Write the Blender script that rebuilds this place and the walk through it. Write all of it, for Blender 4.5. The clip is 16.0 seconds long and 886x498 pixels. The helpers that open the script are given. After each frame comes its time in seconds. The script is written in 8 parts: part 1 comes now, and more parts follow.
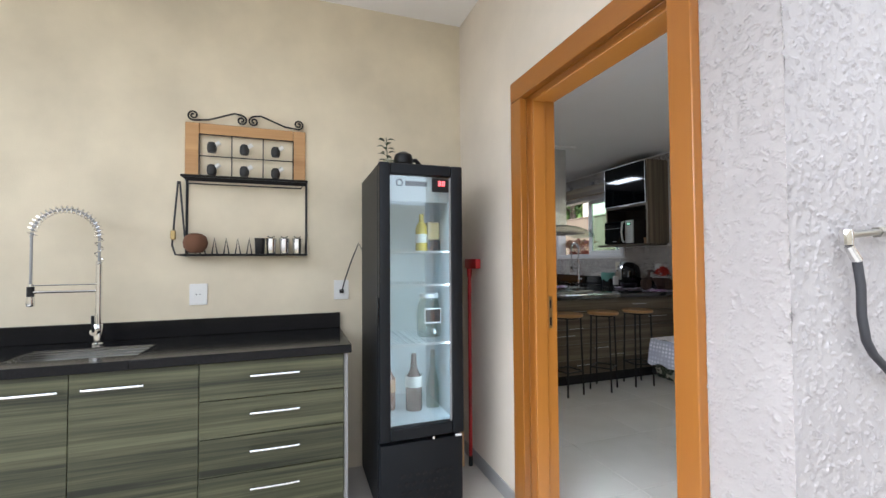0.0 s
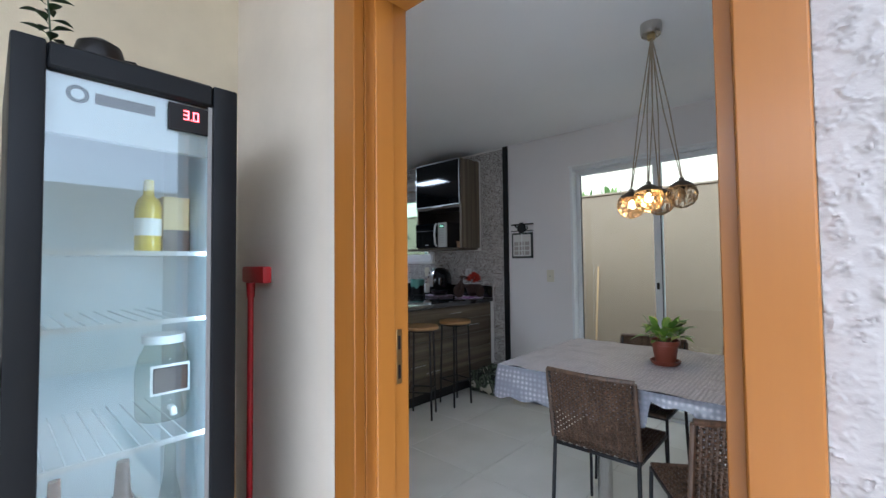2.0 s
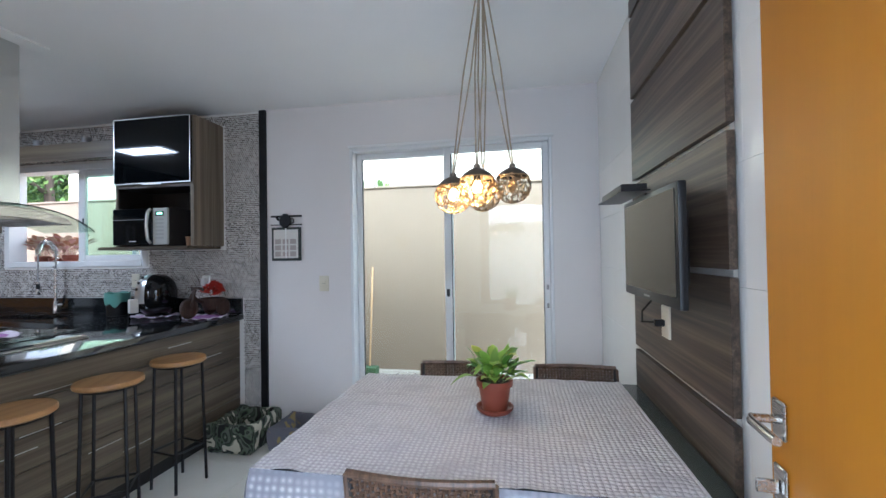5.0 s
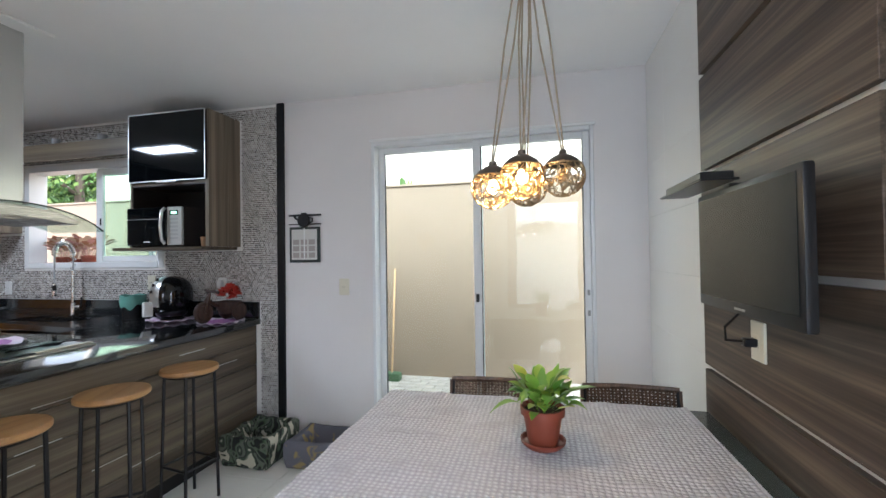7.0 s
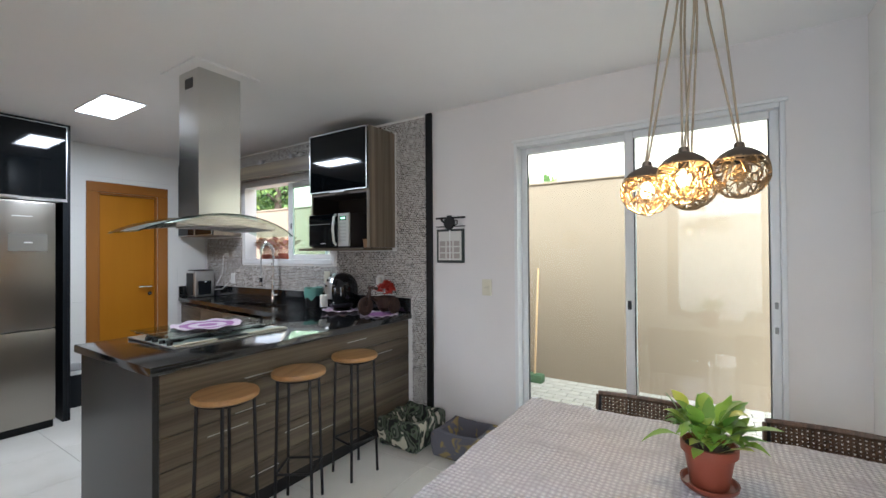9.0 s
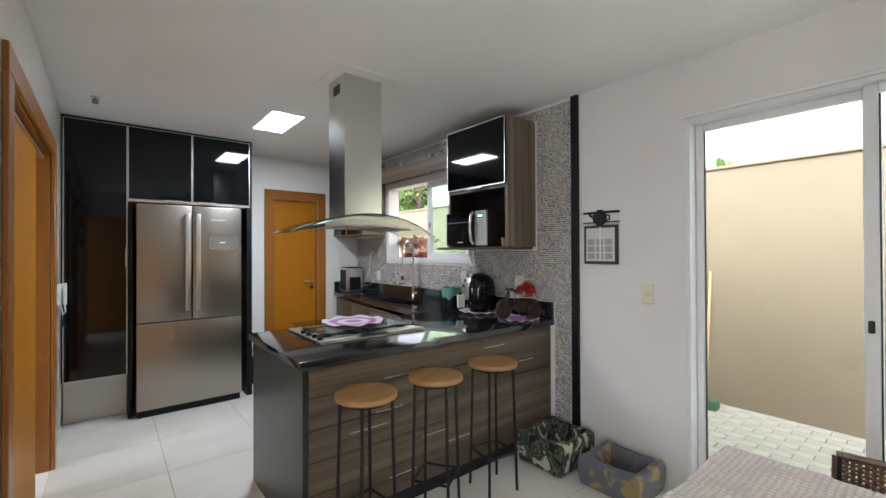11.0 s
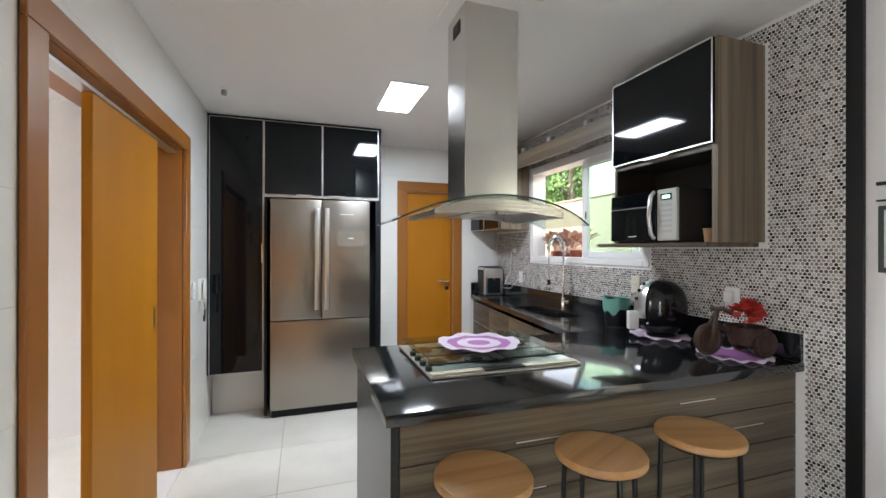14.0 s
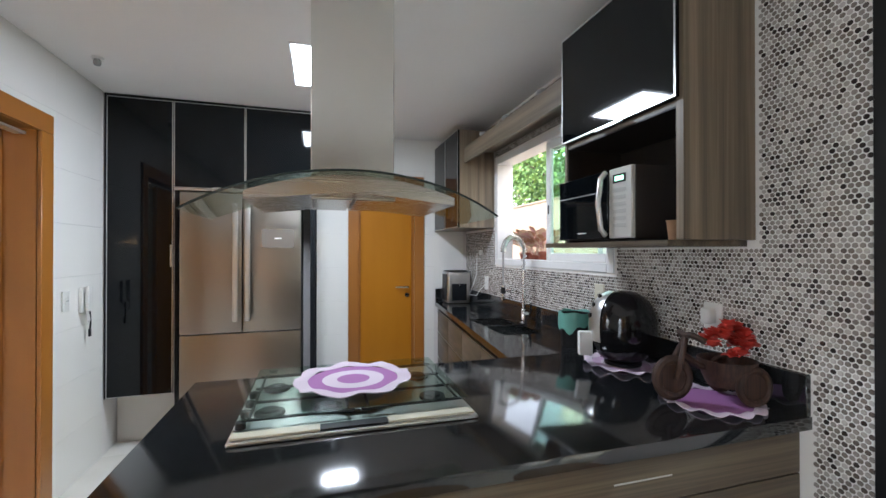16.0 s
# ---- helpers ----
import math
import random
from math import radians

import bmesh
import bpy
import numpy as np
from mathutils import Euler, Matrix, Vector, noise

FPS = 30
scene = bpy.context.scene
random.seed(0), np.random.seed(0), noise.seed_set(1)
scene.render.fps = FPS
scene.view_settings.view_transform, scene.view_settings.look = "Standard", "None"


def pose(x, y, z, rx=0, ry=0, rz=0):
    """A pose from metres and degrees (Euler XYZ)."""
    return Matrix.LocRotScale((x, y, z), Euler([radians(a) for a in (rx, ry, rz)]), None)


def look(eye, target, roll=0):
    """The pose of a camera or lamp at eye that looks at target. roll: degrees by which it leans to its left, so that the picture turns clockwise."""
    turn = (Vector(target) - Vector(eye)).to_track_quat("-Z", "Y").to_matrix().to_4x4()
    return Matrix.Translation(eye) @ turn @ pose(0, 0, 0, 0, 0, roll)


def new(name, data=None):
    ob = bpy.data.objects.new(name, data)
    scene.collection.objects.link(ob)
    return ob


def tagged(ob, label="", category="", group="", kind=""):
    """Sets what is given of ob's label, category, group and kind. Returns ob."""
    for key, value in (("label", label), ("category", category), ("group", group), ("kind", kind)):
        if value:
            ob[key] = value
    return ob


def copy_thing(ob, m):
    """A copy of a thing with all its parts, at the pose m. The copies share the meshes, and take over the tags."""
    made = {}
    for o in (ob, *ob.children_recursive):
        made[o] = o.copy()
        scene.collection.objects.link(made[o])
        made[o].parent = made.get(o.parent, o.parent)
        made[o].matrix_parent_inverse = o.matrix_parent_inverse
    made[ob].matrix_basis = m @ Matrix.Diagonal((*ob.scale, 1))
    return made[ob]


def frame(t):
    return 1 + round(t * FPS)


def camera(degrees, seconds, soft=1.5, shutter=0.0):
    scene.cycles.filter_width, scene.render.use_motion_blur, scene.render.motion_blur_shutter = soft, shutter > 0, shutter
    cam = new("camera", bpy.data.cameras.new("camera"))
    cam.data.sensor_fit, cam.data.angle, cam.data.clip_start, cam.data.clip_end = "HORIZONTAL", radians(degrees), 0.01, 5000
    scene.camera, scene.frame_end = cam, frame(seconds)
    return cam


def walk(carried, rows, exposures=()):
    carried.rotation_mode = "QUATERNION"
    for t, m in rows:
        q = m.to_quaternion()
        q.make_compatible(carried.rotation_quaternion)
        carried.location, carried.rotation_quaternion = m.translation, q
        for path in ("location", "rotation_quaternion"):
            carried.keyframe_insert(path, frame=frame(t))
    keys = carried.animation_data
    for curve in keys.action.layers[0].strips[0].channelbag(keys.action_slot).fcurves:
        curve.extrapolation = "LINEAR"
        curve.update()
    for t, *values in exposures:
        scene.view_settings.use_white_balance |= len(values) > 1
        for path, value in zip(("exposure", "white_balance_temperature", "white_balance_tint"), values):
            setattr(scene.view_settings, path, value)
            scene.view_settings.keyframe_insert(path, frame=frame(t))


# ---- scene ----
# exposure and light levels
SKY, SUN, LED, LEDGLOW, BULB, COOLER, DOORFILL = 0.52, 0.30, 14.0, 4.5, 2.4, 1.7, 8.0
EXPOSURES = [(0, 0.08, 5800, 10), (1.0, 0.14, 5500, 10), (2.0, 0.12, 5350, 10), (2.5, 0.14, 5200, 10), (3.0, 0.24, 4950, 10), (3.5, 0.60, 4800, 10), (4.2, 0.84, 4950, 10), (6.3, 1.05, 5400, 10), (9.0, 1.05, 5750, 10), (11.0, 1.12, 6000, 10),
             (12.3, 1.27, 6250, 10), (13.0, 1.43, 6050, 10), (13.6, 1.45, 6000, 10), (14.5, 1.38, 5950, 10), (16, 1.36, 5800, 10)]

cam = camera(93.5, 16.0)
PATH = [
    (0, (0.251, 0.046, 1.268), (0.914, 1.932, 1.324), -0.4),
    (0.5, (0.298, 0.298, 1.270), (1.154, 2.104, 1.335), -0.3),
    (1, (0.397, 0.520, 1.265), (1.458, 2.214, 1.333), -0.4),
    (1.5, (0.505, 0.705, 1.266), (1.776, 2.247, 1.337), -0.5),
    (2, (0.613, 0.889, 1.281), (2.088, 2.238, 1.351), -0.6),
    (2.5, (0.732, 1.024, 1.290), (2.375, 2.162, 1.360), -0.7),
    (3, (0.893, 1.109, 1.303), (2.666, 2.034, 1.357), -1.1),
    (3.5, (1.039, 1.153, 1.300), (2.907, 1.865, 1.351), -1.4),
    (4, (1.141, 1.248, 1.322), (3.079, 1.744, 1.344), -1.3),
    (6.5, (1.554, 1.485, 1.362), (3.529, 1.801, 1.393), -0.8),
    (7, (1.57, 1.494, 1.362), (3.517, 1.947, 1.395), -0.8),
    (7.5, (1.578, 1.489, 1.383), (3.481, 2.103, 1.408), -0.8),
    (8, (1.582, 1.476, 1.394), (3.423, 2.258, 1.417), -0.6),
    (8.5, (1.582, 1.479, 1.398), (3.347, 2.418, 1.423), -0.4),
    (9, (1.581, 1.486, 1.406), (3.265, 2.566, 1.424), -0.4),
    (11.5, (1.79, 1.716, 1.416), (2.914, 3.37, 1.428), -0.1),
    (12, (1.835, 1.786, 1.409), (2.825, 3.524, 1.418), -0.0),
    (12.5, (1.879, 1.913, 1.405), (2.748, 3.714, 1.411), -0.0),
    (13, (1.926, 2.046, 1.411), (2.696, 3.891, 1.416), 0.1),
    (13.5, (2.029, 2.176, 1.416), (2.719, 4.053, 1.413), 0.0),
    (14, (2.184, 2.296, 1.416), (2.822, 4.192, 1.417), 0.1),
    (14.5, (2.326, 2.427, 1.412), (2.934, 4.332, 1.418), 0.1),
    (15, (2.469, 2.538, 1.425), (3.058, 4.449, 1.427), 0.0),
    (15.5, (2.676, 2.599, 1.423), (3.252, 4.514, 1.429), 0.0),
    (16, (2.882, 2.655, 1.414), (3.452, 4.572, 1.424), 0.0),
]
walk(cam, [(t, look(eye, target, roll)) for t, eye, target, roll in PATH], EXPOSURES)


# ---------- world and light ----------
world = bpy.data.worlds.new("overcast_sky")
world.use_nodes = True
scene.world = world
wn = world.node_tree.nodes
sky = wn.new("ShaderNodeTexSky")
sky.sky_type = "NISHITA"
sky.sun_disc = False
sky.sun_elevation = radians(48)
sky.sun_rotation = radians(255)
sky.air_density, sky.dust_density, sky.ozone_density = 1.0, 4.0, 1.0
bg = wn["Background"]
bg.inputs["Strength"].default_value = SKY
hsv = wn.new("ShaderNodeHueSaturation")
hsv.inputs["Saturation"].default_value = 0.15
world.node_tree.links.new(sky.outputs[0], hsv.inputs["Color"])
world.node_tree.links.new(hsv.outputs[0], bg.inputs["Color"])

sun = new("sun", bpy.data.lights.new("sun", "SUN"))
sun.data.energy, sun.data.angle, sun.data.color = SUN, radians(25), (1.0, 0.97, 0.93)
sun.matrix_world = look((0, 0, 20), (9.0, -1.0, 11.0))


# added fill lamp in the patio doorway, on top of the sky's own light
door_fill = new("doorway_daylight", bpy.data.lights.new("doorway_daylight", "AREA"))
door_fill.data.shape, door_fill.data.size, door_fill.data.size_y, door_fill.data.energy, door_fill.data.color = "RECTANGLE", 2.0, 0.82, DOORFILL, (0.84, 0.94, 1.0)
door_fill.matrix_world = look((1.335, 1.40, 1.05), (3.0, 1.40, 1.05), 90)


# ---------- materials ----------
def mat(name, color, rough=0.5, metal=0.0, spec=0.5):
    m = bpy.data.materials.new(name)
    m.use_nodes = True
    b = m.node_tree.nodes["Principled BSDF"]
    b.inputs["Base Color"].default_value = (*color, 1)
    b.inputs["Roughness"].default_value = rough
    b.inputs["Metallic"].default_value = metal
    b.inputs["Specular IOR Level"].default_value = spec
    return m


def nd(m, kind, **sets):
    n = m.node_tree.nodes.new(kind)
    for k, v in sets.items():
        n.inputs[k.replace("_", " ")].default_value = v
    return n


def wire(m, a, b):
    m.node_tree.links.new(a, b)


def coords(m, scale=(1, 1, 1), rand=False):
    """World-sized object coordinates, shifted by a random amount where asked."""
    tc = nd(m, "ShaderNodeTexCoord")
    mp = nd(m, "ShaderNodeMapping", Scale=scale)
    wire(m, tc.outputs["Object"], mp.inputs["Vector"])
    if rand:
        oi = nd(m, "ShaderNodeObjectInfo")
        mu = nd(m, "ShaderNodeVectorMath")
        mu.operation = "SCALE"
        mu.inputs[0].default_value = (7.1, 3.3, 5.7)
        wire(m, oi.outputs["Random"], mu.inputs["Scale"])
        wire(m, mu.outputs[0], mp.inputs["Location"])
    return mp.outputs[0]


def ramp(m, fac, stops):
    r = nd(m, "ShaderNodeValToRGB")
    while len(r.color_ramp.elements) < len(stops):
        r.color_ramp.elements.new(0.5)
    for e, (p, c) in zip(r.color_ramp.elements, stops):
        e.position, e.color = p, (*c, 1)
    wire(m, fac, r.inputs["Fac"])
    return r.outputs["Color"]


def noise_tex(m, vec, scale, detail=4.0, rough=0.55, distort=0.0):
    n = nd(m, "ShaderNodeTexNoise", Scale=scale, Detail=detail, Roughness=rough, Distortion=distort)
    wire(m, vec, n.inputs["Vector"])
    return n.outputs["Fac"]


def bump(m, height, strength=0.2, dist=0.01):
    b = nd(m, "ShaderNodeBump", Strength=strength, Distance=dist)
    wire(m, height, b.inputs["Height"])
    wire(m, b.outputs[0], m.node_tree.nodes["Principled BSDF"].inputs["Normal"])
    return b


def base_of(m):
    return m.node_tree.nodes["Principled BSDF"].inputs


def scaled(c, k):
    return tuple(min(1.0, v * k) for v in c)


def paint(name, color, rough=0.6, vary=0.06, grain=0.08, big=1.3):
    """Rolled wall paint: faint large patches, fine roller grain."""
    m = mat(name, color, rough)
    v = coords(m)
    wire(m, ramp(m, noise_tex(m, v, big, 5), [(0.3, scaled(color, 1 - vary)), (0.7, scaled(color, 1 + vary))]), base_of(m)["Base Color"])
    bump(m, noise_tex(m, v, 180, 2), grain, 0.002)
    return m


def wood(name, dark, light, axis="z", rough=0.4, bands=9.0, coat=0.0, mid=None, fine=0.35, rand=False):
    """Wood with grain that runs along an axis."""
    m = mat(name, light, rough)
    s = {"x": (0.35, bands, bands), "y": (bands, 0.35, bands), "z": (bands, bands, 0.35)}[axis]
    v = coords(m, s, rand)
    a = noise_tex(m, v, 1.0, 6, 0.62, 0.25)
    s2 = {"x": (2.0, 110, 110), "y": (110, 2.0, 110), "z": (110, 110, 2.0)}[axis]
    b = noise_tex(m, coords(m, s2, rand), 1.0, 3, 0.6)
    mx = nd(m, "ShaderNodeMath", )
    mx.operation = "MULTIPLY_ADD"
    mx.inputs[1].default_value = fine
    wire(m, b, mx.inputs[0])
    sc = nd(m, "ShaderNodeMath")
    sc.operation = "MULTIPLY_ADD"
    sc.inputs[1].default_value, sc.inputs[2].default_value = 1.0, -fine / 2
    wire(m, a, sc.inputs[0])
    wire(m, sc.outputs[0], mx.inputs[2])
    stops = [(0.3, dark), (0.68, light)] if mid is None else [(0.28, dark), (0.48, mid), (0.7, light)]
    wire(m, ramp(m, mx.outputs[0], stops), base_of(m)["Base Color"])
    bump(m, b, 0.08, 0.002)
    base_of(m)["Coat Weight"].default_value = coat
    base_of(m)["Coat Roughness"].default_value = 0.15
    return m


def metal(name, color, rough, axis=None, aniso=0.0):
    m = mat(name, color, rough, 1.0)
    if axis:
        s = {"x": (1.5, 260, 260), "y": (260, 1.5, 260), "z": (260, 260, 1.5)}[axis]
        f = noise_tex(m, coords(m, s), 1.0, 2)
        wire(m, ramp(m, f, [(0.3, (rough * 0.92,) * 3), (0.7, (rough * 1.1,) * 3)]), base_of(m)["Roughness"])
        bump(m, f, 0.012, 0.0005)
    return m


def glass(name, tint=(0.95, 1, 0.98), rough=0.0, gloss=0.02):
    """Thin pane: mostly clear, mirror-like at grazing angles."""
    m = bpy.data.materials.new(name)
    m.use_nodes = True
    t = m.node_tree
    t.nodes.remove(t.nodes["Principled BSDF"])
    tr, gl, lw, pw, fr, mx = (t.nodes.new(k) for k in ("ShaderNodeBsdfTransparent", "ShaderNodeBsdfGlossy", "ShaderNodeLayerWeight", "ShaderNodeMath", "ShaderNodeMath", "ShaderNodeMixShader"))
    tr.inputs["Color"].default_value = (*tint, 1)
    gl.inputs["Roughness"].default_value = rough
    lw.inputs["Blend"].default_value = 0.5
    pw.operation, fr.operation = "POWER", "MULTIPLY_ADD"
    pw.inputs[1].default_value = 5.0
    fr.inputs[1].default_value, fr.inputs[2].default_value = 0.8, gloss
    t.links.new(lw.outputs["Facing"], pw.inputs[0])
    t.links.new(pw.outputs[0], fr.inputs[0])
    t.links.new(fr.outputs[0], mx.inputs[0])
    t.links.new(tr.outputs[0], mx.inputs[1])
    t.links.new(gl.outputs[0], mx.inputs[2])
    t.links.new(mx.outputs[0], t.nodes["Material Output"].inputs["Surface"])
    return m


def glow(name, color, strength):
    m = mat(name, (0.8, 0.8, 0.8), 0.5)
    base_of(m)["Emission Color"].default_value = (*color, 1)
    base_of(m)["Emission Strength"].default_value = strength
    return m


M_WALL = paint("wall_paint_pale", (0.74, 0.71, 0.70), 0.6, 0.03)
M_CEIL = paint("ceiling_paint_white", (0.86, 0.85, 0.84), 0.7, 0.02)
M_PATIO = paint("patio_paint_cream", (0.69, 0.615, 0.465), 0.75, 0.13, 0.35, 1.8)
M_PATIOPALE = paint("patio_paint_pale", (0.75, 0.68, 0.585), 0.75, 0.08, 0.35, 1.8)
# cream wall coloured far darker, to hold down the bright yard light
M_YARD_DIMMED = paint("yard_wall_cream_dimmed", (0.215, 0.158, 0.105), 0.85, 0.07, 0.3, 0.8)
M_TILEWALL = mat("white_wall_tile", (0.86, 0.85, 0.82), 0.10)
M_ORANGE = wood("door_wood_orange", (0.285, 0.102, 0.014), (0.375, 0.145, 0.021), "z", 0.38, 3.0, 0.2, fine=0.07)
M_ORANGE_X = wood("casing_wood_orange_level", (0.285, 0.102, 0.014), (0.375, 0.145, 0.021), "y", 0.38, 3.0, 0.2, fine=0.07)
M_ORANGE_N = wood("casing_wood_orange_across", (0.285, 0.102, 0.014), (0.375, 0.145, 0.021), "x", 0.38, 3.0, 0.2, fine=0.07)
M_LEAFDOOR = wood("door_leaf_honey_wood", (0.40, 0.148, 0.003), (0.47, 0.188, 0.005), "z", 0.5, 3.0, 0.0, fine=0.06)
base_of(M_LEAFDOOR)["Specular IOR Level"].default_value = 0.3
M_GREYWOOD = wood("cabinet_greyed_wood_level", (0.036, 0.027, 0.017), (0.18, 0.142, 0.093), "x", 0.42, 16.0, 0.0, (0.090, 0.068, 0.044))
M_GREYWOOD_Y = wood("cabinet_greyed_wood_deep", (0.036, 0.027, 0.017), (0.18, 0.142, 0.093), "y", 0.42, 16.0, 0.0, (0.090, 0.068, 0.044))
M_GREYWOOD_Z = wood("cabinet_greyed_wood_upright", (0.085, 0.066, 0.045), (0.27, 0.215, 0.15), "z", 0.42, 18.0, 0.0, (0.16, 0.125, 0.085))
M_PANELWOOD = wood("tv_panel_brown_wood", (0.016, 0.010, 0.006), (0.15, 0.105, 0.07), "x", 0.45, 20.0, 0.0, (0.060, 0.039, 0.025), fine=0.5)
M_GREENWOOD = wood("cabinet_olive_wood", (0.014, 0.016, 0.008), (0.135, 0.136, 0.075), "x", 0.45, 22.0, 0.0, (0.062, 0.065, 0.034), fine=0.5)
M_STOOLWOOD = wood("stool_seat_wood", (0.32, 0.16, 0.055), (0.50, 0.28, 0.11), "x", 0.4, 12.0, 0.1)
M_PINE = wood("pine_board", (0.42, 0.22, 0.08), (0.58, 0.34, 0.14), "x", 0.5, 8.0)
M_STICK = wood("broom_stick_wood", (0.40, 0.24, 0.11), (0.56, 0.36, 0.18), "z", 0.5, 14.0)
M_STEEL = metal("brushed_steel", (0.48, 0.46, 0.43), 0.26, "x")
M_STEEL_Z = metal("brushed_steel_upright", (0.62, 0.62, 0.60), 0.24, "z")
M_FRIDGE = metal("fridge_steel", (0.36, 0.335, 0.30), 0.30, "z")
M_CHROME = metal("chrome", (0.78, 0.78, 0.78), 0.10)
M_ALU = metal("satin_aluminium", (0.70, 0.70, 0.69), 0.30)
M_GOLD = metal("aged_brass", (0.42, 0.31, 0.14), 0.42)
M_BLACKMETAL = mat("black_painted_steel", (0.007, 0.007, 0.008), 0.4, 0, 0.35)
M_BLACKGLASS = mat("black_glass_door", (0.003, 0.004, 0.005), 0.05, 0, 0.32)
M_BLACKPLASTIC = mat("black_plastic", (0.008, 0.008, 0.009), 0.35, 0, 0.35)
M_DARKPLASTIC = mat("charcoal_plastic", (0.009, 0.011, 0.014), 0.45, 0, 0.25)
M_GREYPLASTIC = mat("grey_plastic", (0.30, 0.30, 0.30), 0.4)
M_WHITEPLASTIC = mat("white_plastic", (0.78, 0.78, 0.76), 0.3)
M_IVORY = mat("ivory_plastic", (0.68, 0.64, 0.52), 0.35)
M_WHITEALU = mat("white_lacquered_frame", (0.80, 0.80, 0.80), 0.3)
M_DOORALU = mat("grey_white_door_frame", (0.74, 0.75, 0.76), 0.35)
M_RED = mat("red_plastic", (0.42, 0.012, 0.018), 0.4)
M_SCREEN = mat("tv_screen", (0.006, 0.008, 0.008), 0.14, 0, 0.2)
M_GLASS = glass("window_glass")
M_GREENGLASS = glass("green_tinted_glass", (0.87, 0.965, 0.93))
M_HOODGLASS = glass("hood_glass", (0.80, 0.88, 0.84), 0.02)
M_COOLERGLASS = glass("cooler_door_glass", (0.84, 0.90, 0.92), 0.02, 0.13)
M_RUBBER = mat("dark_rubber", (0.03, 0.03, 0.035), 0.6)
M_CERAMIC = mat("white_ceramic", (0.80, 0.79, 0.76), 0.15)
M_WHITELAQ = mat("white_laminate", (0.70, 0.67, 0.62), 0.35)
M_COOLERIN = mat("cooler_inside_white", (0.72, 0.78, 0.80), 0.35)
M_TERRA = mat("terracotta_plastic", (0.20, 0.045, 0.022), 0.45)
M_SOIL = mat("dark_soil", (0.02, 0.014, 0.01), 0.9)

# black stone with fine flecks
M_STONE = mat("black_granite", (0.010, 0.011, 0.012), 0.09, 0, 1.0)
wire(M_STONE, ramp(M_STONE, noise_tex(M_STONE, coords(M_STONE), 420, 2), [(0.45, (0.008, 0.009, 0.010)), (0.75, (0.035, 0.037, 0.040))]), base_of(M_STONE)["Base Color"])
M_STONE_PATIO = mat("black_stone_patio", (0.006, 0.006, 0.007), 0.14, 0, 0.18)
wire(M_STONE_PATIO, ramp(M_STONE_PATIO, noise_tex(M_STONE_PATIO, coords(M_STONE_PATIO), 380, 2), [(0.45, (0.005, 0.005, 0.006)), (0.8, (0.03, 0.03, 0.032))]), base_of(M_STONE_PATIO)["Base Color"])
M_STONE_DULL = mat("dark_granite_satin", (0.03, 0.032, 0.034), 0.28)
wire(M_STONE_DULL, ramp(M_STONE_DULL, noise_tex(M_STONE_DULL, coords(M_STONE_DULL), 300, 3), [(0.4, (0.012, 0.013, 0.014)), (0.75, (0.04, 0.04, 0.04))]), base_of(M_STONE_DULL)["Base Color"])

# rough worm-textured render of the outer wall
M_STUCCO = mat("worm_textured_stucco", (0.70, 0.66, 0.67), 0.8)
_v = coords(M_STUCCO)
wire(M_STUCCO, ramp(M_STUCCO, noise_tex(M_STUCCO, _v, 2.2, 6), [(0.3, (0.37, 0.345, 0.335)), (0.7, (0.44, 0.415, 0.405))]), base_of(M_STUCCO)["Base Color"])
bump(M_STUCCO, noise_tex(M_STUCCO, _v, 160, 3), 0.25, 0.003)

# polished floor tile: faint clouding, each tile a little its own
M_FLOORTILE = mat("polished_white_floor_tile", (0.74, 0.72, 0.67), 0.13)
wire(M_FLOORTILE, ramp(M_FLOORTILE, noise_tex(M_FLOORTILE, coords(M_FLOORTILE, rand=True), 3.0, 6), [(0.3, (0.72, 0.70, 0.645)), (0.7, (0.80, 0.78, 0.73))]), base_of(M_FLOORTILE)["Base Color"])
M_GROUT = mat("tile_grout", (0.30, 0.28, 0.25), 0.8)
M_MOSGROUT = mat("mosaic_grout", (0.80, 0.78, 0.75), 0.8)


def mosaic_material(name, source):
    m = mat(name, (0.3, 0.3, 0.3), 0.22)
    n = nd(m, source)
    out = n.outputs["Random"] if source == "ShaderNodeObjectInfo" else n.outputs["Random Per Island"]
    r = nd(m, "ShaderNodeValToRGB")
    r.color_ramp.interpolation = "CONSTANT"
    tones = [(0.0, (0.05, 0.040, 0.036)), (0.11, (0.13, 0.108, 0.095)), (0.25, (0.23, 0.20, 0.178)), (0.50, (0.32, 0.288, 0.262)), (0.74, (0.42, 0.388, 0.36)), (0.92, (0.53, 0.50, 0.47))]
    while len(r.color_ramp.elements) < len(tones):
        r.color_ramp.elements.new(0.5)
    for e, (p, c) in zip(r.color_ramp.elements, tones):
        e.position, e.color = p, (*c, 1)
    wire(m, out, r.inputs["Fac"])
    wire(m, r.outputs["Color"], base_of(m)["Base Color"])
    return m


M_MOSAIC_ONE = mosaic_material("penny_mosaic_piece", "ShaderNodeObjectInfo")
M_MOSAIC = mosaic_material("penny_mosaic_joined", "ShaderNodeNewGeometry")


# ---------- mesh helpers ----------
def bm_new():
    return bmesh.new()


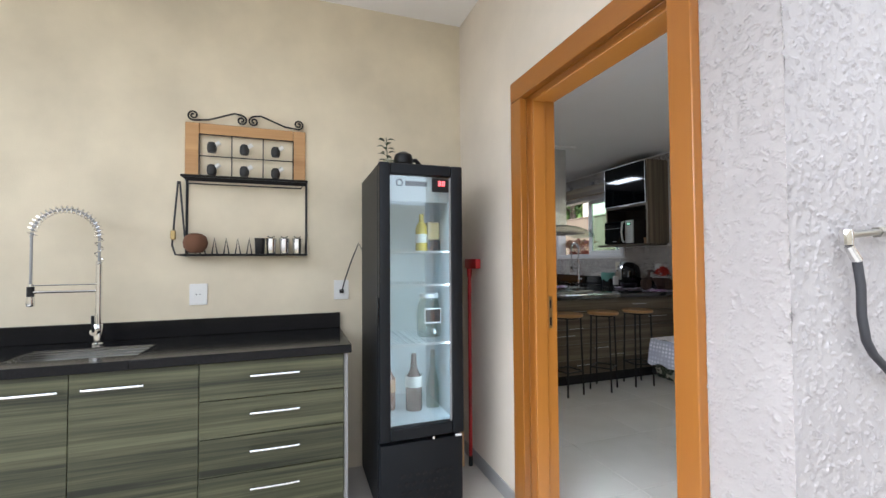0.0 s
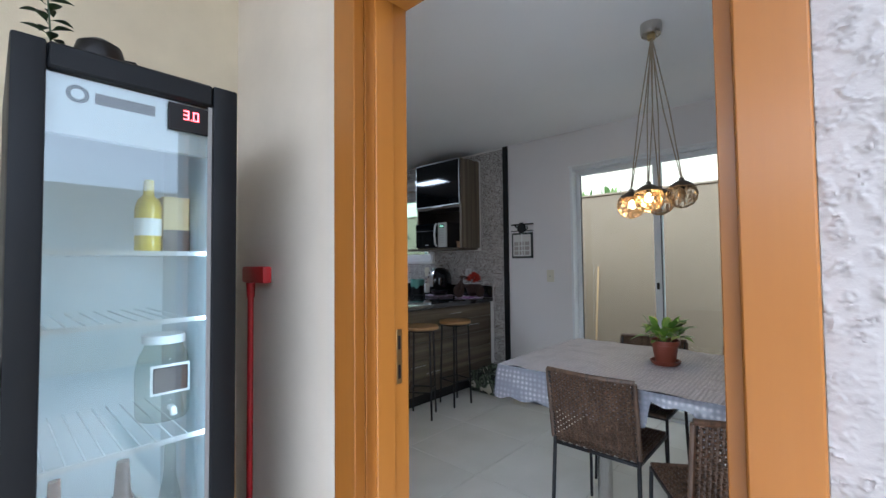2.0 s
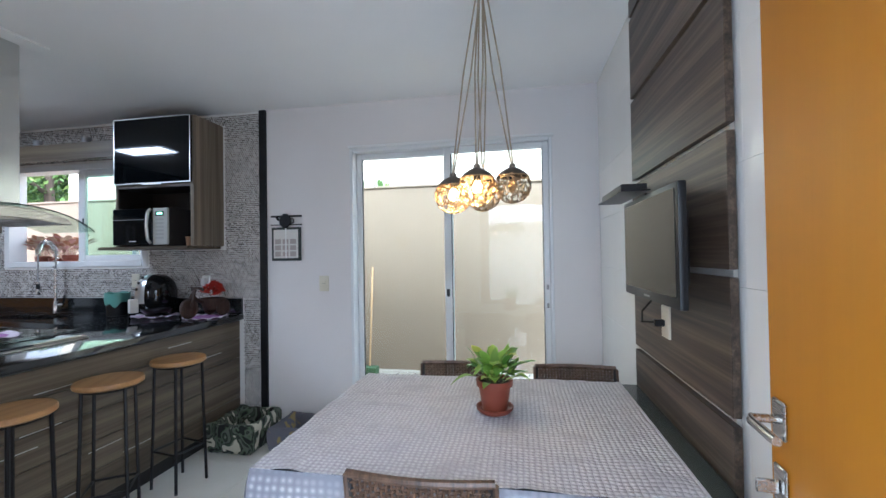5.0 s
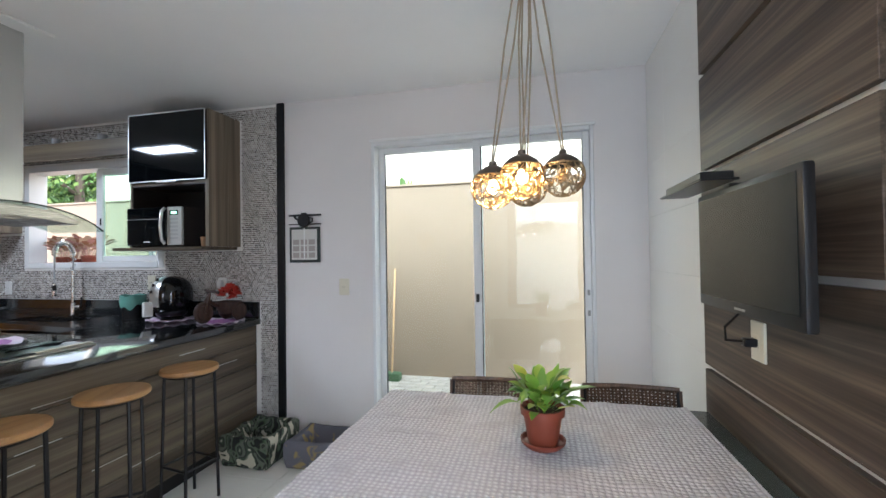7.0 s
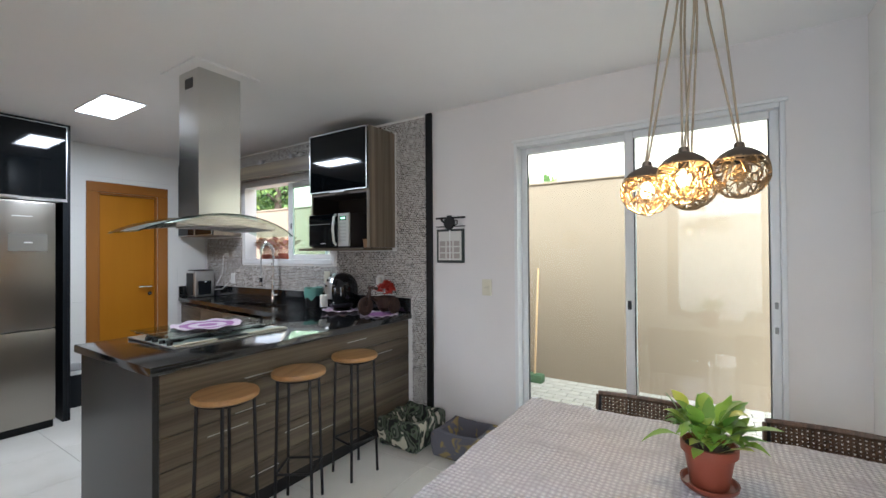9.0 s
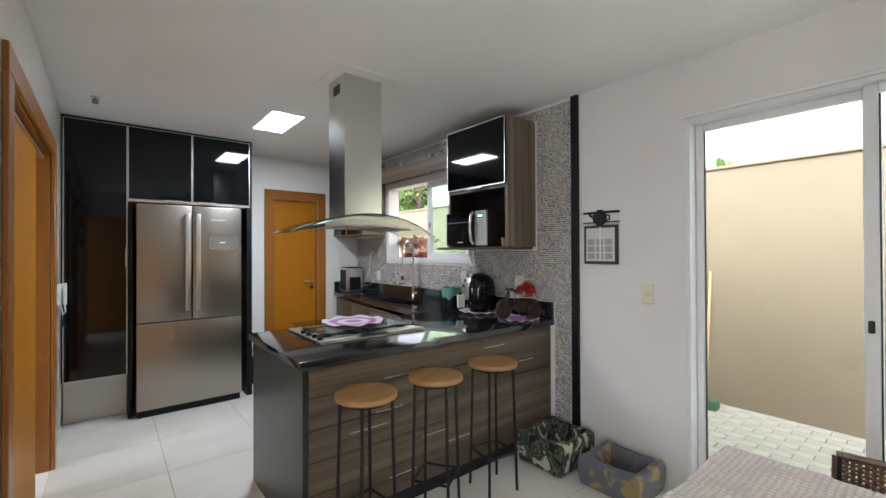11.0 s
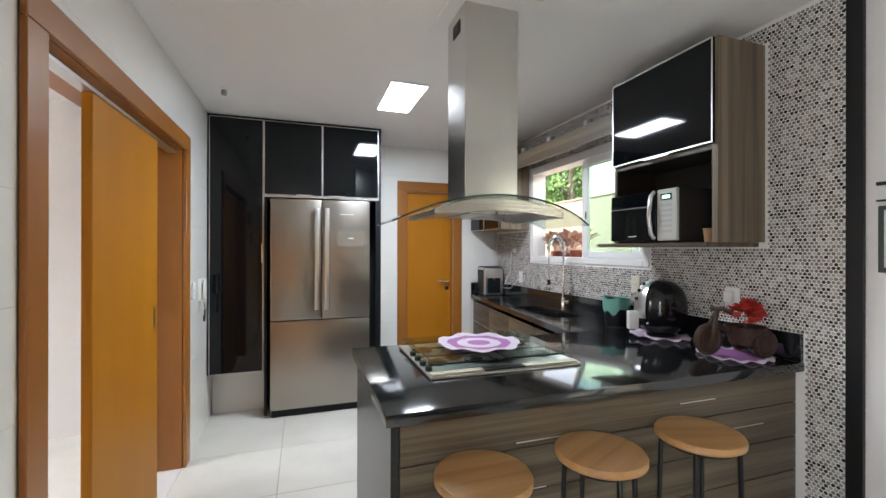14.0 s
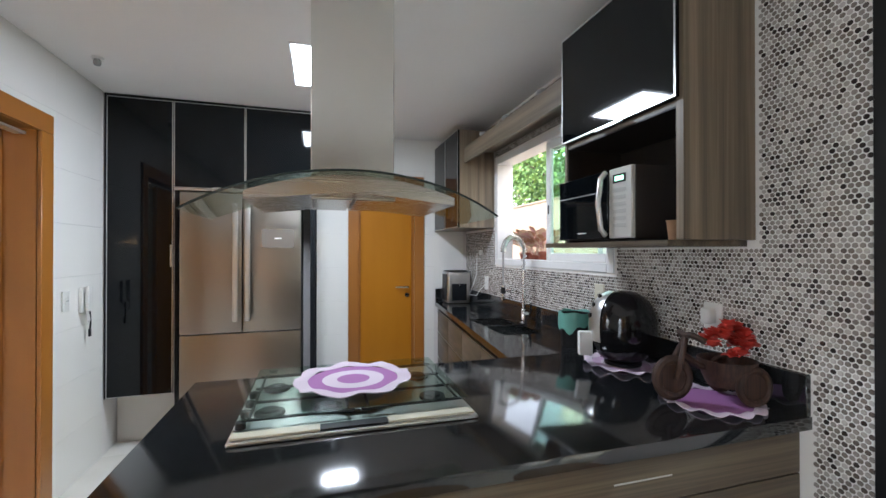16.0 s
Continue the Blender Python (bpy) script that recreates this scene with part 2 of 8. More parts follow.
def box(bm, x0, x1, y0, y1, z0, z1, bevel=0.0, seg=1):
    r = bmesh.ops.create_cube(bm, size=1.0)
    vs = r["verts"]
    for v in vs:
        v.co = Vector(((x0 + x1) / 2 + v.co.x * (x1 - x0), (y0 + y1) / 2 + v.co.y * (y1 - y0), (z0 + z1) / 2 + v.co.z * (z1 - z0)))
    if bevel:
        es = list({e for v in vs for e in v.link_edges})
        bmesh.ops.bevel(bm, geom=es, offset=bevel, segments=seg, affect="EDGES", profile=0.6)
    return bm


def boxm(*a, **k):
    return box(bm_new(), *a, **k)


def lathe(bm, profile, n=28, at=(0, 0, 0), axis="z"):
    """Turned body from (radius, height) pairs; closed where the radius is 0."""
    rings = []
    for r, h in profile:
        ring = []
        for i in range(n if r > 1e-6 else 1):
            a = 2 * math.pi * i / n
            p = (r * math.cos(a), r * math.sin(a), h)
            if axis == "x":
                p = (p[2], p[0], p[1])
            if axis == "y":
                p = (p[0], p[2], p[1])
            ring.append(bm.verts.new(Vector(p) + Vector(at)))
        rings.append(ring)
    for a, b in zip(rings, rings[1:]):
        for i in range(n):
            q = [a[i % len(a)], a[(i + 1) % len(a)], b[(i + 1) % len(b)], b[i % len(b)]]
            q = [v for k, v in enumerate(q) if v not in q[:k]]
            if len(q) > 2:
                bm.faces.new(q)
    return bm


def cyl(bm, a, b, r, n=16, r2=None):
    """A capped rod from a to b."""
    a, b = Vector(a), Vector(b)
    d = b - a
    rot = d.to_track_quat("Z", "Y").to_matrix()
    r2 = r if r2 is None else r2
    lo = [bm.verts.new(a + rot @ Vector((r * math.cos(2 * math.pi * i / n), r * math.sin(2 * math.pi * i / n), 0))) for i in range(n)]
    hi = [bm.verts.new(b + rot @ Vector((r2 * math.cos(2 * math.pi * i / n), r2 * math.sin(2 * math.pi * i / n), 0))) for i in range(n)]
    for i in range(n):
        bm.faces.new([lo[i], lo[(i + 1) % n], hi[(i + 1) % n], hi[i]])
    bm.faces.new(lo[::-1])
    bm.faces.new(hi)
    return bm


def tube(bm, pts, r, n=8, closed=False):
    """A round bar bent along points."""
    pts = [Vector(p) for p in pts]
    rings, up = [], None
    m = len(pts)
    for i, p in enumerate(pts):
        d = (pts[(i + 1) % m] - pts[i - 1]) if closed else (pts[min(i + 1, m - 1)] - pts[max(i - 1, 0)])
        d.normalize()
        if up is None:
            up = Vector((0, 0, 1)) if abs(d.z) < 0.9 else Vector((1, 0, 0))
        side = d.cross(up).normalized()
        up = side.cross(d).normalized()
        rr = r[i] if isinstance(r, (list, tuple)) else r
        rings.append([bm.verts.new(p + side * rr * math.cos(2 * math.pi * k / n) + up * rr * math.sin(2 * math.pi * k / n)) for k in range(n)])
    for i in range(m if closed else m - 1):
        a, b = rings[i], rings[(i + 1) % m]
        for k in range(n):
            bm.faces.new([a[k], a[(k + 1) % n], b[(k + 1) % n], b[k]])
    if not closed:
        bm.faces.new(rings[0][::-1])
        bm.faces.new(rings[-1])
    return bm


def prism(bm, outline, z0, z1, bevel=0.0):
    """An upright prism over a plan outline."""
    lo = [bm.verts.new((x, y, z0)) for x, y in outline]
    hi = [bm.verts.new((x, y, z1)) for x, y in outline]
    n = len(lo)
    bm.faces.new(lo[::-1])
    bm.faces.new(hi)
    for i in range(n):
        bm.faces.new([lo[i], lo[(i + 1) % n], hi[(i + 1) % n], hi[i]])
    bmesh.ops.recalc_face_normals(bm, faces=bm.faces)
    if bevel:
        bmesh.ops.bevel(bm, geom=list(bm.edges), offset=bevel, segments=2, affect="EDGES", profile=0.6)
    return bm


def arc(c, r, a0, a1, n, plane="xz"):
    out = []
    for i in range(n + 1):
        a = radians(a0 + (a1 - a0) * i / n)
        u, v = r * math.cos(a), r * math.sin(a)
        o = {"xz": (u, 0, v), "yz": (0, u, v), "xy": (u, v, 0)}[plane]
        out.append((c[0] + o[0], c[1] + o[1], c[2] + o[2]))
    return out


def smooth(me, angle=40):
    me.polygons.foreach_set("use_smooth", [True] * len(me.polygons))
    me.set_sharp_from_angle(angle=radians(angle))


def mesh_of(name, bm, material, round_=True):
    bmesh.ops.recalc_face_normals(bm, faces=bm.faces)
    me = bpy.data.meshes.new(name)
    bm.to_mesh(me)
    bm.free()
    me.materials.append(material)
    if round_:
        smooth(me)
    return me


def thing(name, base=(0, 0, 0), label="", category="", group="", kind="", turn=0):
    ob = new(name)
    ob.empty_display_size = 0.1
    ob.matrix_basis = pose(*base, 0, 0, turn)
    return tagged(ob, label, category, group, kind)


def part(name, bm, material, parent, label="", local=False):
    """A bmesh in world places (or the thing's own, if local) as one mesh under a thing or part."""
    ob = new(name, mesh_of(name, bm, material))
    root = parent
    while root.parent:
        root = root.parent
    if not local:
        ob.data.transform(root.matrix_basis.inverted())
    ob.parent = parent
    return tagged(ob, label)


def solo(name, bm, material, label="", category="", kind="", group=""):
    """A thing or piece of the setting that is one mesh."""
    return tagged(new(name, mesh_of(name, bm, material)), label, category, group, kind)


def holed(bm, axis, a0, a1, u0, u1, z0, z1, holes):
    """A wall across axis from a0 to a1, with openings (u0, u1, z0, z1)."""
    us = sorted({u0, u1, *[h[0] for h in holes], *[h[1] for h in holes]})
    for p, q in zip(us, us[1:]):
        cuts = sorted((h[2], h[3]) for h in holes if h[0] < (p + q) / 2 < h[1])
        z = z0
        for c, d in cuts + [(z1, z1)]:
            if c - z > 1e-4:
                box(bm, a0, a1, p, q, z, c) if axis == "x" else box(bm, p, q, a0, a1, z, c)
            z = d
    return bm


# ---------- the setting ----------
CEIL = 2.52
XE, XW, XO = 4.33, 1.445, 1.318
YS, YN = 0.84, 6.70
DOOR = (0.940, 1.858, 0.0, 2.10)
CLEAR = (0.975, 1.823, 2.063)
PF = 0.0
PB = 2.69
SLIDE = (3.805, 5.415, 0.0, 2.09)
GDOOR = (1.156, 2.645, 0.0, 2.172)
WIN = (4.44, 5.93, 1.30, 2.19)

S = "structure"
solo("ground", boxm(-60, 60, -60, 60, -0.40, -0.13), paint("outdoor_concrete", (0.36, 0.34, 0.31), 0.9, 0.15, 0.4), "pale concrete ground around the house", "ground", S)
solo("floor", boxm(XO, XE + 0.15, 0.71, YN + 0.15, -0.028, -0.003), M_GROUT, "floor under polished white porcelain tiles", "floor", S)
solo("wall_west", holed(bm_new(), "x", XO, XW, 0.84, YN, -0.13, CEIL, [DOOR, SLIDE]), M_WALL, "pale painted wall with a doorway and a sliding door", "wall", S)
solo("wall_south", boxm(XO + 0.004, XE + 0.15, 0.686, YS, -0.13, CEIL), M_WALL, "pale painted dining wall behind the wood panelling", "wall", S)
solo("wall_east", holed(bm_new(), "x", XE, XE + 0.15, YS, YN + 0.15, -0.03, CEIL, [GDOOR, WIN]), M_WALL, "pale painted wall with glass door and kitchen window", "wall", S)
solo("wall_north", holed(bm_new(), "y", YN, YN + 0.15, XO, XE, -0.03, CEIL, [(3.245, 3.785, 0.0, 2.05)]), M_WALL, "white kitchen end wall with a wooden door", "wall", S)
solo("ceiling", boxm(XO - 0.0, XE + 0.15, 0.714, YN + 0.15, CEIL, CEIL + 0.14), M_CEIL, "smooth white painted ceiling", "ceiling", S)

# room behind the sliding door
solo("wall_back_room", holed(bm_new(), "x", -2.4, -2.25, 2.842, 6.3, -0.03, CEIL, [(3.4, 5.4, 0.7, 2.2)]), M_WALL, "white wall of the room behind", "wall", S)
solo("wall_back_room_end", boxm(-2.4, XO, 6.15, 6.3, -0.03, CEIL), M_WALL, "white end wall of the room behind", "wall", S)
solo("ceiling_back_room", boxm(-2.4, XO, 2.842, 6.15, CEIL, CEIL + 0.14), M_CEIL, "white ceiling of the room behind", "ceiling", S)
solo("floor_back_room", boxm(-2.25, XO, 2.842, 6.15, -0.03, -0.002), M_FLOORTILE, "white tiled floor of the room behind", "floor", S)

# patio
solo("wall_patio", boxm(-3.6, XO, PB, PB + 0.15, -0.13, 3.03), M_PATIO, "cream painted plaster wall of the covered patio", "wall", S)
solo("wall_patio_side", boxm(XO - 0.006, XO - 0.001, 1.928, PB, -0.13, 2.884), M_PATIOPALE, "pale cream painted plaster beside the doorway", "wall", S)
solo("wall_patio_above", boxm(XO - 0.006, XO - 0.001, 0.892, 1.927, 2.172, 2.884), M_PATIOPALE, "pale cream painted plaster above the doorway", "wall", S)
solo("wall_above_eaves", boxm(XO, XW, 0.686, PB + 0.15, CEIL, 3.03), M_PATIO, "cream painted plaster under the patio roof", "wall", S)
solo("ceiling_patio", boxm(-3.6, XO + 0.1, 0.3, PB + 0.15, 2.886, 3.03), M_CEIL, "white patio ceiling", "ceiling", S)
solo("floor_patio", boxm(-3.6, XO, -1.6, PB, -0.13, PF), paint("patio_floor_grey", (0.50, 0.47, 0.42), 0.5, 0.08), "grey-beige patio floor", "floor", S)
solo("skirting_patio", boxm(XO - 0.016, XO - 0.007, 1.928, PB, PF, PF + 0.08, bevel=0.002), M_GREYPLASTIC, "grey tile skirting along the patio wall", "skirting", S)
solo("threshold", boxm(XO - 0.02, XW, CLEAR[0] + 0.001, CLEAR[1] - 0.001, -0.10, -0.0005, bevel=0.004), M_STONE_DULL, "dark stone threshold step of the doorway", "threshold", S)


def stucco_sheet(name, axis, at, out, u0, u1, z0, z1, step, label):
    """Trowelled render: a sheet with short raised worm-like ridges."""
    nu, nz = int((u1 - u0) / step), int((z1 - z0) / step)
    vs, fs = [], []
    for j in range(nz + 1):
        z = z0 + (z1 - z0) * j / nz
        for i in range(nu + 1):
            u = u0 + (u1 - u0) * i / nu
            q = Vector((u * 165, z * 180, 3.0 if axis == "x" else 9.0))
            w = noise.noise(q * 0.5 + Vector((5, 1, 2)))
            h = abs(noise.noise(q + Vector((w, -w, 0)) * 1.6))
            ridge = max(0.0, 1 - h * 3.6) * max(0.0, min(1.0, 0.5 + 1.8 * noise.noise(q * 0.3 + Vector((11, 3, 7)))))
            d = 0.0004 + 0.0048 * ridge + 0.0008 * noise.noise(q * 0.2)
            vs.append((at + out * d, u, z) if axis == "x" else (u, at + out * d, z))
    for j in range(nz):
        for i in range(nu):
            a = j * (nu + 1) + i
            fs.append((a, a + 1, a + nu + 2, a + nu + 1))
    me = bpy.data.meshes.new(name)
    me.from_pydata(vs, [], fs)
    me.materials.append(M_STUCCO)
    smooth(me, 80)
    return tagged(new(name, me), label, "wall", kind=S)


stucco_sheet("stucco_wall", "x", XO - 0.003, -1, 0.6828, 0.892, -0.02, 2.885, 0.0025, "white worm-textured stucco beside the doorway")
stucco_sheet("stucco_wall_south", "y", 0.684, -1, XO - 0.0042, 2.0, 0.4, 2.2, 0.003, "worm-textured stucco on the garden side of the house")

# unseen walls added facing the patio, to cut low sky light and dim reflections
solo("wall_garden", boxm(-7.0, 4.2, -4.2, -4.05, -0.13, 2.4), M_PATIO, "unseen plain cream wall added to cut low sky light", "wall", S)
solo("wall_garden_side", boxm(-7.0, -6.85, -4.05, 3.0, -0.13, 2.4), M_PATIO, "unseen plain cream wall added to cut low sky light", "wall", S)

# yard behind the glass door
solo("yard_base", boxm(XE + 0.15, 6.2, -3.0, 14.0, -0.13, -0.034), M_GROUT, "bed of sand under the yard pavers", "ground", S)
solo("wall_yard", boxm(6.2, 6.35, -3.0, 14.0, -0.05, 2.17), M_YARD_DIMMED, "tall cream rendered yard wall, stained at its foot", "wall", S)
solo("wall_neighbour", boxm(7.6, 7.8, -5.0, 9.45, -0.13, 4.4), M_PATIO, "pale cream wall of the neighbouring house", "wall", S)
solo("wall_yard_cap", boxm(6.18, 6.37, -3.0, 14.0, 2.172, 2.20, bevel=0.006), M_YARD_DIMMED, "coping of the yard wall", "wall", S)


# ---------- doors and casings ----------
def casing(name, axis, at, out, u0, u1, top, w, label, thick=0.016, floor_z=0.0):
    """A wooden surround: two uprights and a head, on the wall face at `at`, standing out by thick."""
    t = thing(name, (at, u0, floor_z) if axis == "x" else (u0, at, floor_z), label, "door frame", kind=S)
    a, b = sorted((at, at + out * thick))
    mk = (lambda p, q, z0, z1: boxm(a, b, p, q, z0, z1, bevel=0.003)) if axis == "x" else (lambda p, q, z0, z1: boxm(p, q, a, b, z0, z1, bevel=0.003))
    part("upright", mk(u0 - w, u0, floor_z, top), M_ORANGE, t)
    part("upright", mk(u1, u1 + w, floor_z, top), M_ORANGE, t)
    part("head", mk(u0 - w, u1 + w, top + 0.0005, top + w), M_ORANGE_X if axis == "x" else M_ORANGE_N, t)
    return t


def lining(name, x0, x1, y0, y1, top, label):
    t = thing(name, (x0, y0, 0), label, "door frame", kind=S)
    part("jamb", boxm(x0, x1, y0, y0 + 0.035, 0, top, bevel=0.002), M_ORANGE, t)
    part("jamb", boxm(x0, x1, y1 - 0.035, y1, 0, top, bevel=0.002), M_ORANGE, t)
    part("head", boxm(x0, x1, y0 + 0.036, y1 - 0.036, top - 0.035, top, bevel=0.002), M_ORANGE_X, t)
    # rebate bead
    for ya, yb in ((y0 + 0.0355, y0 + 0.048), (y1 - 0.048, y1 - 0.0355)):
        part("stop", boxm(x0 + 0.02, x0 + 0.075, ya, yb, 0, top - 0.036, bevel=0.002), M_ORANGE, t)
    return t


def lever(parent, x, y, z, ax, side, reach, mat_=M_CHROME):
    """Lever handle with its rose. The lever runs along ax for reach; side: the way it stands out (a vector)."""
    s, d = Vector(side), Vector(ax)
    h = part("handle", cyl(bm_new(), Vector((x, y, z)), Vector((x, y, z)) + s * 0.05, 0.009, 14), mat_, parent, "chrome lever handle")
    p = Vector((x, y, z)) + s * 0.045
    part("lever", tube(bm_new(), [p, p + d * reach * 0.5, p + d * reach], 0.009, 10), mat_, h)
    return h


oc = thing("doorway_casing_outer", (XO - 0.01, 1.42, 0), "honey-orange varnished door casing on the patio side", "door frame", kind=S)
part("upright", boxm(XO - 0.036, XO - 0.001, 0.893, CLEAR[0] - 0.003, PF, CLEAR[2], bevel=0.003), M_ORANGE, oc)
part("upright", boxm(XO - 0.036, XO - 0.001, CLEAR[1] + 0.003, 1.925, PF, CLEAR[2], bevel=0.003), M_ORANGE, oc)
part("head", boxm(XO - 0.036, XO - 0.001, 0.893, 1.925, CLEAR[2] + 0.003, 2.168, bevel=0.003), M_ORANGE_X, oc)
ic = thing("doorway_casing_inner", (XW + 0.01, 1.42, 0), "honey-orange varnished door casing on the dining side", "door frame", kind=S)
part("upright", boxm(XW, XW + 0.034, 0.893, CLEAR[0] - 0.003, 0, CLEAR[2], bevel=0.003), M_ORANGE, ic)
part("upright", boxm(XW, XW + 0.034, CLEAR[1] + 0.003, 1.925, 0, CLEAR[2], bevel=0.003), M_ORANGE, ic)
part("head", boxm(XW, XW + 0.034, 0.893, 1.925, CLEAR[2] + 0.003, 2.168, bevel=0.003), M_ORANGE_X, ic)
frame_a = thing("doorway_lining", (XO, DOOR[0], 0), "honey-orange wooden door lining with brass strike plate", "door frame", kind=S)
for ya, yb in ((DOOR[0], CLEAR[0]), (CLEAR[1], DOOR[1])):
    part("jamb", boxm(XO - 0.0005, XW + 0.031, ya, yb, 0, DOOR[3] - 0.0005, bevel=0.002), M_ORANGE, frame_a)
part("head", boxm(XO - 0.0005, XW + 0.031, CLEAR[0] + 0.0005, CLEAR[1] - 0.0005, CLEAR[2], DOOR[3] - 0.0005, bevel=0.002), M_ORANGE_X, frame_a)
part("stop", boxm(XO + 0.03, XW - 0.032, CLEAR[1] - 0.011, CLEAR[1] - 0.0005, 0, CLEAR[2] - 0.0005, bevel=0.002), M_ORANGE, frame_a)
part("stop", boxm(XO + 0.004, XW - 0.032, CLEAR[0] + 0.0005, CLEAR[0] + 0.024, 0, CLEAR[2] - 0.0005, bevel=0.002), M_ORANGE, frame_a)
part("stop", boxm(XO + 0.03, XW - 0.032, CLEAR[0] + 0.025, CLEAR[1] - 0.012, CLEAR[2] - 0.011, CLEAR[2] - 0.0005, bevel=0.002), M_ORANGE_X, frame_a)
strike = part("strike_plate", boxm(XW - 0.018, XW + 0.002, CLEAR[1] - 0.0022, CLEAR[1] - 0.0002, 0.93, 1.088, bevel=0.0005), M_GOLD, frame_a, "worn brass strike plate")
for za, zb in ((0.945, 0.985), (1.03, 1.07)):
    part("slot", boxm(XW - 0.013, XW - 0.004, CLEAR[1] - 0.0030, CLEAR[1] - 0.0023, za, zb), M_BLACKPLASTIC, strike)

# the open leaf: hinged on the dining side, folded back beside the panelling
door_leaf = thing("door", (1.420, CLEAR[0] + 0.038, 0.005), "open honey-coloured wooden door leaf with steel lever handles", "door", turn=-6.0)
part("leaf", boxm(0, 0.831, -0.036, 0, 0, 2.035, bevel=0.003), M_LEAFDOOR, door_leaf, local=True)
for zz in (0.22, 0.90, 1.78):
    part("hinge", boxm(-0.008, -0.0002, -0.032, -0.006, zz, zz + 0.08, bevel=0.001), M_GOLD, door_leaf, "brass hinge", local=True)
for side, y0, y1 in ((1, 0.001, 0.008), (-1, -0.045, -0.038)):
    hb = part("handle", boxm(0.761, 0.806, y0, y1, 1.005, 1.075, bevel=0.003), M_STEEL, door_leaf, "brushed steel lever handle", local=True)
    yo = 0.055 if side > 0 else -0.085
    part("lever", tube(bm_new(), [(0.783, (y0 + y1) / 2, 1.04), (0.783, yo * 0.9, 1.04), (0.766, yo, 1.04), (0.671, yo, 1.042)], 0.008, 10), M_STEEL, hb, local=True)
    part("lock_rose", boxm(0.761, 0.806, y0, y1, 0.885, 0.955, bevel=0.003), M_STEEL, hb, local=True)
    if side > 0:
        part("key", boxm(0.779, 0.787, 0.0085, 0.045, 0.905, 0.93, bevel=0.002), M_STEEL, hb, local=True)
part("latch_plate", boxm(0.8312, 0.8322, -0.030, -0.006, 0.89, 1.08), M_STEEL, door_leaf, local=True)

# kitchen side door: sliding leaf, half open
casing("sliding_door_casing", "x", XW + 0.006, 1, 3.84, 5.38, 2.055, 0.105, "honey-orange varnished casing of the sliding door", 0.02)
lining("sliding_door_lining", XO - 0.090, XW + 0.003, SLIDE[0], SLIDE[1], SLIDE[3], "honey-orange wooden lining of the sliding door")
slide = thing("sliding_door", (1.36, 4.6, 0.006), "honey-coloured wooden sliding door leaf, partly open", "door")
part("leaf", boxm(1.378, 1.415, 4.250, 5.012, 0.008, 2.02, bevel=0.003), M_LEAFDOOR, slide)
part("track", boxm(1.370, 1.422, 3.87, 5.345, 2.021, 2.034), M_ALU, slide, "aluminium top track")
part("finger_pull", boxm(1.4152, 1.4165, 4.945, 4.975, 0.98, 1.10, bevel=0.0004), M_GOLD, slide)

# closed end door
casing("end_door_casing", "y", YN, -1, 3.245, 3.785, 2.05, 0.098, "honey-orange varnished casing of the end door", 0.018)
end_door = thing("end_door", (3.5, YN + 0.05, 0.0), "closed honey-coloured wooden door with a steel lever", "door")
part("leaf", boxm(3.262, 3.768, YN + 0.035, YN + 0.072, 0.008, 2.03, bevel=0.003), M_LEAFDOOR, end_door)
for p, q in ((3.246, 3.262), (3.768, 3.784)):
    part("jamb", boxm(p, q, YN + 0.001, YN + 0.149, 0, 2.049), M_ORANGE, end_door)
part("head", boxm(3.263, 3.767, YN + 0.001, YN + 0.149, 2.032, 2.049), M_ORANGE_N, end_door)
lever(end_door, 3.72, YN + 0.035, 1.06, (-1, 0, 0), (0, -1, 0), 0.12)
part("keyhole_rose", cyl(bm_new(), (3.72, YN + 0.0345, 0.98), (3.72, YN + 0.027, 0.98), 0.022, 20), M_CHROME, end_door)

# glass sliding door to the yard
gd = thing("glass_door", (XE + 0.06, 1.9, 0.0), "white framed sliding glass door with two panes", "glass door", kind=S)
g0, g1, gt = GDOOR[0], GDOOR[1], GDOOR[3]
part("frame_side", boxm(XE - 0.014, XE + 0.13, g0, g0 + 0.022, 0, gt, bevel=0.003), M_DOORALU, gd)
part("frame_side", boxm(XE - 0.014, XE + 0.13, g1 - 0.024, g1, 0, gt, bevel=0.003), M_DOORALU, gd)
part("frame_head", boxm(XE - 0.014, XE + 0.13, g0 + 0.0225, g1 - 0.0245, gt - 0.028, gt, bevel=0.003), M_DOORALU, gd)
part("sill_track", boxm(XE - 0.004, XE + 0.13, g0 + 0.0225, g1 - 0.0245, 0.0, 0.022, bevel=0.002), M_DOORALU, gd)
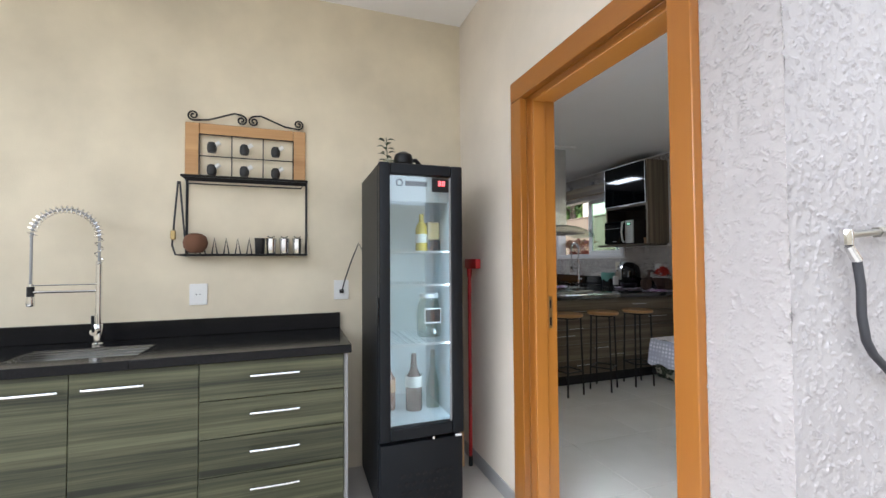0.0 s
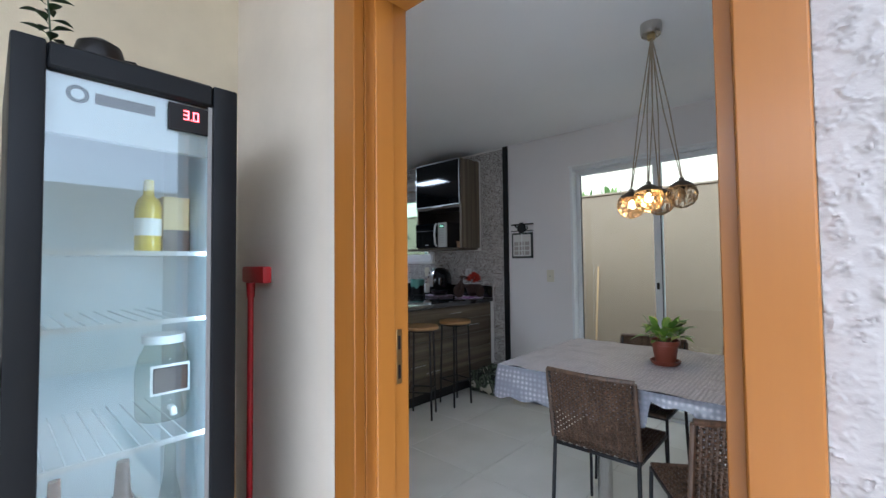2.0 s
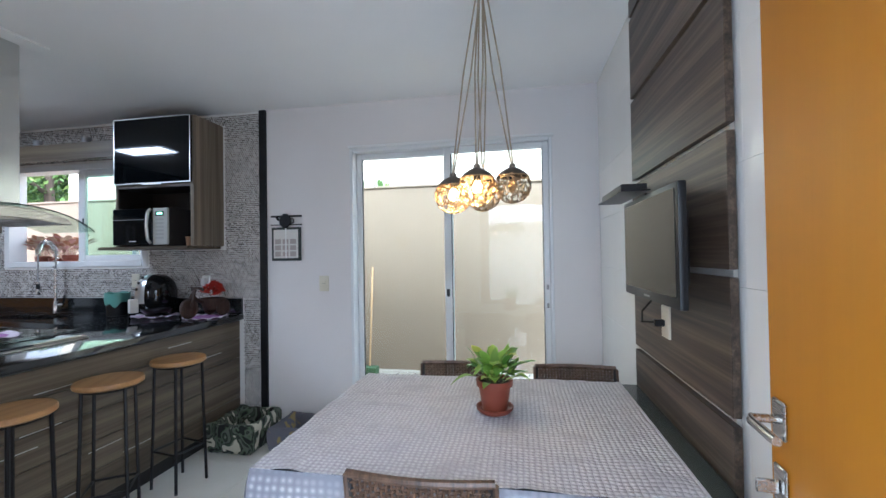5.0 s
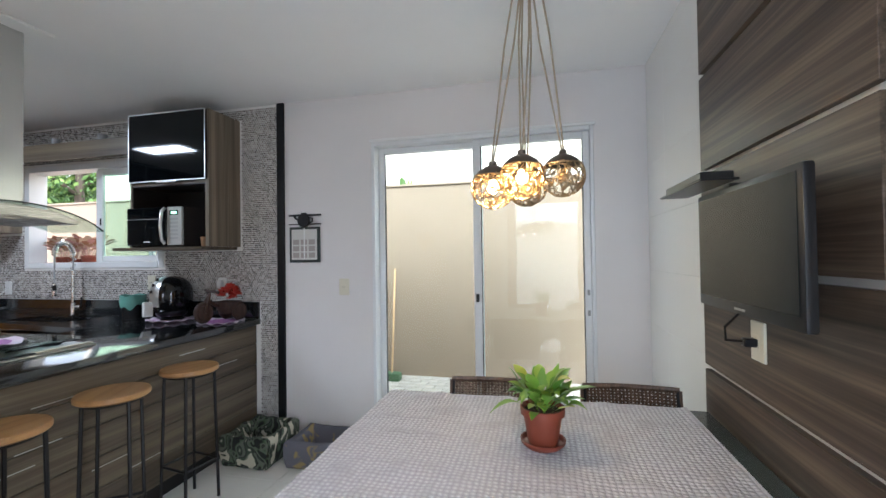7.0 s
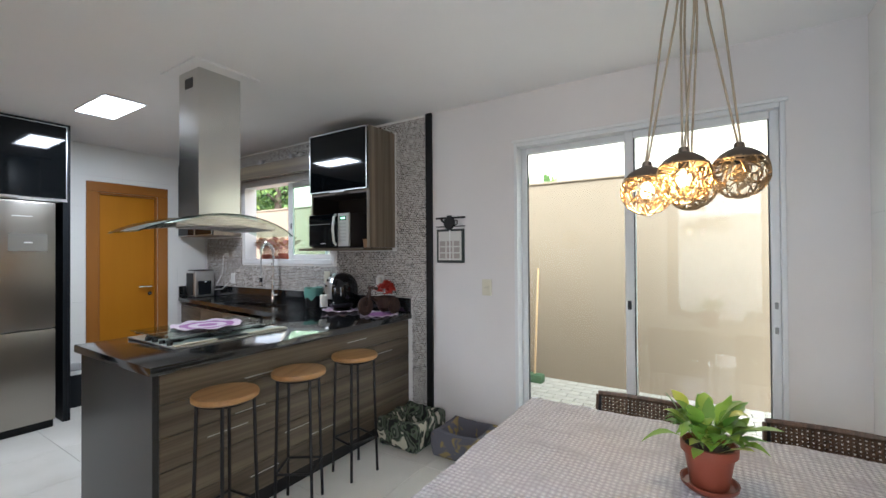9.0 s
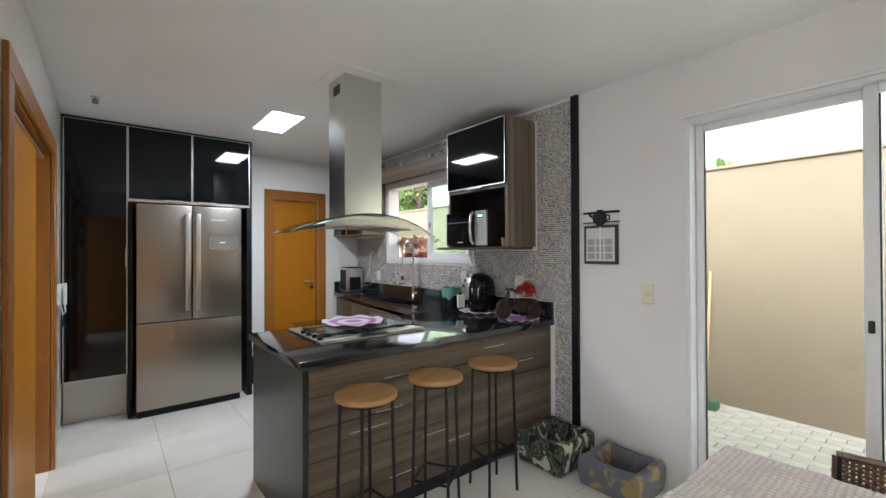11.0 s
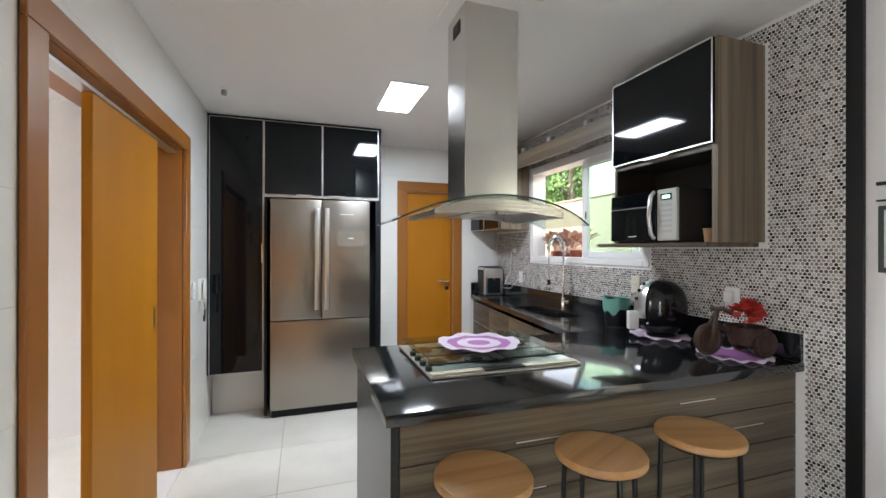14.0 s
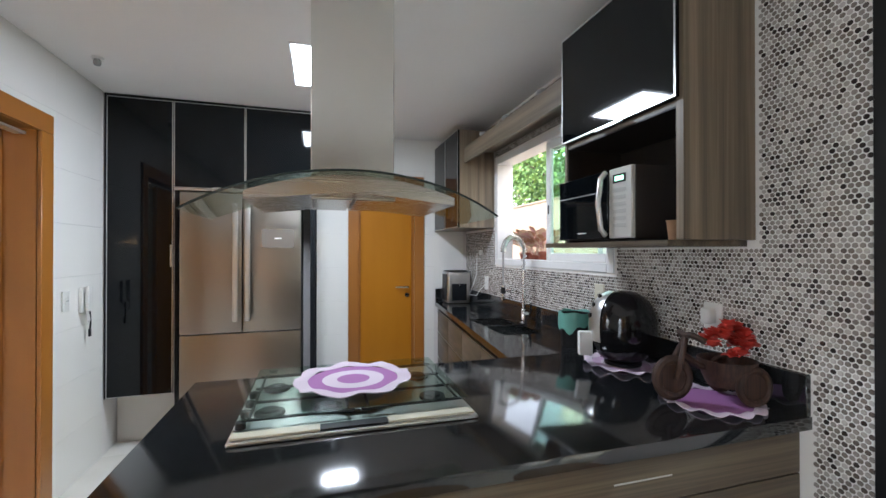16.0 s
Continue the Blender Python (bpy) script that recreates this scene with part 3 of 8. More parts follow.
for xx, ya, yb, wa, wb in ((XE + 0.085, 1.872, g1 - 0.025, 0.050, 0.040), (XE + 0.035, g0 + 0.023, 1.928, 0.040, 0.050)):
    s = part("sash", boxm(xx - 0.016, xx + 0.016, ya, ya + wa, 0.023, gt - 0.029, bevel=0.003), M_DOORALU, gd)
    part("stile", boxm(xx - 0.016, xx + 0.016, yb - wb, yb, 0.023, gt - 0.029, bevel=0.003), M_DOORALU, s)
    part("rail", boxm(xx - 0.0155, xx + 0.0155, ya + wa + 0.0005, yb - wb - 0.0005, 0.023, 0.085, bevel=0.003), M_DOORALU, s)
    part("rail", boxm(xx - 0.0155, xx + 0.0155, ya + wa + 0.0005, yb - wb - 0.0005, gt - 0.072, gt - 0.029, bevel=0.003), M_DOORALU, s)
    part("seal", boxm(xx - 0.006, xx + 0.006, ya + wa + 0.0005, ya + wa + 0.006, 0.0855, gt - 0.0725), M_RUBBER, s, "dark rubber glazing seal")
    part("seal", boxm(xx - 0.006, xx + 0.006, yb - wb - 0.006, yb - wb - 0.0005, 0.0855, gt - 0.0725), M_RUBBER, s, "dark rubber glazing seal")
    pane = part("pane", boxm(xx - 0.003, xx + 0.003, ya + wa - 0.002, yb - wb + 0.002, 0.083, gt - 0.070), M_GLASS, s, "clear glass pane")
    pane.visible_shadow = False
part("latch", boxm(XE + 0.005, XE + 0.0185, 1.893, 1.915, 1.05, 1.105, bevel=0.004), M_BLACKPLASTIC, gd, "black latch")
for zz in (0.97, 1.10):
    part("keeper", boxm(XE + 0.010, XE + 0.0185, g0 + 0.034, g0 + 0.050, zz, zz + 0.035, bevel=0.003), M_GREYPLASTIC, gd, "small grey lock keeper")
# plastered lip over the head of the opening
part("trim", boxm(XE - 0.020, XE - 0.0005, g0 - 0.012, g1 + 0.012, gt + 0.001, gt + 0.020, bevel=0.003), M_WHITEALU, gd)

# kitchen window
wd = thing("window_kitchen", (XE + 0.05, 5.2, 1.3), "white framed sliding kitchen window with greenish glass, half open", "window", kind=S)
w0, w1, wz0, wz1 = WIN
part("frame_side", boxm(XE - 0.012, XE + 0.13, w0, w0 + 0.05, wz0, wz1, bevel=0.003), M_WHITEALU, wd)
part("frame_side", boxm(XE - 0.012, XE + 0.13, w1 - 0.05, w1, wz0, wz1, bevel=0.003), M_WHITEALU, wd)
part("frame_head", boxm(XE - 0.012, XE + 0.13, w0 + 0.051, w1 - 0.051, wz1 - 0.05, wz1, bevel=0.003), M_WHITEALU, wd)
part("sill", boxm(XE - 0.016, XE + 0.13, w0 + 0.051, w1 - 0.051, wz0, wz0 + 0.05, bevel=0.004), M_WHITEALU, wd)
for xx, ya, yb in ((XE + 0.03, w0 + 0.051, 5.14), (XE + 0.075, 4.62, 5.22)):
    s = part("sash", boxm(xx - 0.014, xx + 0.014, ya, ya + 0.045, wz0 + 0.051, wz1 - 0.051, bevel=0.003), M_WHITEALU, wd)
    part("stile", boxm(xx - 0.014, xx + 0.014, yb - 0.045, yb, wz0 + 0.051, wz1 - 0.051, bevel=0.003), M_WHITEALU, s)
    part("rail", boxm(xx - 0.0135, xx + 0.0135, ya + 0.046, yb - 0.046, wz0 + 0.051, wz0 + 0.10, bevel=0.003), M_WHITEALU, s)
    part("rail", boxm(xx - 0.0135, xx + 0.0135, ya + 0.046, yb - 0.046, wz1 - 0.10, wz1 - 0.051, bevel=0.003), M_WHITEALU, s)
    pane = part("pane", boxm(xx - 0.003, xx + 0.003, ya + 0.044, yb - 0.044, wz0 + 0.098, wz1 - 0.098), M_GREENGLASS, s, "greenish glass pane")
    pane.visible_shadow = False
part("latch", boxm(XE + 0.012, XE + 0.018, 5.105, 5.12, 1.66, 1.72, bevel=0.002), M_BLACKPLASTIC, wd)


# ---------- kitchen ----------
TOP = 0.908
# peninsula: stone end panel, wood front with grooves, black plinth, stone worktop
PX0, PY0, PY1 = 2.425, 3.555, 4.47
pen = thing("peninsula_cabinet", (3.4, 4.0, 0), "breakfast peninsula with greyed-wood front and black plinth", "cabinet")
part("body", boxm(2.475, XE - 0.006, 3.612, 4.40, 0.105, TOP - 0.045), M_GREYWOOD, pen)
part("plinth", boxm(2.475, XE - 0.006, 3.64, 4.36, 0, 0.104), M_BLACKPLASTIC, pen, "recessed black plinth")
rows = [0.108, 0.262, 0.416, 0.570, 0.724, 0.862]
for za, zb in zip(rows, rows[1:]):
    part("front_board", boxm(2.476, XE - 0.007, 3.588, 3.6115, za, zb - 0.004, bevel=0.0015), M_GREYWOOD, pen)
random.seed(4)
for k, zz in enumerate((0.20, 0.36, 0.50, 0.65, 0.79, 0.28, 0.57, 0.74)):
    xa = 2.6 + random.random() * 1.35
    part("inlay_line", boxm(xa, xa + 0.16 + 0.14 * random.random(), 3.5868, 3.5879, zz, zz + 0.004), M_ALU, pen, "pale streak in the grain")
solo("peninsula_end_panel", boxm(2.446, 2.474, 3.585, 4.43, 0, TOP - 0.042, bevel=0.002), M_STONE_DULL, "dark grey granite end panel of the peninsula", "panel")
XB = XE - 0.003


def front_x(y):
    return 3.745 + (y - PY1) * 0.1147


top = thing("worktop", (3.6, 4.2, TOP - 0.04), "polished black granite worktop along the wall and peninsula", "worktop")
part("peninsula_slab", boxm(PX0, XB, PY0, PY1, TOP - 0.04, TOP, bevel=0.003, seg=2), M_STONE, top)
SKY0, SKY1, SKX0, SKX1 = 4.95, 5.58, 3.95, 4.225
for nm, pts in (("slab", [(front_x(PY1), PY1 + 0.0003), (XB, PY1 + 0.0003), (XB, SKY0), (front_x(SKY0), SKY0)]),
                ("slab", [(front_x(SKY0), SKY0), (SKX0, SKY0), (SKX0, SKY1), (front_x(SKY1), SKY1)]),
                ("slab", [(SKX1, SKY0), (XB, SKY0), (XB, SKY1), (SKX1, SKY1)]),
                ("slab", [(SKX0, 5.25), (SKX1, 5.25), (SKX1, 5.28), (SKX0, 5.28)]),
                ("slab", [(front_x(SKY1), SKY1), (XB, SKY1), (XB, 6.694), (4.0, 6.694)])):
    part(nm, prism(bm_new(), pts, TOP - 0.04, TOP - 0.0002), M_STONE, top)
bs = thing("backsplash", (XE - 0.015, 5.0, TOP), "black granite upstand behind the worktop", "upstand")
part("upstand", boxm(XE - 0.026, XE - 0.006, 3.557, 6.67, TOP + 0.001, 1.036, bevel=0.002), M_STONE, bs)
part("upstand", boxm(4.0, XE - 0.0265, 6.672, 6.692, TOP + 0.001, 1.036, bevel=0.002), M_STONE, bs)


# base units under the wall run: front slants with the worktop
def base_units():
    a, b = Vector((3.775, 4.50, 0)), Vector((4.025, 6.685, 0))
    n = 4
    for i in range(n):
        p, q = a.lerp(b, i / n), a.lerp(b, (i + 1) / n)
        u = thing("base_cabinet", ((p.x + q.x) / 2, (p.y + q.y) / 2, 0), "greyed-wood base unit with drawer fronts under black granite", "cabinet", "base units by the sink")
        part("carcass", prism(bm_new(), [(p.x + 0.02, p.y + 0.002), (q.x + 0.02, q.y - 0.002), (XE - 0.006, q.y - 0.002), (XE - 0.006, p.y + 0.002)], 0.1, TOP - 0.19), M_GREYWOOD_Y, u)
        part("plinth", prism(bm_new(), [(p.x + 0.06, p.y + 0.002), (q.x + 0.06, q.y - 0.002), (XE - 0.006, q.y - 0.002), (XE - 0.006, p.y + 0.002)], 0, 0.099), M_BLACKPLASTIC, u)
        for za, zb in ((0.11, 0.36), (0.365, 0.61), (0.615, 0.825)):
            d = part("drawer_front", prism(bm_new(), [(p.x, p.y + 0.003), (q.x, q.y - 0.003), (q.x + 0.0185, q.y - 0.003), (p.x + 0.0185, p.y + 0.003)], za, zb, 0.0015), M_GREYWOOD_Y, u)
            part("pull_strip", prism(bm_new(), [(p.x - 0.004, p.y + 0.01), (q.x - 0.004, q.y - 0.01), (q.x + 0.004, q.y - 0.01), (p.x + 0.004, p.y + 0.01)], zb + 0.0005, zb + 0.004), M_ALU, d)


base_units()

# cut-in double sink
sink = thing("kitchen_sink", (4.1, 5.27, TOP - 0.16), "double stainless steel sink set into black granite", "sink")
for ya, yb in ((SKY0, 5.25), (5.28, SKY1)):
    bowl = bm_new()
    for a in ((SKX0 + 0.0005, SKX0 + 0.004, ya + 0.0005, yb - 0.0005), (SKX1 - 0.004, SKX1 - 0.0005, ya + 0.0005, yb - 0.0005), (SKX0 + 0.0045, SKX1 - 0.0045, ya + 0.0005, ya + 0.004), (SKX0 + 0.0045, SKX1 - 0.0045, yb - 0.004, yb - 0.0005)):
        box(bowl, *a, TOP - 0.16, TOP - 0.004)
    box(bowl, SKX0 + 0.0005, SKX1 - 0.0005, ya + 0.0005, yb - 0.0005, TOP - 0.164, TOP - 0.1605)
    part("bowl", bowl, M_CHROME, sink)
    part("drain", lathe(bm_new(), [(0, TOP - 0.156), (0.03, TOP - 0.156), (0.034, TOP - 0.1602)], 20, (4.09, (ya + yb) / 2, 0)), M_STEEL, sink)


def spring_tap(name, at, ang, h, reach, label):
    """Spring-neck kitchen tap; the spout reaches to the -y side before its turn."""
    t = thing(name, at, label, "tap", turn=ang)
    part("base", lathe(bm_new(), [(0, 0), (0.026, 0), (0.026, 0.008), (0.019, 0.014), (0.019, 0.10), (0.016, 0.104), (0, 0.104)], 20), M_CHROME, t, local=True)
    part("column", cyl(bm_new(), (0, 0, 0.104), (0, 0, h * 0.62), 0.013, 16), M_CHROME, t, local=True)
    part("lever", tube(bm_new(), [(0.015, 0, 0.07), (0.05, 0, 0.075), (0.058, 0, 0.10), (0.06, 0, 0.15)], 0.007, 8), M_DARKPLASTIC, t, local=True)
    part("valve", cyl(bm_new(), (0.0, 0, 0.07), (0.052, 0, 0.07), 0.016, 16), M_CHROME, t, local=True)
    # neck: up from the column, over, and down to the spray head
    r = reach / 2
    neck = [(0, 0, h * 0.60), (0, 0, h * 0.72)] + [(0, -r + r * math.cos(a), h - r + r * math.sin(a)) for a in [math.pi * k / 16 for k in range(17)]]
    part("hose", tube(bm_new(), neck + [(0, -reach, h * 0.42)], 0.006, 8), M_GREYPLASTIC, t, local=True)
    pts, turns = [], 24
    samp = neck
    for i in range(turns * 8 + 1):
        f = i / (turns * 8) * (len(samp) - 1)
        k = min(int(f), len(samp) - 2)
        c = Vector(samp[k]).lerp(Vector(samp[k + 1]), f - k)
        d = (Vector(samp[k + 1]) - Vector(samp[k])).normalized()
        s = Vector((1, 0, 0))
        u = d.cross(s)
        a = 2 * math.pi * i / 8
        pts.append(c + s * 0.0175 * math.cos(a) + u * 0.0175 * math.sin(a))
    part("spring", tube(bm_new(), pts, 0.0032, 5), M_CHROME, t, "coiled chrome spring", local=True)
    part("spray_head", lathe(bm_new(), [(0, h * 0.30), (0.014, h * 0.30), (0.017, h * 0.32), (0.013, h * 0.38), (0.011, h * 0.46), (0, h * 0.46)], 16, (0, -reach, 0)), M_CHROME, t, local=True)
    part("grip", cyl(bm_new(), (0, -reach, h * 0.37), (0, -reach, h * 0.44), 0.0142, 16), M_BLACKPLASTIC, t, local=True)
    part("arm", tube(bm_new(), [(0, 0, h * 0.40), (0, -reach, h * 0.40)], 0.007, 8), M_CHROME, t, local=True)
    part("arm", tube(bm_new(), [(0, 0, h * 0.45), (0, -reach, h * 0.45)], 0.003, 6), M_CHROME, t, local=True)
    return t


spring_tap("kitchen_tap", (4.245, 5.27, TOP + 0.003), -66, 0.60, 0.215, "tall chrome spring-neck kitchen tap at the sink")

# upper unit with microwave
uc = thing("wall_cabinet", (4.17, 4.07, 1.45), "greyed-wood wall unit with black glass flap above an open microwave shelf", "wall cabinet")
UX = 4.01
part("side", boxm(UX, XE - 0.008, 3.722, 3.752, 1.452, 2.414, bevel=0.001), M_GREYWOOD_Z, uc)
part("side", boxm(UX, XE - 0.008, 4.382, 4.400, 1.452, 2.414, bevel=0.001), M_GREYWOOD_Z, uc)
part("top", boxm(UX, XE - 0.008, 3.7525, 4.3815, 2.396, 2.414), M_GREYWOOD_Y, uc)
part("middle_shelf", boxm(UX + 0.004, XE - 0.008, 3.7525, 4.3815, 1.895, 1.915), M_GREYWOOD_Y, uc)
part("bottom_shelf", boxm(UX - 0.035, XE - 0.008, 3.752, 4.52, 1.430, 1.4515, bevel=0.001), M_GREYWOOD_Y, uc)
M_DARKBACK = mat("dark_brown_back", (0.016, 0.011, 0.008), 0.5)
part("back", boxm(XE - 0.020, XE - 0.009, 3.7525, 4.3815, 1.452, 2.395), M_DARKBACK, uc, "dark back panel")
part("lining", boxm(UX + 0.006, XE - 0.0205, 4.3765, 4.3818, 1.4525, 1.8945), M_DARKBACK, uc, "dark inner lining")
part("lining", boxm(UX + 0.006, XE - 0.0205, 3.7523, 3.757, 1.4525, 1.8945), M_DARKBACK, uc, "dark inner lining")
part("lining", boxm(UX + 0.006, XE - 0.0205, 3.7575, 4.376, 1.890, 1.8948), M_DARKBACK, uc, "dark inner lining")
fl = part("flap_door", boxm(UX - 0.018, UX - 0.002, 3.735, 4.397, 1.918, 2.412, bevel=0.001), M_BLACKGLASS, uc, "glossy black glass flap")
for zz in (1.918, 2.404):
    part("edge_trim", boxm(UX - 0.0195, UX - 0.0185, 3.735, 4.397, zz, zz + 0.008), M_ALU, fl)
for yy in (3.735, 4.390):
    part("edge_trim", boxm(UX - 0.0195, UX - 0.0185, yy, yy + 0.007, 1.9265, 2.4035), M_ALU, fl)
part("pull", boxm(UX - 0.030, UX - 0.0185, 3.98, 4.14, 1.908, 1.917, bevel=0.001), M_ALU, fl)

M_GREYBUTTON = mat("pale_grey_button", (0.42, 0.42, 0.40), 0.4)
mw = thing("microwave", (4.12, 4.16, 1.452), "silver microwave oven with black door on the wall shelf", "microwave")
# case coloured dark for the shadow on its side in the recess
part("body", boxm(3.995, 4.27, 3.915, 4.385, 1.46, 1.735, bevel=0.006, seg=2), mat("shaded_oven_case", (0.035, 0.030, 0.028), 0.25), mw)
part("door", boxm(3.972, 3.9945, 4.045, 4.386, 1.463, 1.733, bevel=0.004), M_BLACKGLASS, mw, "black glass door")
part("control_panel", boxm(3.975, 3.9945, 3.915, 4.041, 1.463, 1.733, bevel=0.004), mat("pale_silver_panel", (0.52, 0.52, 0.49), 0.35, 0.2), mw, "silver control panel")
part("display", boxm(3.973, 3.9748, 3.945, 4.015, 1.675, 1.708), M_BLACKPLASTIC, mw)
part("clock_digits", boxm(3.9720, 3.9728, 3.955, 4.003, 1.683, 1.700), glow("green_digits", (0.3, 1.0, 0.5), 1.5), mw, "glowing green digits")
for k in range(6):
    part("button_row", boxm(3.9735, 3.9748, 3.945, 4.015, 1.640 - k * 0.027, 1.655 - k * 0.027, bevel=0.0005), M_GREYBUTTON, mw)
part("handle", tube(bm_new(), [(3.972, 4.055, 1.475), (3.950, 4.057, 1.50), (3.938, 4.058, 1.60), (3.950, 4.057, 1.70), (3.972, 4.055, 1.725)], 0.011, 10), M_ALU, mw, "curved silver handle")
part("brand_bar", boxm(3.9705, 3.9715, 4.18, 4.24, 1.487, 1.492), M_WHITEPLASTIC, mw)
part("window_line", boxm(3.9705, 3.9715, 4.07, 4.38, 1.648, 1.652), M_GREYPLASTIC, mw)
for yy in (3.94, 4.36):
    part("foot", boxm(4.0, 4.26, yy - 0.012, yy + 0.012, 1.452, 1.4598), M_BLACKPLASTIC, mw)
solo("small_pot", lathe(bm_new(), [(0, 1.452), (0.024, 1.452), (0.031, 1.515), (0.034, 1.52), (0.030, 1.518), (0.024, 1.46), (0, 1.458)], 20, (4.06, 3.80, 0)), mat("tan_clay", (0.30, 0.17, 0.09), 0.7), "small tan clay pot beside the microwave", "pot")

# shelf with spice cups above the window, and the far unit
vs = thing("window_shelf", (4.22, 5.2, 2.2), "greyed-wood shelf with a drop front above the window", "shelf")
part("board", boxm(4.07, XE - 0.008, 4.405, 5.958, 2.255, 2.275, bevel=0.001), M_GREYWOOD_Y, vs)
part("drop_front", boxm(4.05, 4.069, 4.405, 5.958, 2.155, 2.285, bevel=0.001), M_GREYWOOD_Y, vs)
fc = thing("wall_cabinet", (4.17, 6.3, 1.61), "greyed-wood wall unit with black glass doors beside the window", "wall cabinet")
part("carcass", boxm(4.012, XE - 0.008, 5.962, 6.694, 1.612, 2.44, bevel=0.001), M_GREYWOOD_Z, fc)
for ya, yb in ((5.966, 6.325), (6.33, 6.69)):
    d = part("door", boxm(3.995, 4.0115, ya, yb, 1.614, 2.438, bevel=0.001), M_BLACKGLASS, fc, "black glass door in a slim metal frame")
    for a, b in ((ya, ya + 0.008), (yb - 0.008, yb)):
        part("edge_trim", boxm(3.9935, 3.9945, a, b, 1.614, 2.438), M_ALU, d)
    for z in (1.614, 2.43):
        part("edge_trim", boxm(3.9935, 3.9945, ya + 0.0085, yb - 0.0085, z, z + 0.008), M_ALU, d)
for k, yy in enumerate((4.80, 5.28, 5.70)):
    solo("small_jar", lathe(bm_new(), [(0, 2.276), (0.026, 2.276), (0.030, 2.282), (0.030, 2.325), (0.033, 2.328), (0.033, 2.345), (0, 2.347)], 18, (4.12, yy, 0)), M_GREYPLASTIC, "small grey jar on the window shelf", "jar", group="jars on the window shelf")

# tall black-glass cupboards round the fridge
YC = 6.10
tall = thing("tall_cupboard", (1.65, 6.4, 0.39), "tall cupboard with black glass door hung above a white base", "cupboard")
part("carcass", boxm(1.452, 1.872, YC + 0.021, 6.694, 0.385, CEIL - 0.004), M_WHITELAQ, tall)
part("surround", boxm(1.4535, 1.462, YC + 0.002, YC + 0.02, 0.385, CEIL - 0.004), M_ALU, tall)


def black_door(parent, x0, x1, z0, z1, pull):
    d = part("door", boxm(x0, x1, YC, YC + 0.019, z0, z1, bevel=0.001), M_BLACKGLASS, parent, "glossy black glass door in an aluminium frame")
    for a, b in ((x0, x0 + 0.005), (x1 - 0.005, x1)):
        part("edge_trim", boxm(a, b, YC - 0.002, YC - 0.0005, z0, z1), M_ALU, d)
    for z in (z0, z1 - 0.005):
        part("edge_trim", boxm(x0 + 0.0055, x1 - 0.0055, YC - 0.002, YC - 0.0005, z, z + 0.005), M_ALU, d)
    if pull == "side":
        part("pull", boxm(x1 - 0.012, x1 - 0.002, YC - 0.022, YC - 0.0025, 1.30, 1.46, bevel=0.001), M_ALU, d)
    else:
        part("pull", boxm(pull - 0.07, pull + 0.07, YC - 0.018, YC - 0.0025, z0 - 0.006, z0 + 0.008, bevel=0.001), M_ALU, d)


black_door(tall, 1.463, 1.868, 0.388, 2.50, "side")
solo("cupboard_base", boxm(1.452, 1.872, 6.30, 6.694, 0, 0.384, bevel=0.002), M_WHITELAQ, "plain white base under the tall cupboard", "base")
over = thing("bridge_cupboard", (2.35, 6.4, 1.87), "pair of black glass cupboards above the fridge", "cupboard")
part("carcass", boxm(1.874, 2.843, YC + 0.021, 6.694, 1.872, CEIL - 0.004), M_WHITELAQ, over)
part("valance", boxm(1.874, 2.843, YC + 0.001, YC + 0.02, 1.858, 1.873), M_ALU, over)
black_door(over, 1.874, 2.345, 1.876, 2.50, 2.20)
black_door(over, 2.349, 2.840, 1.876, 2.50, 2.47)
solo("cupboard_cornice", boxm(1.449, 2.846, YC + 0.0005, YC + 0.02, 2.5015, CEIL - 0.003), M_DARKPLASTIC, "dark strip above the cupboards", "trim")
solo("fridge_side_panel", boxm(2.815, 2.846, YC + 0.001, 6.694, 0, 1.857), M_DARKPLASTIC, "dark side panel beside the fridge", "panel")
solo("fridge_side_panel", boxm(1.8745, 1.893, YC + 0.024, 6.694, 0, 1.857), M_DARKPLASTIC, "dark side panel beside the fridge", "panel")

solo("cupboard_side_trim", boxm(2.8475, 2.862, YC - 0.004, 6.694, 0.001, CEIL - 0.003, bevel=0.001), M_DARKPLASTIC, "dark edging panel closing the cupboards and fridge", "trim")
solo("cupboard_side_trim", boxm(1.4525, 1.4615, YC - 0.003, YC + 0.0015, 0.386, CEIL - 0.003), M_DARKPLASTIC, "slim dark edging strip beside the tall cupboard", "trim")

fr = thing("fridge", (2.34, 6.35, 0), "french-door stainless steel fridge with bottom freezer drawer", "fridge")
part("body", boxm(1.932, 2.745, 6.095, 6.66, 0.03, 1.835, bevel=0.004), M_DARKPLASTIC, fr)
for xa, xb, hx in ((1.928, 2.336, 2.298), (2.342, 2.750, 2.380)):
    d = part("door", boxm(xa, xb, 6.03, 6.0945, 0.815, 1.838, bevel=0.008, seg=2), M_FRIDGE, fr)
    h = part("handle", boxm(hx - 0.019, hx + 0.019, 5.975, 5.992, 0.90, 1.765, bevel=0.006, seg=2), M_ALU, d, "long flat satin handle")
    for z in (0.91, 1.735):
        part("mount", boxm(hx - 0.015, hx + 0.015, 5.9925, 6.0295, z, z + 0.025, bevel=0.002), M_CHROME, h)
part("freezer_drawer", boxm(1.928, 2.750, 6.03, 6.0945, 0.065, 0.808, bevel=0.008, seg=2), M_FRIDGE, fr)
part("kick_grille", boxm(1.935, 2.743, 6.06, 6.09, 0.0, 0.06, bevel=0.002), M_DARKPLASTIC, fr)
part("brand_bar", boxm(2.49, 2.61, 6.0285, 6.0295, 1.715, 1.722), M_WHITEPLASTIC, fr)
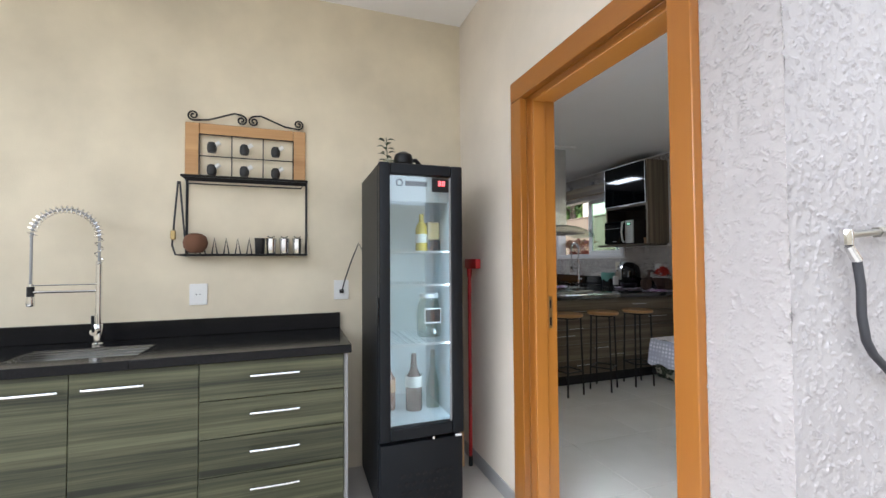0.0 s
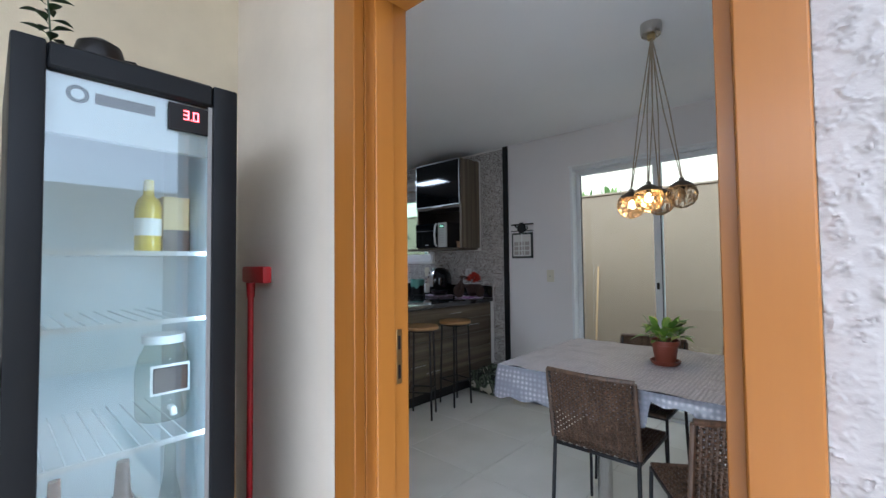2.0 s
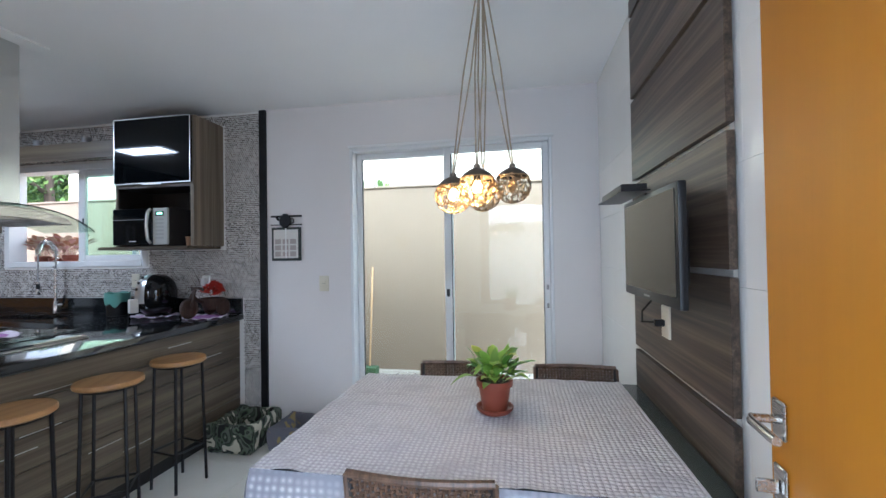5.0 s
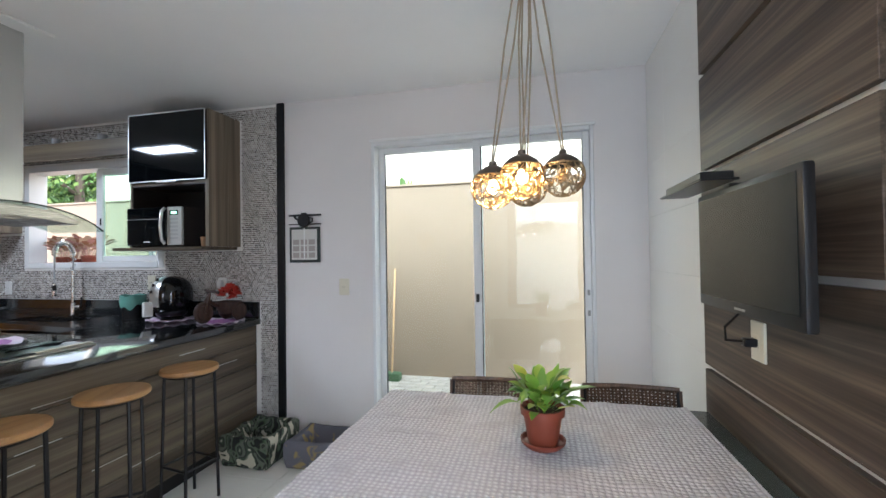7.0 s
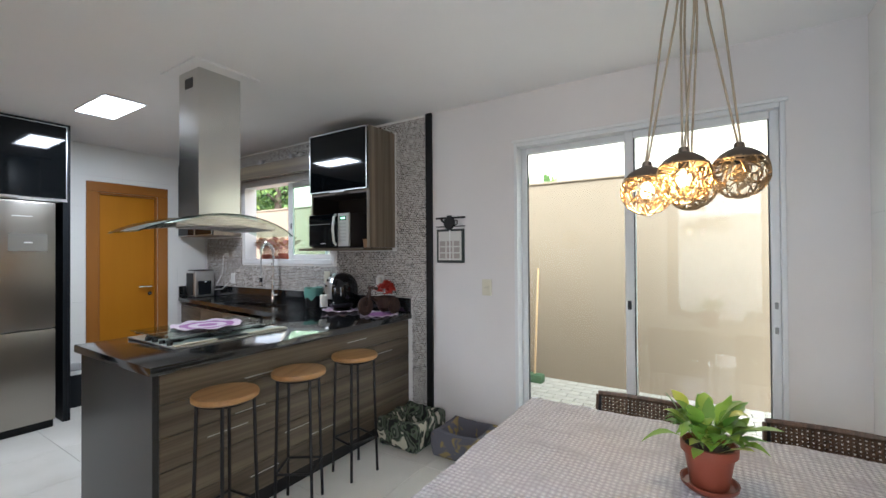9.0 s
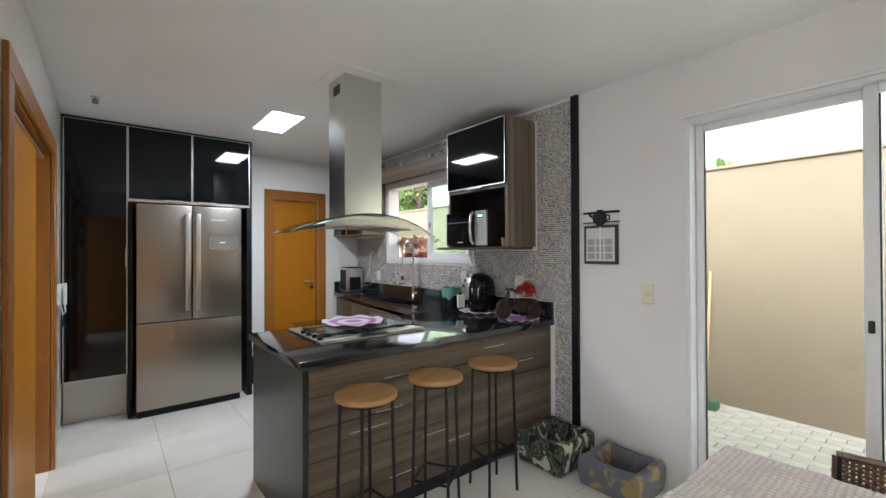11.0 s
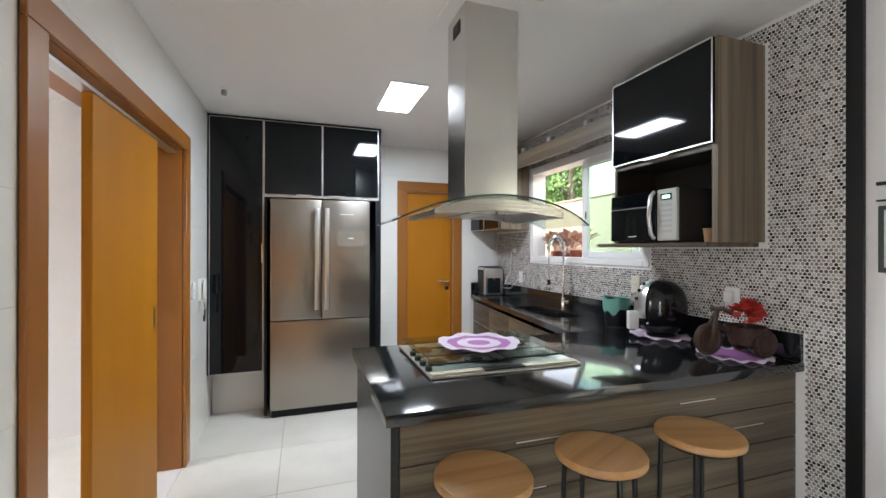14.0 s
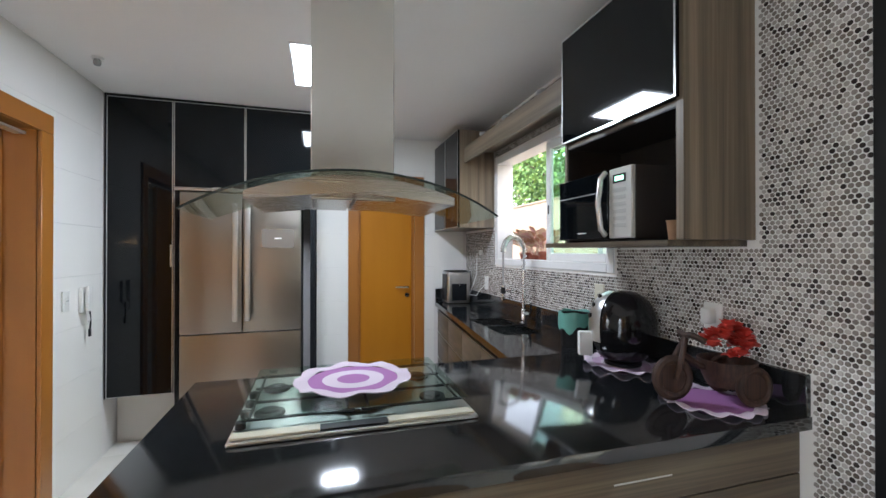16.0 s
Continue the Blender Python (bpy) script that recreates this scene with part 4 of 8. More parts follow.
part("control_display", boxm(2.47, 2.70, 6.0285, 6.0295, 1.44, 1.58, bevel=0.0003), mat("fridge_display", (0.30, 0.29, 0.27), 0.25, 0.6), fr, "flush control display")
part("control_mark", boxm(2.56, 2.61, 6.0275, 6.0283, 1.505, 1.515), M_WHITEPLASTIC, fr)

# cooker hood
hd = thing("cooker_hood", (2.985, 4.108, 1.53), "stainless island cooker hood with curved glass canopy", "cooker hood")
part("chimney", boxm(2.857, 3.115, 3.995, 4.222, 1.60, CEIL - 0.013, bevel=0.002), M_STEEL_Z, hd, "brushed steel chimney")
part("vent_slot", boxm(2.8555, 2.8568, 4.06, 4.15, 2.40, 2.46), M_BLACKPLASTIC, hd)
part("ceiling_plate", boxm(2.79, 3.19, 3.90, 4.31, CEIL - 0.012, CEIL - 0.001, bevel=0.002), M_CEIL, hd, "white ceiling plate")


def canopy(bm, x0, x1, y0, y1, ztip, ztop, thick):
    n = 28
    lo = []
    for i in range(n + 1):
        u = -1 + 2 * i / n
        x = (x0 + x1) / 2 + u * (x1 - x0) / 2
        z = ztip + (ztop - ztip) * (1 - abs(u) ** 2.0)
        dy = 0.07 * abs(u) ** 3
        row = []
        for y in (y0 + dy, y1 - dy):
            row.append((bm.verts.new((x, y, z)), bm.verts.new((x, y, z + thick))))
        lo.append(row)
    for a, b in zip(lo, lo[1:]):
        for s in (0, 1):
            bm.faces.new([a[0][s], a[1][s], b[1][s], b[0][s]])
        for e in (0, 1):
            bm.faces.new([a[e][0], b[e][0], b[e][1], a[e][1]])
    for r in (lo[0], lo[-1]):
        bm.faces.new([r[0][0], r[1][0], r[1][1], r[0][1]])
    return bm


part("glass_canopy", canopy(bm_new(), 2.52, 3.445, 3.85, 4.36, 1.525, 1.638, 0.007), M_HOODGLASS, hd, "curved greenish glass canopy")
bmx = bm_new()
tube(bmx, [((2.52 + 3.445) / 2 + u * 0.4625, 3.848 + 0.07 * abs(u) ** 3, 1.5285 + 0.113 * (1 - u * u)) for u in [-1 + k / 12 for k in range(25)]], 0.0035, 6)
part("glass_edge", bmx, mat("dark_glass_edge", (0.02, 0.03, 0.028), 0.15), hd, "dark polished glass edge")
bmx = bm_new()
n = 16
prev = None
for i in range(n + 1):
    u = -1 + 2 * i / n
    x = 2.985 + u * 0.30
    zt = 1.636 - 0.055 * u * u - 0.002
    ring = [bmx.verts.new((x, 3.885, zt - 0.052 * (1 - 0.55 * abs(u) ** 3))), bmx.verts.new((x, 3.885, zt)), bmx.verts.new((x, 4.33, zt)), bmx.verts.new((x, 4.33, zt - 0.052 * (1 - 0.55 * abs(u) ** 3)))]
    if prev:
        for k in range(4):
            bmx.faces.new([prev[k], prev[(k + 1) % 4], ring[(k + 1) % 4], ring[k]])
    else:
        bmx.faces.new(ring)
    prev = ring
bmx.faces.new(prev[::-1])
part("motor_body", bmx, M_STEEL, hd, "curved steel motor body")
for xa, xb in ((2.86, 2.98), (2.99, 3.11)):
    part("filter", boxm(xa, xb, 3.94, 4.28, 1.568, 1.584, bevel=0.002), M_STEEL, hd, "grease filter")

# hob with glass lid
hob = thing("gas_hob", (3.0, 4.1, TOP), "built-in gas hob under a glass lid with cream control strips", "hob")
part("tray", boxm(2.652, 3.345, 3.835, 4.40, TOP + 0.001, TOP + 0.012, bevel=0.003), M_ALU, hob, "steel hob tray")
part("front_strip", boxm(2.66, 2.885, 3.845, 3.885, TOP + 0.013, TOP + 0.020, bevel=0.002), M_IVORY, hob, "cream strip")
part("front_strip", boxm(3.075, 3.335, 3.845, 3.885, TOP + 0.013, TOP + 0.020, bevel=0.002), M_IVORY, hob, "cream strip")
part("control_strip", boxm(2.886, 3.074, 3.845, 3.885, TOP + 0.013, TOP + 0.018, bevel=0.001), M_BLACKPLASTIC, hob)
for k in range(4):
    for j in range(2):
        xx, yy = 2.74 + 0.17 * k, 4.02 + 0.23 * j
        if k in (0, 1, 3):
            b = part("burner", lathe(bm_new(), [(0, TOP + 0.013), (0.045, TOP + 0.013), (0.042, TOP + 0.020), (0.028, TOP + 0.022), (0.026, TOP + 0.027), (0, TOP + 0.028)], 20, (xx, yy, 0)), M_BLACKMETAL, hob)
for xa, xb in ((2.675, 2.985), (3.005, 3.325)):
    for yy in (3.93, 4.07, 4.21, 4.35):
        part("grate_bar", boxm(xa, xb, yy - 0.004, yy + 0.004, TOP + 0.029, TOP + 0.036, bevel=0.001), M_BLACKMETAL, hob)
    for xx in (xa + 0.02, xb - 0.02):
        part("grate_bar", boxm(xx - 0.004, xx + 0.004, 3.9265, 4.354, TOP + 0.0365, TOP + 0.0405, bevel=0.001), M_BLACKMETAL, hob)
lid = part("glass_lid", boxm(2.665, 3.335, 3.90, 4.40, TOP + 0.043, TOP + 0.049, bevel=0.002), M_HOODGLASS, hob, "clear glass lid")
for xx in (2.70, 3.27):
    part("lid_hinge", boxm(xx, xx + 0.03, 4.36, 4.398, TOP + 0.0405, TOP + 0.0428), M_CHROME, lid)
for k in range(4):
    part("knob", lathe(bm_new(), [(0, TOP + 0.012), (0.015, TOP + 0.012), (0.014, TOP + 0.030), (0, TOP + 0.032)], 16, (2.672 + 0.001, 3.93 + 0.085 * k, 0)), M_BLACKPLASTIC, hob)

# ceiling LED panel
led = thing("ceiling_light", (2.857, 5.27, CEIL), "slim rectangular LED ceiling panel, switched on", "ceiling light")
part("frame", boxm(2.725, 2.992, 4.98, 5.56, CEIL - 0.010, CEIL - 0.001, bevel=0.002), M_WHITEPLASTIC, led)
part("diffuser", boxm(2.737, 2.98, 4.992, 5.548, CEIL - 0.0135, CEIL - 0.0105), glow("led_diffuser", (0.93, 0.97, 1.0), LEDGLOW), led, "bright white diffuser")
lamp = new("led_light", bpy.data.lights.new("led_light", "AREA"))
lamp.data.shape, lamp.data.size, lamp.data.size_y, lamp.data.energy, lamp.data.color = "RECTANGLE", 0.24, 0.55, LED, (0.93, 0.97, 1.0)
lamp.matrix_world = pose(2.8585, 5.27, CEIL - 0.016)
det = thing("ceiling_sensor", (1.67, 5.49, CEIL), "small white swivel sensor on the ceiling", "sensor")
part("base", lathe(bm_new(), [(0, CEIL - 0.001), (0.03, CEIL - 0.001), (0.028, CEIL - 0.012), (0, CEIL - 0.013)], 20, (1.67, 5.49, 0)), M_WHITEPLASTIC, det)
part("eye", lathe(bm_new(), [(0, CEIL - 0.052), (0.016, CEIL - 0.048), (0.02, CEIL - 0.032), (0.014, CEIL - 0.014), (0, CEIL - 0.0135)], 18, (1.67, 5.485, 0)), M_GREYPLASTIC, det, "dark swivel eye")


# ---------- dining corner ----------
# wood panelling with shadow gaps
PXA, PXB = 2.505, 3.39
gaps = [-0.205, 0.17, 0.545, 0.92, 1.295, 1.67, 2.05, 2.43, 2.81]
pnl = thing("wall_panelling", (2.95, YS, 0.0), "dark brown wood-look wall panelling of broad level boards", "wall panel")
part("backing", boxm(PXA + 0.03, PXB - 0.03, YS + 0.001, YS + 0.012, 0.0, CEIL - 0.002), M_WHITELAQ, pnl, "pale backing seen in the gaps")
for a, b in zip(gaps, gaps[1:]):
    part("board", boxm(PXA, PXB, YS + 0.013, YS + 0.034, max(0.004, a + 0.010), min(CEIL - 0.004, b - 0.010), bevel=0.0015), M_PANELWOOD, pnl)

tv = thing("television", (2.84, 0.95, 1.19), "small black flat television on a wall bracket, switched off", "television")
part("cabinet", boxm(2.553, 3.128, 0.950, 0.975, 1.192, 1.546, bevel=0.008, seg=2), M_BLACKPLASTIC, tv)
part("back_bulge", boxm(2.66, 3.02, 0.905, 0.9495, 1.25, 1.48, bevel=0.008), M_BLACKPLASTIC, tv)
part("screen", boxm(2.572, 3.109, 0.9755, 0.9772, 1.226, 1.528), M_SCREEN, tv, "matt grey screen, off")
part("brand_bar", boxm(2.81, 2.87, 0.9755, 0.9765, 1.204, 1.210), M_GREYPLASTIC, tv)
part("bracket", boxm(2.79, 2.89, YS + 0.0345, 0.9045, 1.31, 1.42, bevel=0.003), M_BLACKMETAL, tv)
stb = thing("tv_box", (3.15, 1.0, 1.575), "small black set-top box on a shelf bracket above the television", "set-top box")
part("shelf", boxm(2.93, 3.36, 0.93, 1.03, 1.572, 1.578, bevel=0.001), M_BLACKPLASTIC, stb)
part("case", boxm(2.95, 3.30, 0.935, 1.025, 1.5785, 1.602, bevel=0.003), M_BLACKPLASTIC, stb)
part("arm", boxm(3.0, 3.04, YS + 0.035, 0.93, 1.560, 1.5715, bevel=0.001), M_BLACKMETAL, stb)


def plate(name, axis, at, out, u, z, w, h, label, kind="socket", m=M_WHITEPLASTIC):
    """A flush socket or switch plate on a wall face."""
    t = thing(name, (at, u, z) if axis == "x" else (u, at, z), label, kind)
    def slab(d0, d1, uu, zz, ww, hh, mm, nm, par, bev=0.0015):
        a, b = sorted((at + out * d0, at + out * d1))
        bmx = boxm(a, b, uu - ww / 2, uu + ww / 2, zz - hh / 2, zz + hh / 2, bevel=bev) if axis == "x" else boxm(uu - ww / 2, uu + ww / 2, a, b, zz - hh / 2, zz + hh / 2, bevel=bev)
        return part(nm, bmx, mm, par)
    slab(0.0005, 0.009, u, z, w, h, m, "cover", t)
    slab(0.0092, 0.012, u, z, w * 0.42, h * 0.34, m, "insert", t, 0.001)
    for k in (-1, 1):
        slab(0.0121, 0.0127, u + k * w * 0.10, z, 0.005, 0.005, M_BLACKPLASTIC, "hole", t, 0)
    return t


tvo = plate("wall_socket", "y", YS + 0.034, 1, 2.963, 1.10, 0.075, 0.115, "ivory wall socket with the television plug below the screen", m=M_IVORY)
part("plug", boxm(2.945, 2.975, YS + 0.047, YS + 0.082, 1.085, 1.11, bevel=0.004), M_BLACKPLASTIC, tvo, "black plug")
part("cord", tube(bm_new(), [(2.96, YS + 0.080, 1.10), (3.0, YS + 0.11, 1.095), (3.03, YS + 0.10, 1.13), (3.0, YS + 0.07, 1.18), (2.97, YS + 0.08, 1.26)], 0.004, 8), M_BLACKPLASTIC, tvo)
plate("light_switch", "x", XE, -1, 2.866, 1.15, 0.075, 0.118, "ivory light switch on the dining wall", "switch", M_IVORY)
solo("corner_strip", boxm(XE - 0.022, XE - 0.0005, 3.341, 3.398, 0.0, CEIL - 0.001, bevel=0.002), M_BLACKMETAL, "black edging strip beside the mosaic wall", "strip", S)

# calendar with a teapot-shaped holder
cal = thing("wall_calendar", (XE - 0.01, 3.175, 1.33), "framed wall calendar under a dark teapot-shaped hook board", "calendar")
part("frame", boxm(XE - 0.016, XE - 0.001, 3.052, 3.298, 1.328, 1.588, bevel=0.003), mat("dark_green_frame", (0.03, 0.04, 0.035), 0.4), cal)
part("sheet", boxm(XE - 0.0185, XE - 0.0162, 3.072, 3.278, 1.348, 1.570), paint("calendar_paper", (0.66, 0.64, 0.60), 0.8, 0.05), cal, "printed calendar sheet")
for r in range(3):
    for c in range(3):
        part("month_block", boxm(XE - 0.0195, XE - 0.0187, 3.088 + c * 0.064, 3.138 + c * 0.064, 1.362 + r * 0.048, 1.400 + r * 0.048), mat("faded_print", (0.40, 0.35, 0.33), 0.8), cal)
part("rail", boxm(XE - 0.014, XE - 0.001, 3.045, 3.305, 1.668, 1.682, bevel=0.001), M_BLACKMETAL, cal)
part("rail", boxm(XE - 0.014, XE - 0.001, 3.045, 3.305, 1.605, 1.612, bevel=0.001), M_BLACKMETAL, cal)
bmx = lathe(bm_new(), [(0, -0.012), (0.045, -0.012), (0.052, -0.004), (0.045, 0.004), (0, 0.004)], 24, (XE - 0.02, 3.175, 1.635), "x")
tube(bmx, [(XE - 0.022, 3.215, 1.64), (XE - 0.022, 3.24, 1.65), (XE - 0.022, 3.25, 1.67)], 0.008, 6)
tube(bmx, [(XE - 0.022, 3.13, 1.655), (XE - 0.022, 3.105, 1.65), (XE - 0.022, 3.105, 1.625), (XE - 0.022, 3.13, 1.615)], 0.005, 6)
box(bmx, XE - 0.03, XE - 0.014, 3.155, 3.195, 1.68, 1.692, bevel=0.002)
part("teapot_cutout", bmx, M_BLACKMETAL, cal, "dark teapot shape")
part("ribbon", boxm(XE - 0.0205, XE - 0.0197, 3.168, 3.178, 1.35, 1.58), M_WHITEPLASTIC, cal)

# table with cloth
tb = thing("dining_table", (2.89, 1.52, 0), "rectangular dining table with dark top and steel legs", "table")
part("tabletop", boxm(2.425, 3.355, 0.878, 2.145, 0.735, 0.755, bevel=0.004), mat("dark_green_glass_top", (0.015, 0.022, 0.022), 0.15), tb, "dark glossy tabletop")
for xx in (2.50, 3.25):
    part("apron", boxm(xx, xx + 0.03, 0.96, 2.08, 0.685, 0.7345), M_STEEL, tb)
for xx in (2.86,):
    for yy in (1.21, 1.77):
        part("cross_rail", boxm(2.5305, 3.2495, yy, yy + 0.06, 0.686, 0.7342, bevel=0.002), M_STEEL, tb)
        part("leg", boxm(xx, xx + 0.06, yy, yy + 0.06, 0, 0.6855, bevel=0.003), M_STEEL_Z, tb, "square steel leg")

M_CLOTH = mat("crocheted_tablecloth", (0.55, 0.53, 0.54), 0.75)
_v = coords(M_CLOTH)
_vo = nd(M_CLOTH, "ShaderNodeTexVoronoi", Scale=60.0, Randomness=0.2)
wire(M_CLOTH, _v, _vo.inputs["Vector"])
wire(M_CLOTH, ramp(M_CLOTH, _vo.outputs["Distance"], [(0.12, (0.76, 0.74, 0.76)), (0.30, (0.62, 0.60, 0.635)), (0.62, (0.49, 0.475, 0.515))]), base_of(M_CLOTH)["Base Color"])
_inv = nd(M_CLOTH, "ShaderNodeMath")
_inv.operation = "SUBTRACT"
_inv.inputs[0].default_value = 1.0
wire(M_CLOTH, _vo.outputs["Distance"], _inv.inputs[1])
bump(M_CLOTH, _inv.outputs[0], 1.0, 0.010)
base_of(M_CLOTH)["Alpha"].default_value = 0.93
# hanging edge of the same cloth: its backlit shade is put into darker tones
M_SKIRT_SHADED = mat("crocheted_tablecloth_skirt_shaded", (0.2, 0.2, 0.25), 0.8)
_vs = nd(M_SKIRT_SHADED, "ShaderNodeTexVoronoi", Scale=44.0, Randomness=0.15)
wire(M_SKIRT_SHADED, coords(M_SKIRT_SHADED), _vs.inputs["Vector"])
wire(M_SKIRT_SHADED, ramp(M_SKIRT_SHADED, _vs.outputs["Distance"], [(0.14, (0.52, 0.51, 0.55)), (0.34, (0.31, 0.31, 0.355)), (0.6, (0.235, 0.24, 0.28))]), base_of(M_SKIRT_SHADED)["Base Color"])
base_of(M_SKIRT_SHADED)["Alpha"].default_value = 0.82


def cloth():
    cl = thing("tablecloth", (2.9, 1.55, 0.757), "pale grey crocheted tablecloth hanging over two table edges", "tablecloth")
    x0, x1, y0, y1, z = 2.413, 3.362, 0.955, 2.158, 0.758
    nx, ny = 95, 120
    bmc = bm_new()
    rows_ = []
    for j in range(ny + 1):
        y = y0 + (y1 - y0) * j / ny
        row = []
        for i in range(nx + 1):
            x = x0 + (x1 - x0) * i / nx
            h = 0.012 * max(0, noise.noise(Vector((x * 9, y * 9, 1)))) + 0.006 * max(0, noise.noise(Vector((x * 22, y * 6, 4)))) + 0.004 * abs(noise.noise(Vector((x * 5 + y * 11, y * 16, 8))))
            row.append(bmc.verts.new((x, y, z + h)))
        rows_.append(row)
    for a, b in zip(rows_, rows_[1:]):
        for i in range(nx):
            bmc.faces.new([a[i], a[i + 1], b[i + 1], b[i]])
    part("top_sheet", bmc, M_CLOTH, cl)

    def skirt(name, p0, p1, out, drop, seed, gathers=()):
        n, m = 180, 12
        bms = bm_new()
        g = []
        for i in range(n + 1):
            f = i / n
            base = Vector(p0).lerp(Vector(p1), f)
            col = []
            short = max([max(0.0, min(1.0, (0.5 * (b - a) - abs(base.y - 0.5 * (a + b))) / 0.02 + 0.5)) for a, b in gathers], default=0.0)
            for k in range(m + 1):
                q = k / m
                wave = 0.016 * q * math.sin(f * 17 + seed) + 0.010 * q * noise.noise(Vector((f * 9, q * 2, seed)))
                d = 0.006 * min(1, q * 4) + max(-0.004, wave + 0.012 * q)
                dr = drop * (1 + 0.06 * noise.noise(Vector((f * 5, 0, seed)))) * q * (1 - 0.72 * short) + 0.008 * q * math.sin(f * 60) * (q > 0.95)
                col.append(bms.verts.new((base.x + out[0] * d, base.y + out[1] * d, z + 0.001 - dr)))
            g.append(col)
        for a, b in zip(g, g[1:]):
            for k in range(m):
                bms.faces.new([a[k], a[k + 1], b[k + 1], b[k]])
        part(name, bms, M_SKIRT_SHADED, cl, "hanging cloth edge, coloured darker for its backlit shade")

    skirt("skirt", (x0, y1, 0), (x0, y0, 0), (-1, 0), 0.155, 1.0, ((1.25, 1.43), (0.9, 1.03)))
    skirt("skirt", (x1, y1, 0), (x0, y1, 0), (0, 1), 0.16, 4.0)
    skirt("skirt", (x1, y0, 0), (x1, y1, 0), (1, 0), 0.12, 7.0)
    trim = bm_new()
    tube(trim, [(x0, y0, z + 0.002), (x1, y0, z + 0.002)], 0.004, 6)
    part("hem", trim, M_CLOTH, cl)


cloth()

# rattan chairs
M_RATTAN = wood("dark_rattan", (0.035, 0.019, 0.011), (0.13, 0.075, 0.045), "z", 0.45, 60.0)


def rattan_chair():
    c = thing("rattan_chair", (0, 0, 0), "dark woven rattan dining chair on thin black steel legs", "chair", "chairs round the table")
    W = 0.185
    # frame: two bent back posts that run down as rear legs, front legs, seat ring
    for s in (-1, 1):
        part("back_leg", tube(bm_new(), [(-0.235, s * W, 0.79), (-0.205, s * W, 0.62), (-0.185, s * W, 0.46), (-0.20, s * (W + 0.005), 0.22), (-0.225, s * (W + 0.01), 0.0)], 0.009, 8), M_BLACKMETAL, c, local=True)
        part("front_leg", tube(bm_new(), [(0.20, s * W, 0.45), (0.215, s * (W + 0.004), 0.2), (0.225, s * (W + 0.008), 0.0)], 0.008, 8), M_BLACKMETAL, c, local=True)
        part("foot_cap", lathe(bm_new(), [(0, 0), (0.011, 0), (0.011, 0.03), (0, 0.031)], 10, (0.2255, s * (W + 0.008), 0.0)), M_IVORY, c, local=True)
    part("seat_rail", tube(bm_new(), [(-0.185, -W, 0.45), (0.20, -W, 0.45), (0.20, W, 0.45), (-0.185, W, 0.45)], 0.009, 8, True), M_BLACKMETAL, c, local=True)

    def weave(name, P, nu, nv, ru, rv, label):
        """Strands both ways over a surface P(u, v) with its normal, u and v from 0 to 1."""
        bmw = bm_new()
        for i in range(nu):
            u = (i + 0.5) / nu
            pts = []
            for k in range(nv + 1):
                p, nrm = P(u, k / nv)
                pts.append(p + nrm * (0.0032 if (i + k) % 2 else -0.0032))
            tube(bmw, pts, ru, 4)
        for j in range(nv):
            v = (j + 0.5) / nv
            pts = []
            for k in range(nu + 1):
                p, nrm = P(k / nu, v)
                pts.append(p + nrm * (-0.0032 if (k + j) % 2 else 0.0032))
            tube(bmw, pts, rv, 4)
        return tagged(part(name, bmw, M_RATTAN, c, label, local=True), kind="stuff")

    def back(u, v):
        z = 0.475 + v * 0.315
        x = -0.188 - 0.047 * v - 0.02 * math.sin(math.pi * u) * (0.5 + 0.5 * v)
        return Vector((x, (u - 0.5) * 2 * (W + 0.006), z + (0.012 * math.sin(math.pi * u) if v < 0.1 else 0))), Vector((1, 0, 0.12))

    def seat(u, v):
        return Vector((-0.18 + v * 0.38, (u - 0.5) * 2 * W, 0.462 - 0.012 * math.sin(math.pi * u) * math.sin(math.pi * v))), Vector((0, 0, 1))

    weave("backrest", back, 26, 26, 0.0052, 0.0046, "woven rattan backrest")
    weave("seat", seat, 22, 24, 0.0064, 0.0060, "woven rattan seat")
    part("top_roll", tube(bm_new(), [back(u / 14, 1.0)[0] + Vector((0, 0, 0.004)) for u in range(15)], 0.011, 8), M_RATTAN, c, "wrapped rattan top edge", local=True)
    for s in (0.0, 1.0):
        part("side_roll", tube(bm_new(), [back(s, v / 8)[0] for v in range(9)], 0.010, 8), M_RATTAN, c, local=True)
    part("seat_front_roll", tube(bm_new(), [seat(u / 10, 1.0)[0] for u in range(11)], 0.012, 8), M_RATTAN, c, local=True)
    return c


chair = rattan_chair()
chair.matrix_basis = pose(2.60, 1.655, 0)
copy_thing(chair, pose(2.365, 1.165, 0, 0, 0, 33))
copy_thing(chair, pose(3.235, 1.71, 0, 0, 0, 180))
copy_thing(chair, pose(3.235, 1.135, 0, 0, 0, 180))

# potted plant on the table
pl = thing("potted_plant", (2.925, 1.495, 0.763), "leafy green pot plant in a terracotta pot on a saucer", "plant")
PZ = 0.763
part("saucer", lathe(bm_new(), [(0, PZ), (0.055, PZ), (0.068, PZ + 0.012), (0.070, PZ + 0.022), (0.066, PZ + 0.022), (0.060, PZ + 0.010), (0, PZ + 0.008)], 32, (2.925, 1.495, 0)), M_TERRA, pl)
part("pot", lathe(bm_new(), [(0, PZ + 0.011), (0.046, PZ + 0.011), (0.060, PZ + 0.098), (0.068, PZ + 0.100), (0.069, PZ + 0.122), (0.063, PZ + 0.123), (0.060, PZ + 0.108), (0, PZ + 0.106)], 32, (2.925, 1.495, 0)), M_TERRA, pl, "terracotta-coloured pot")
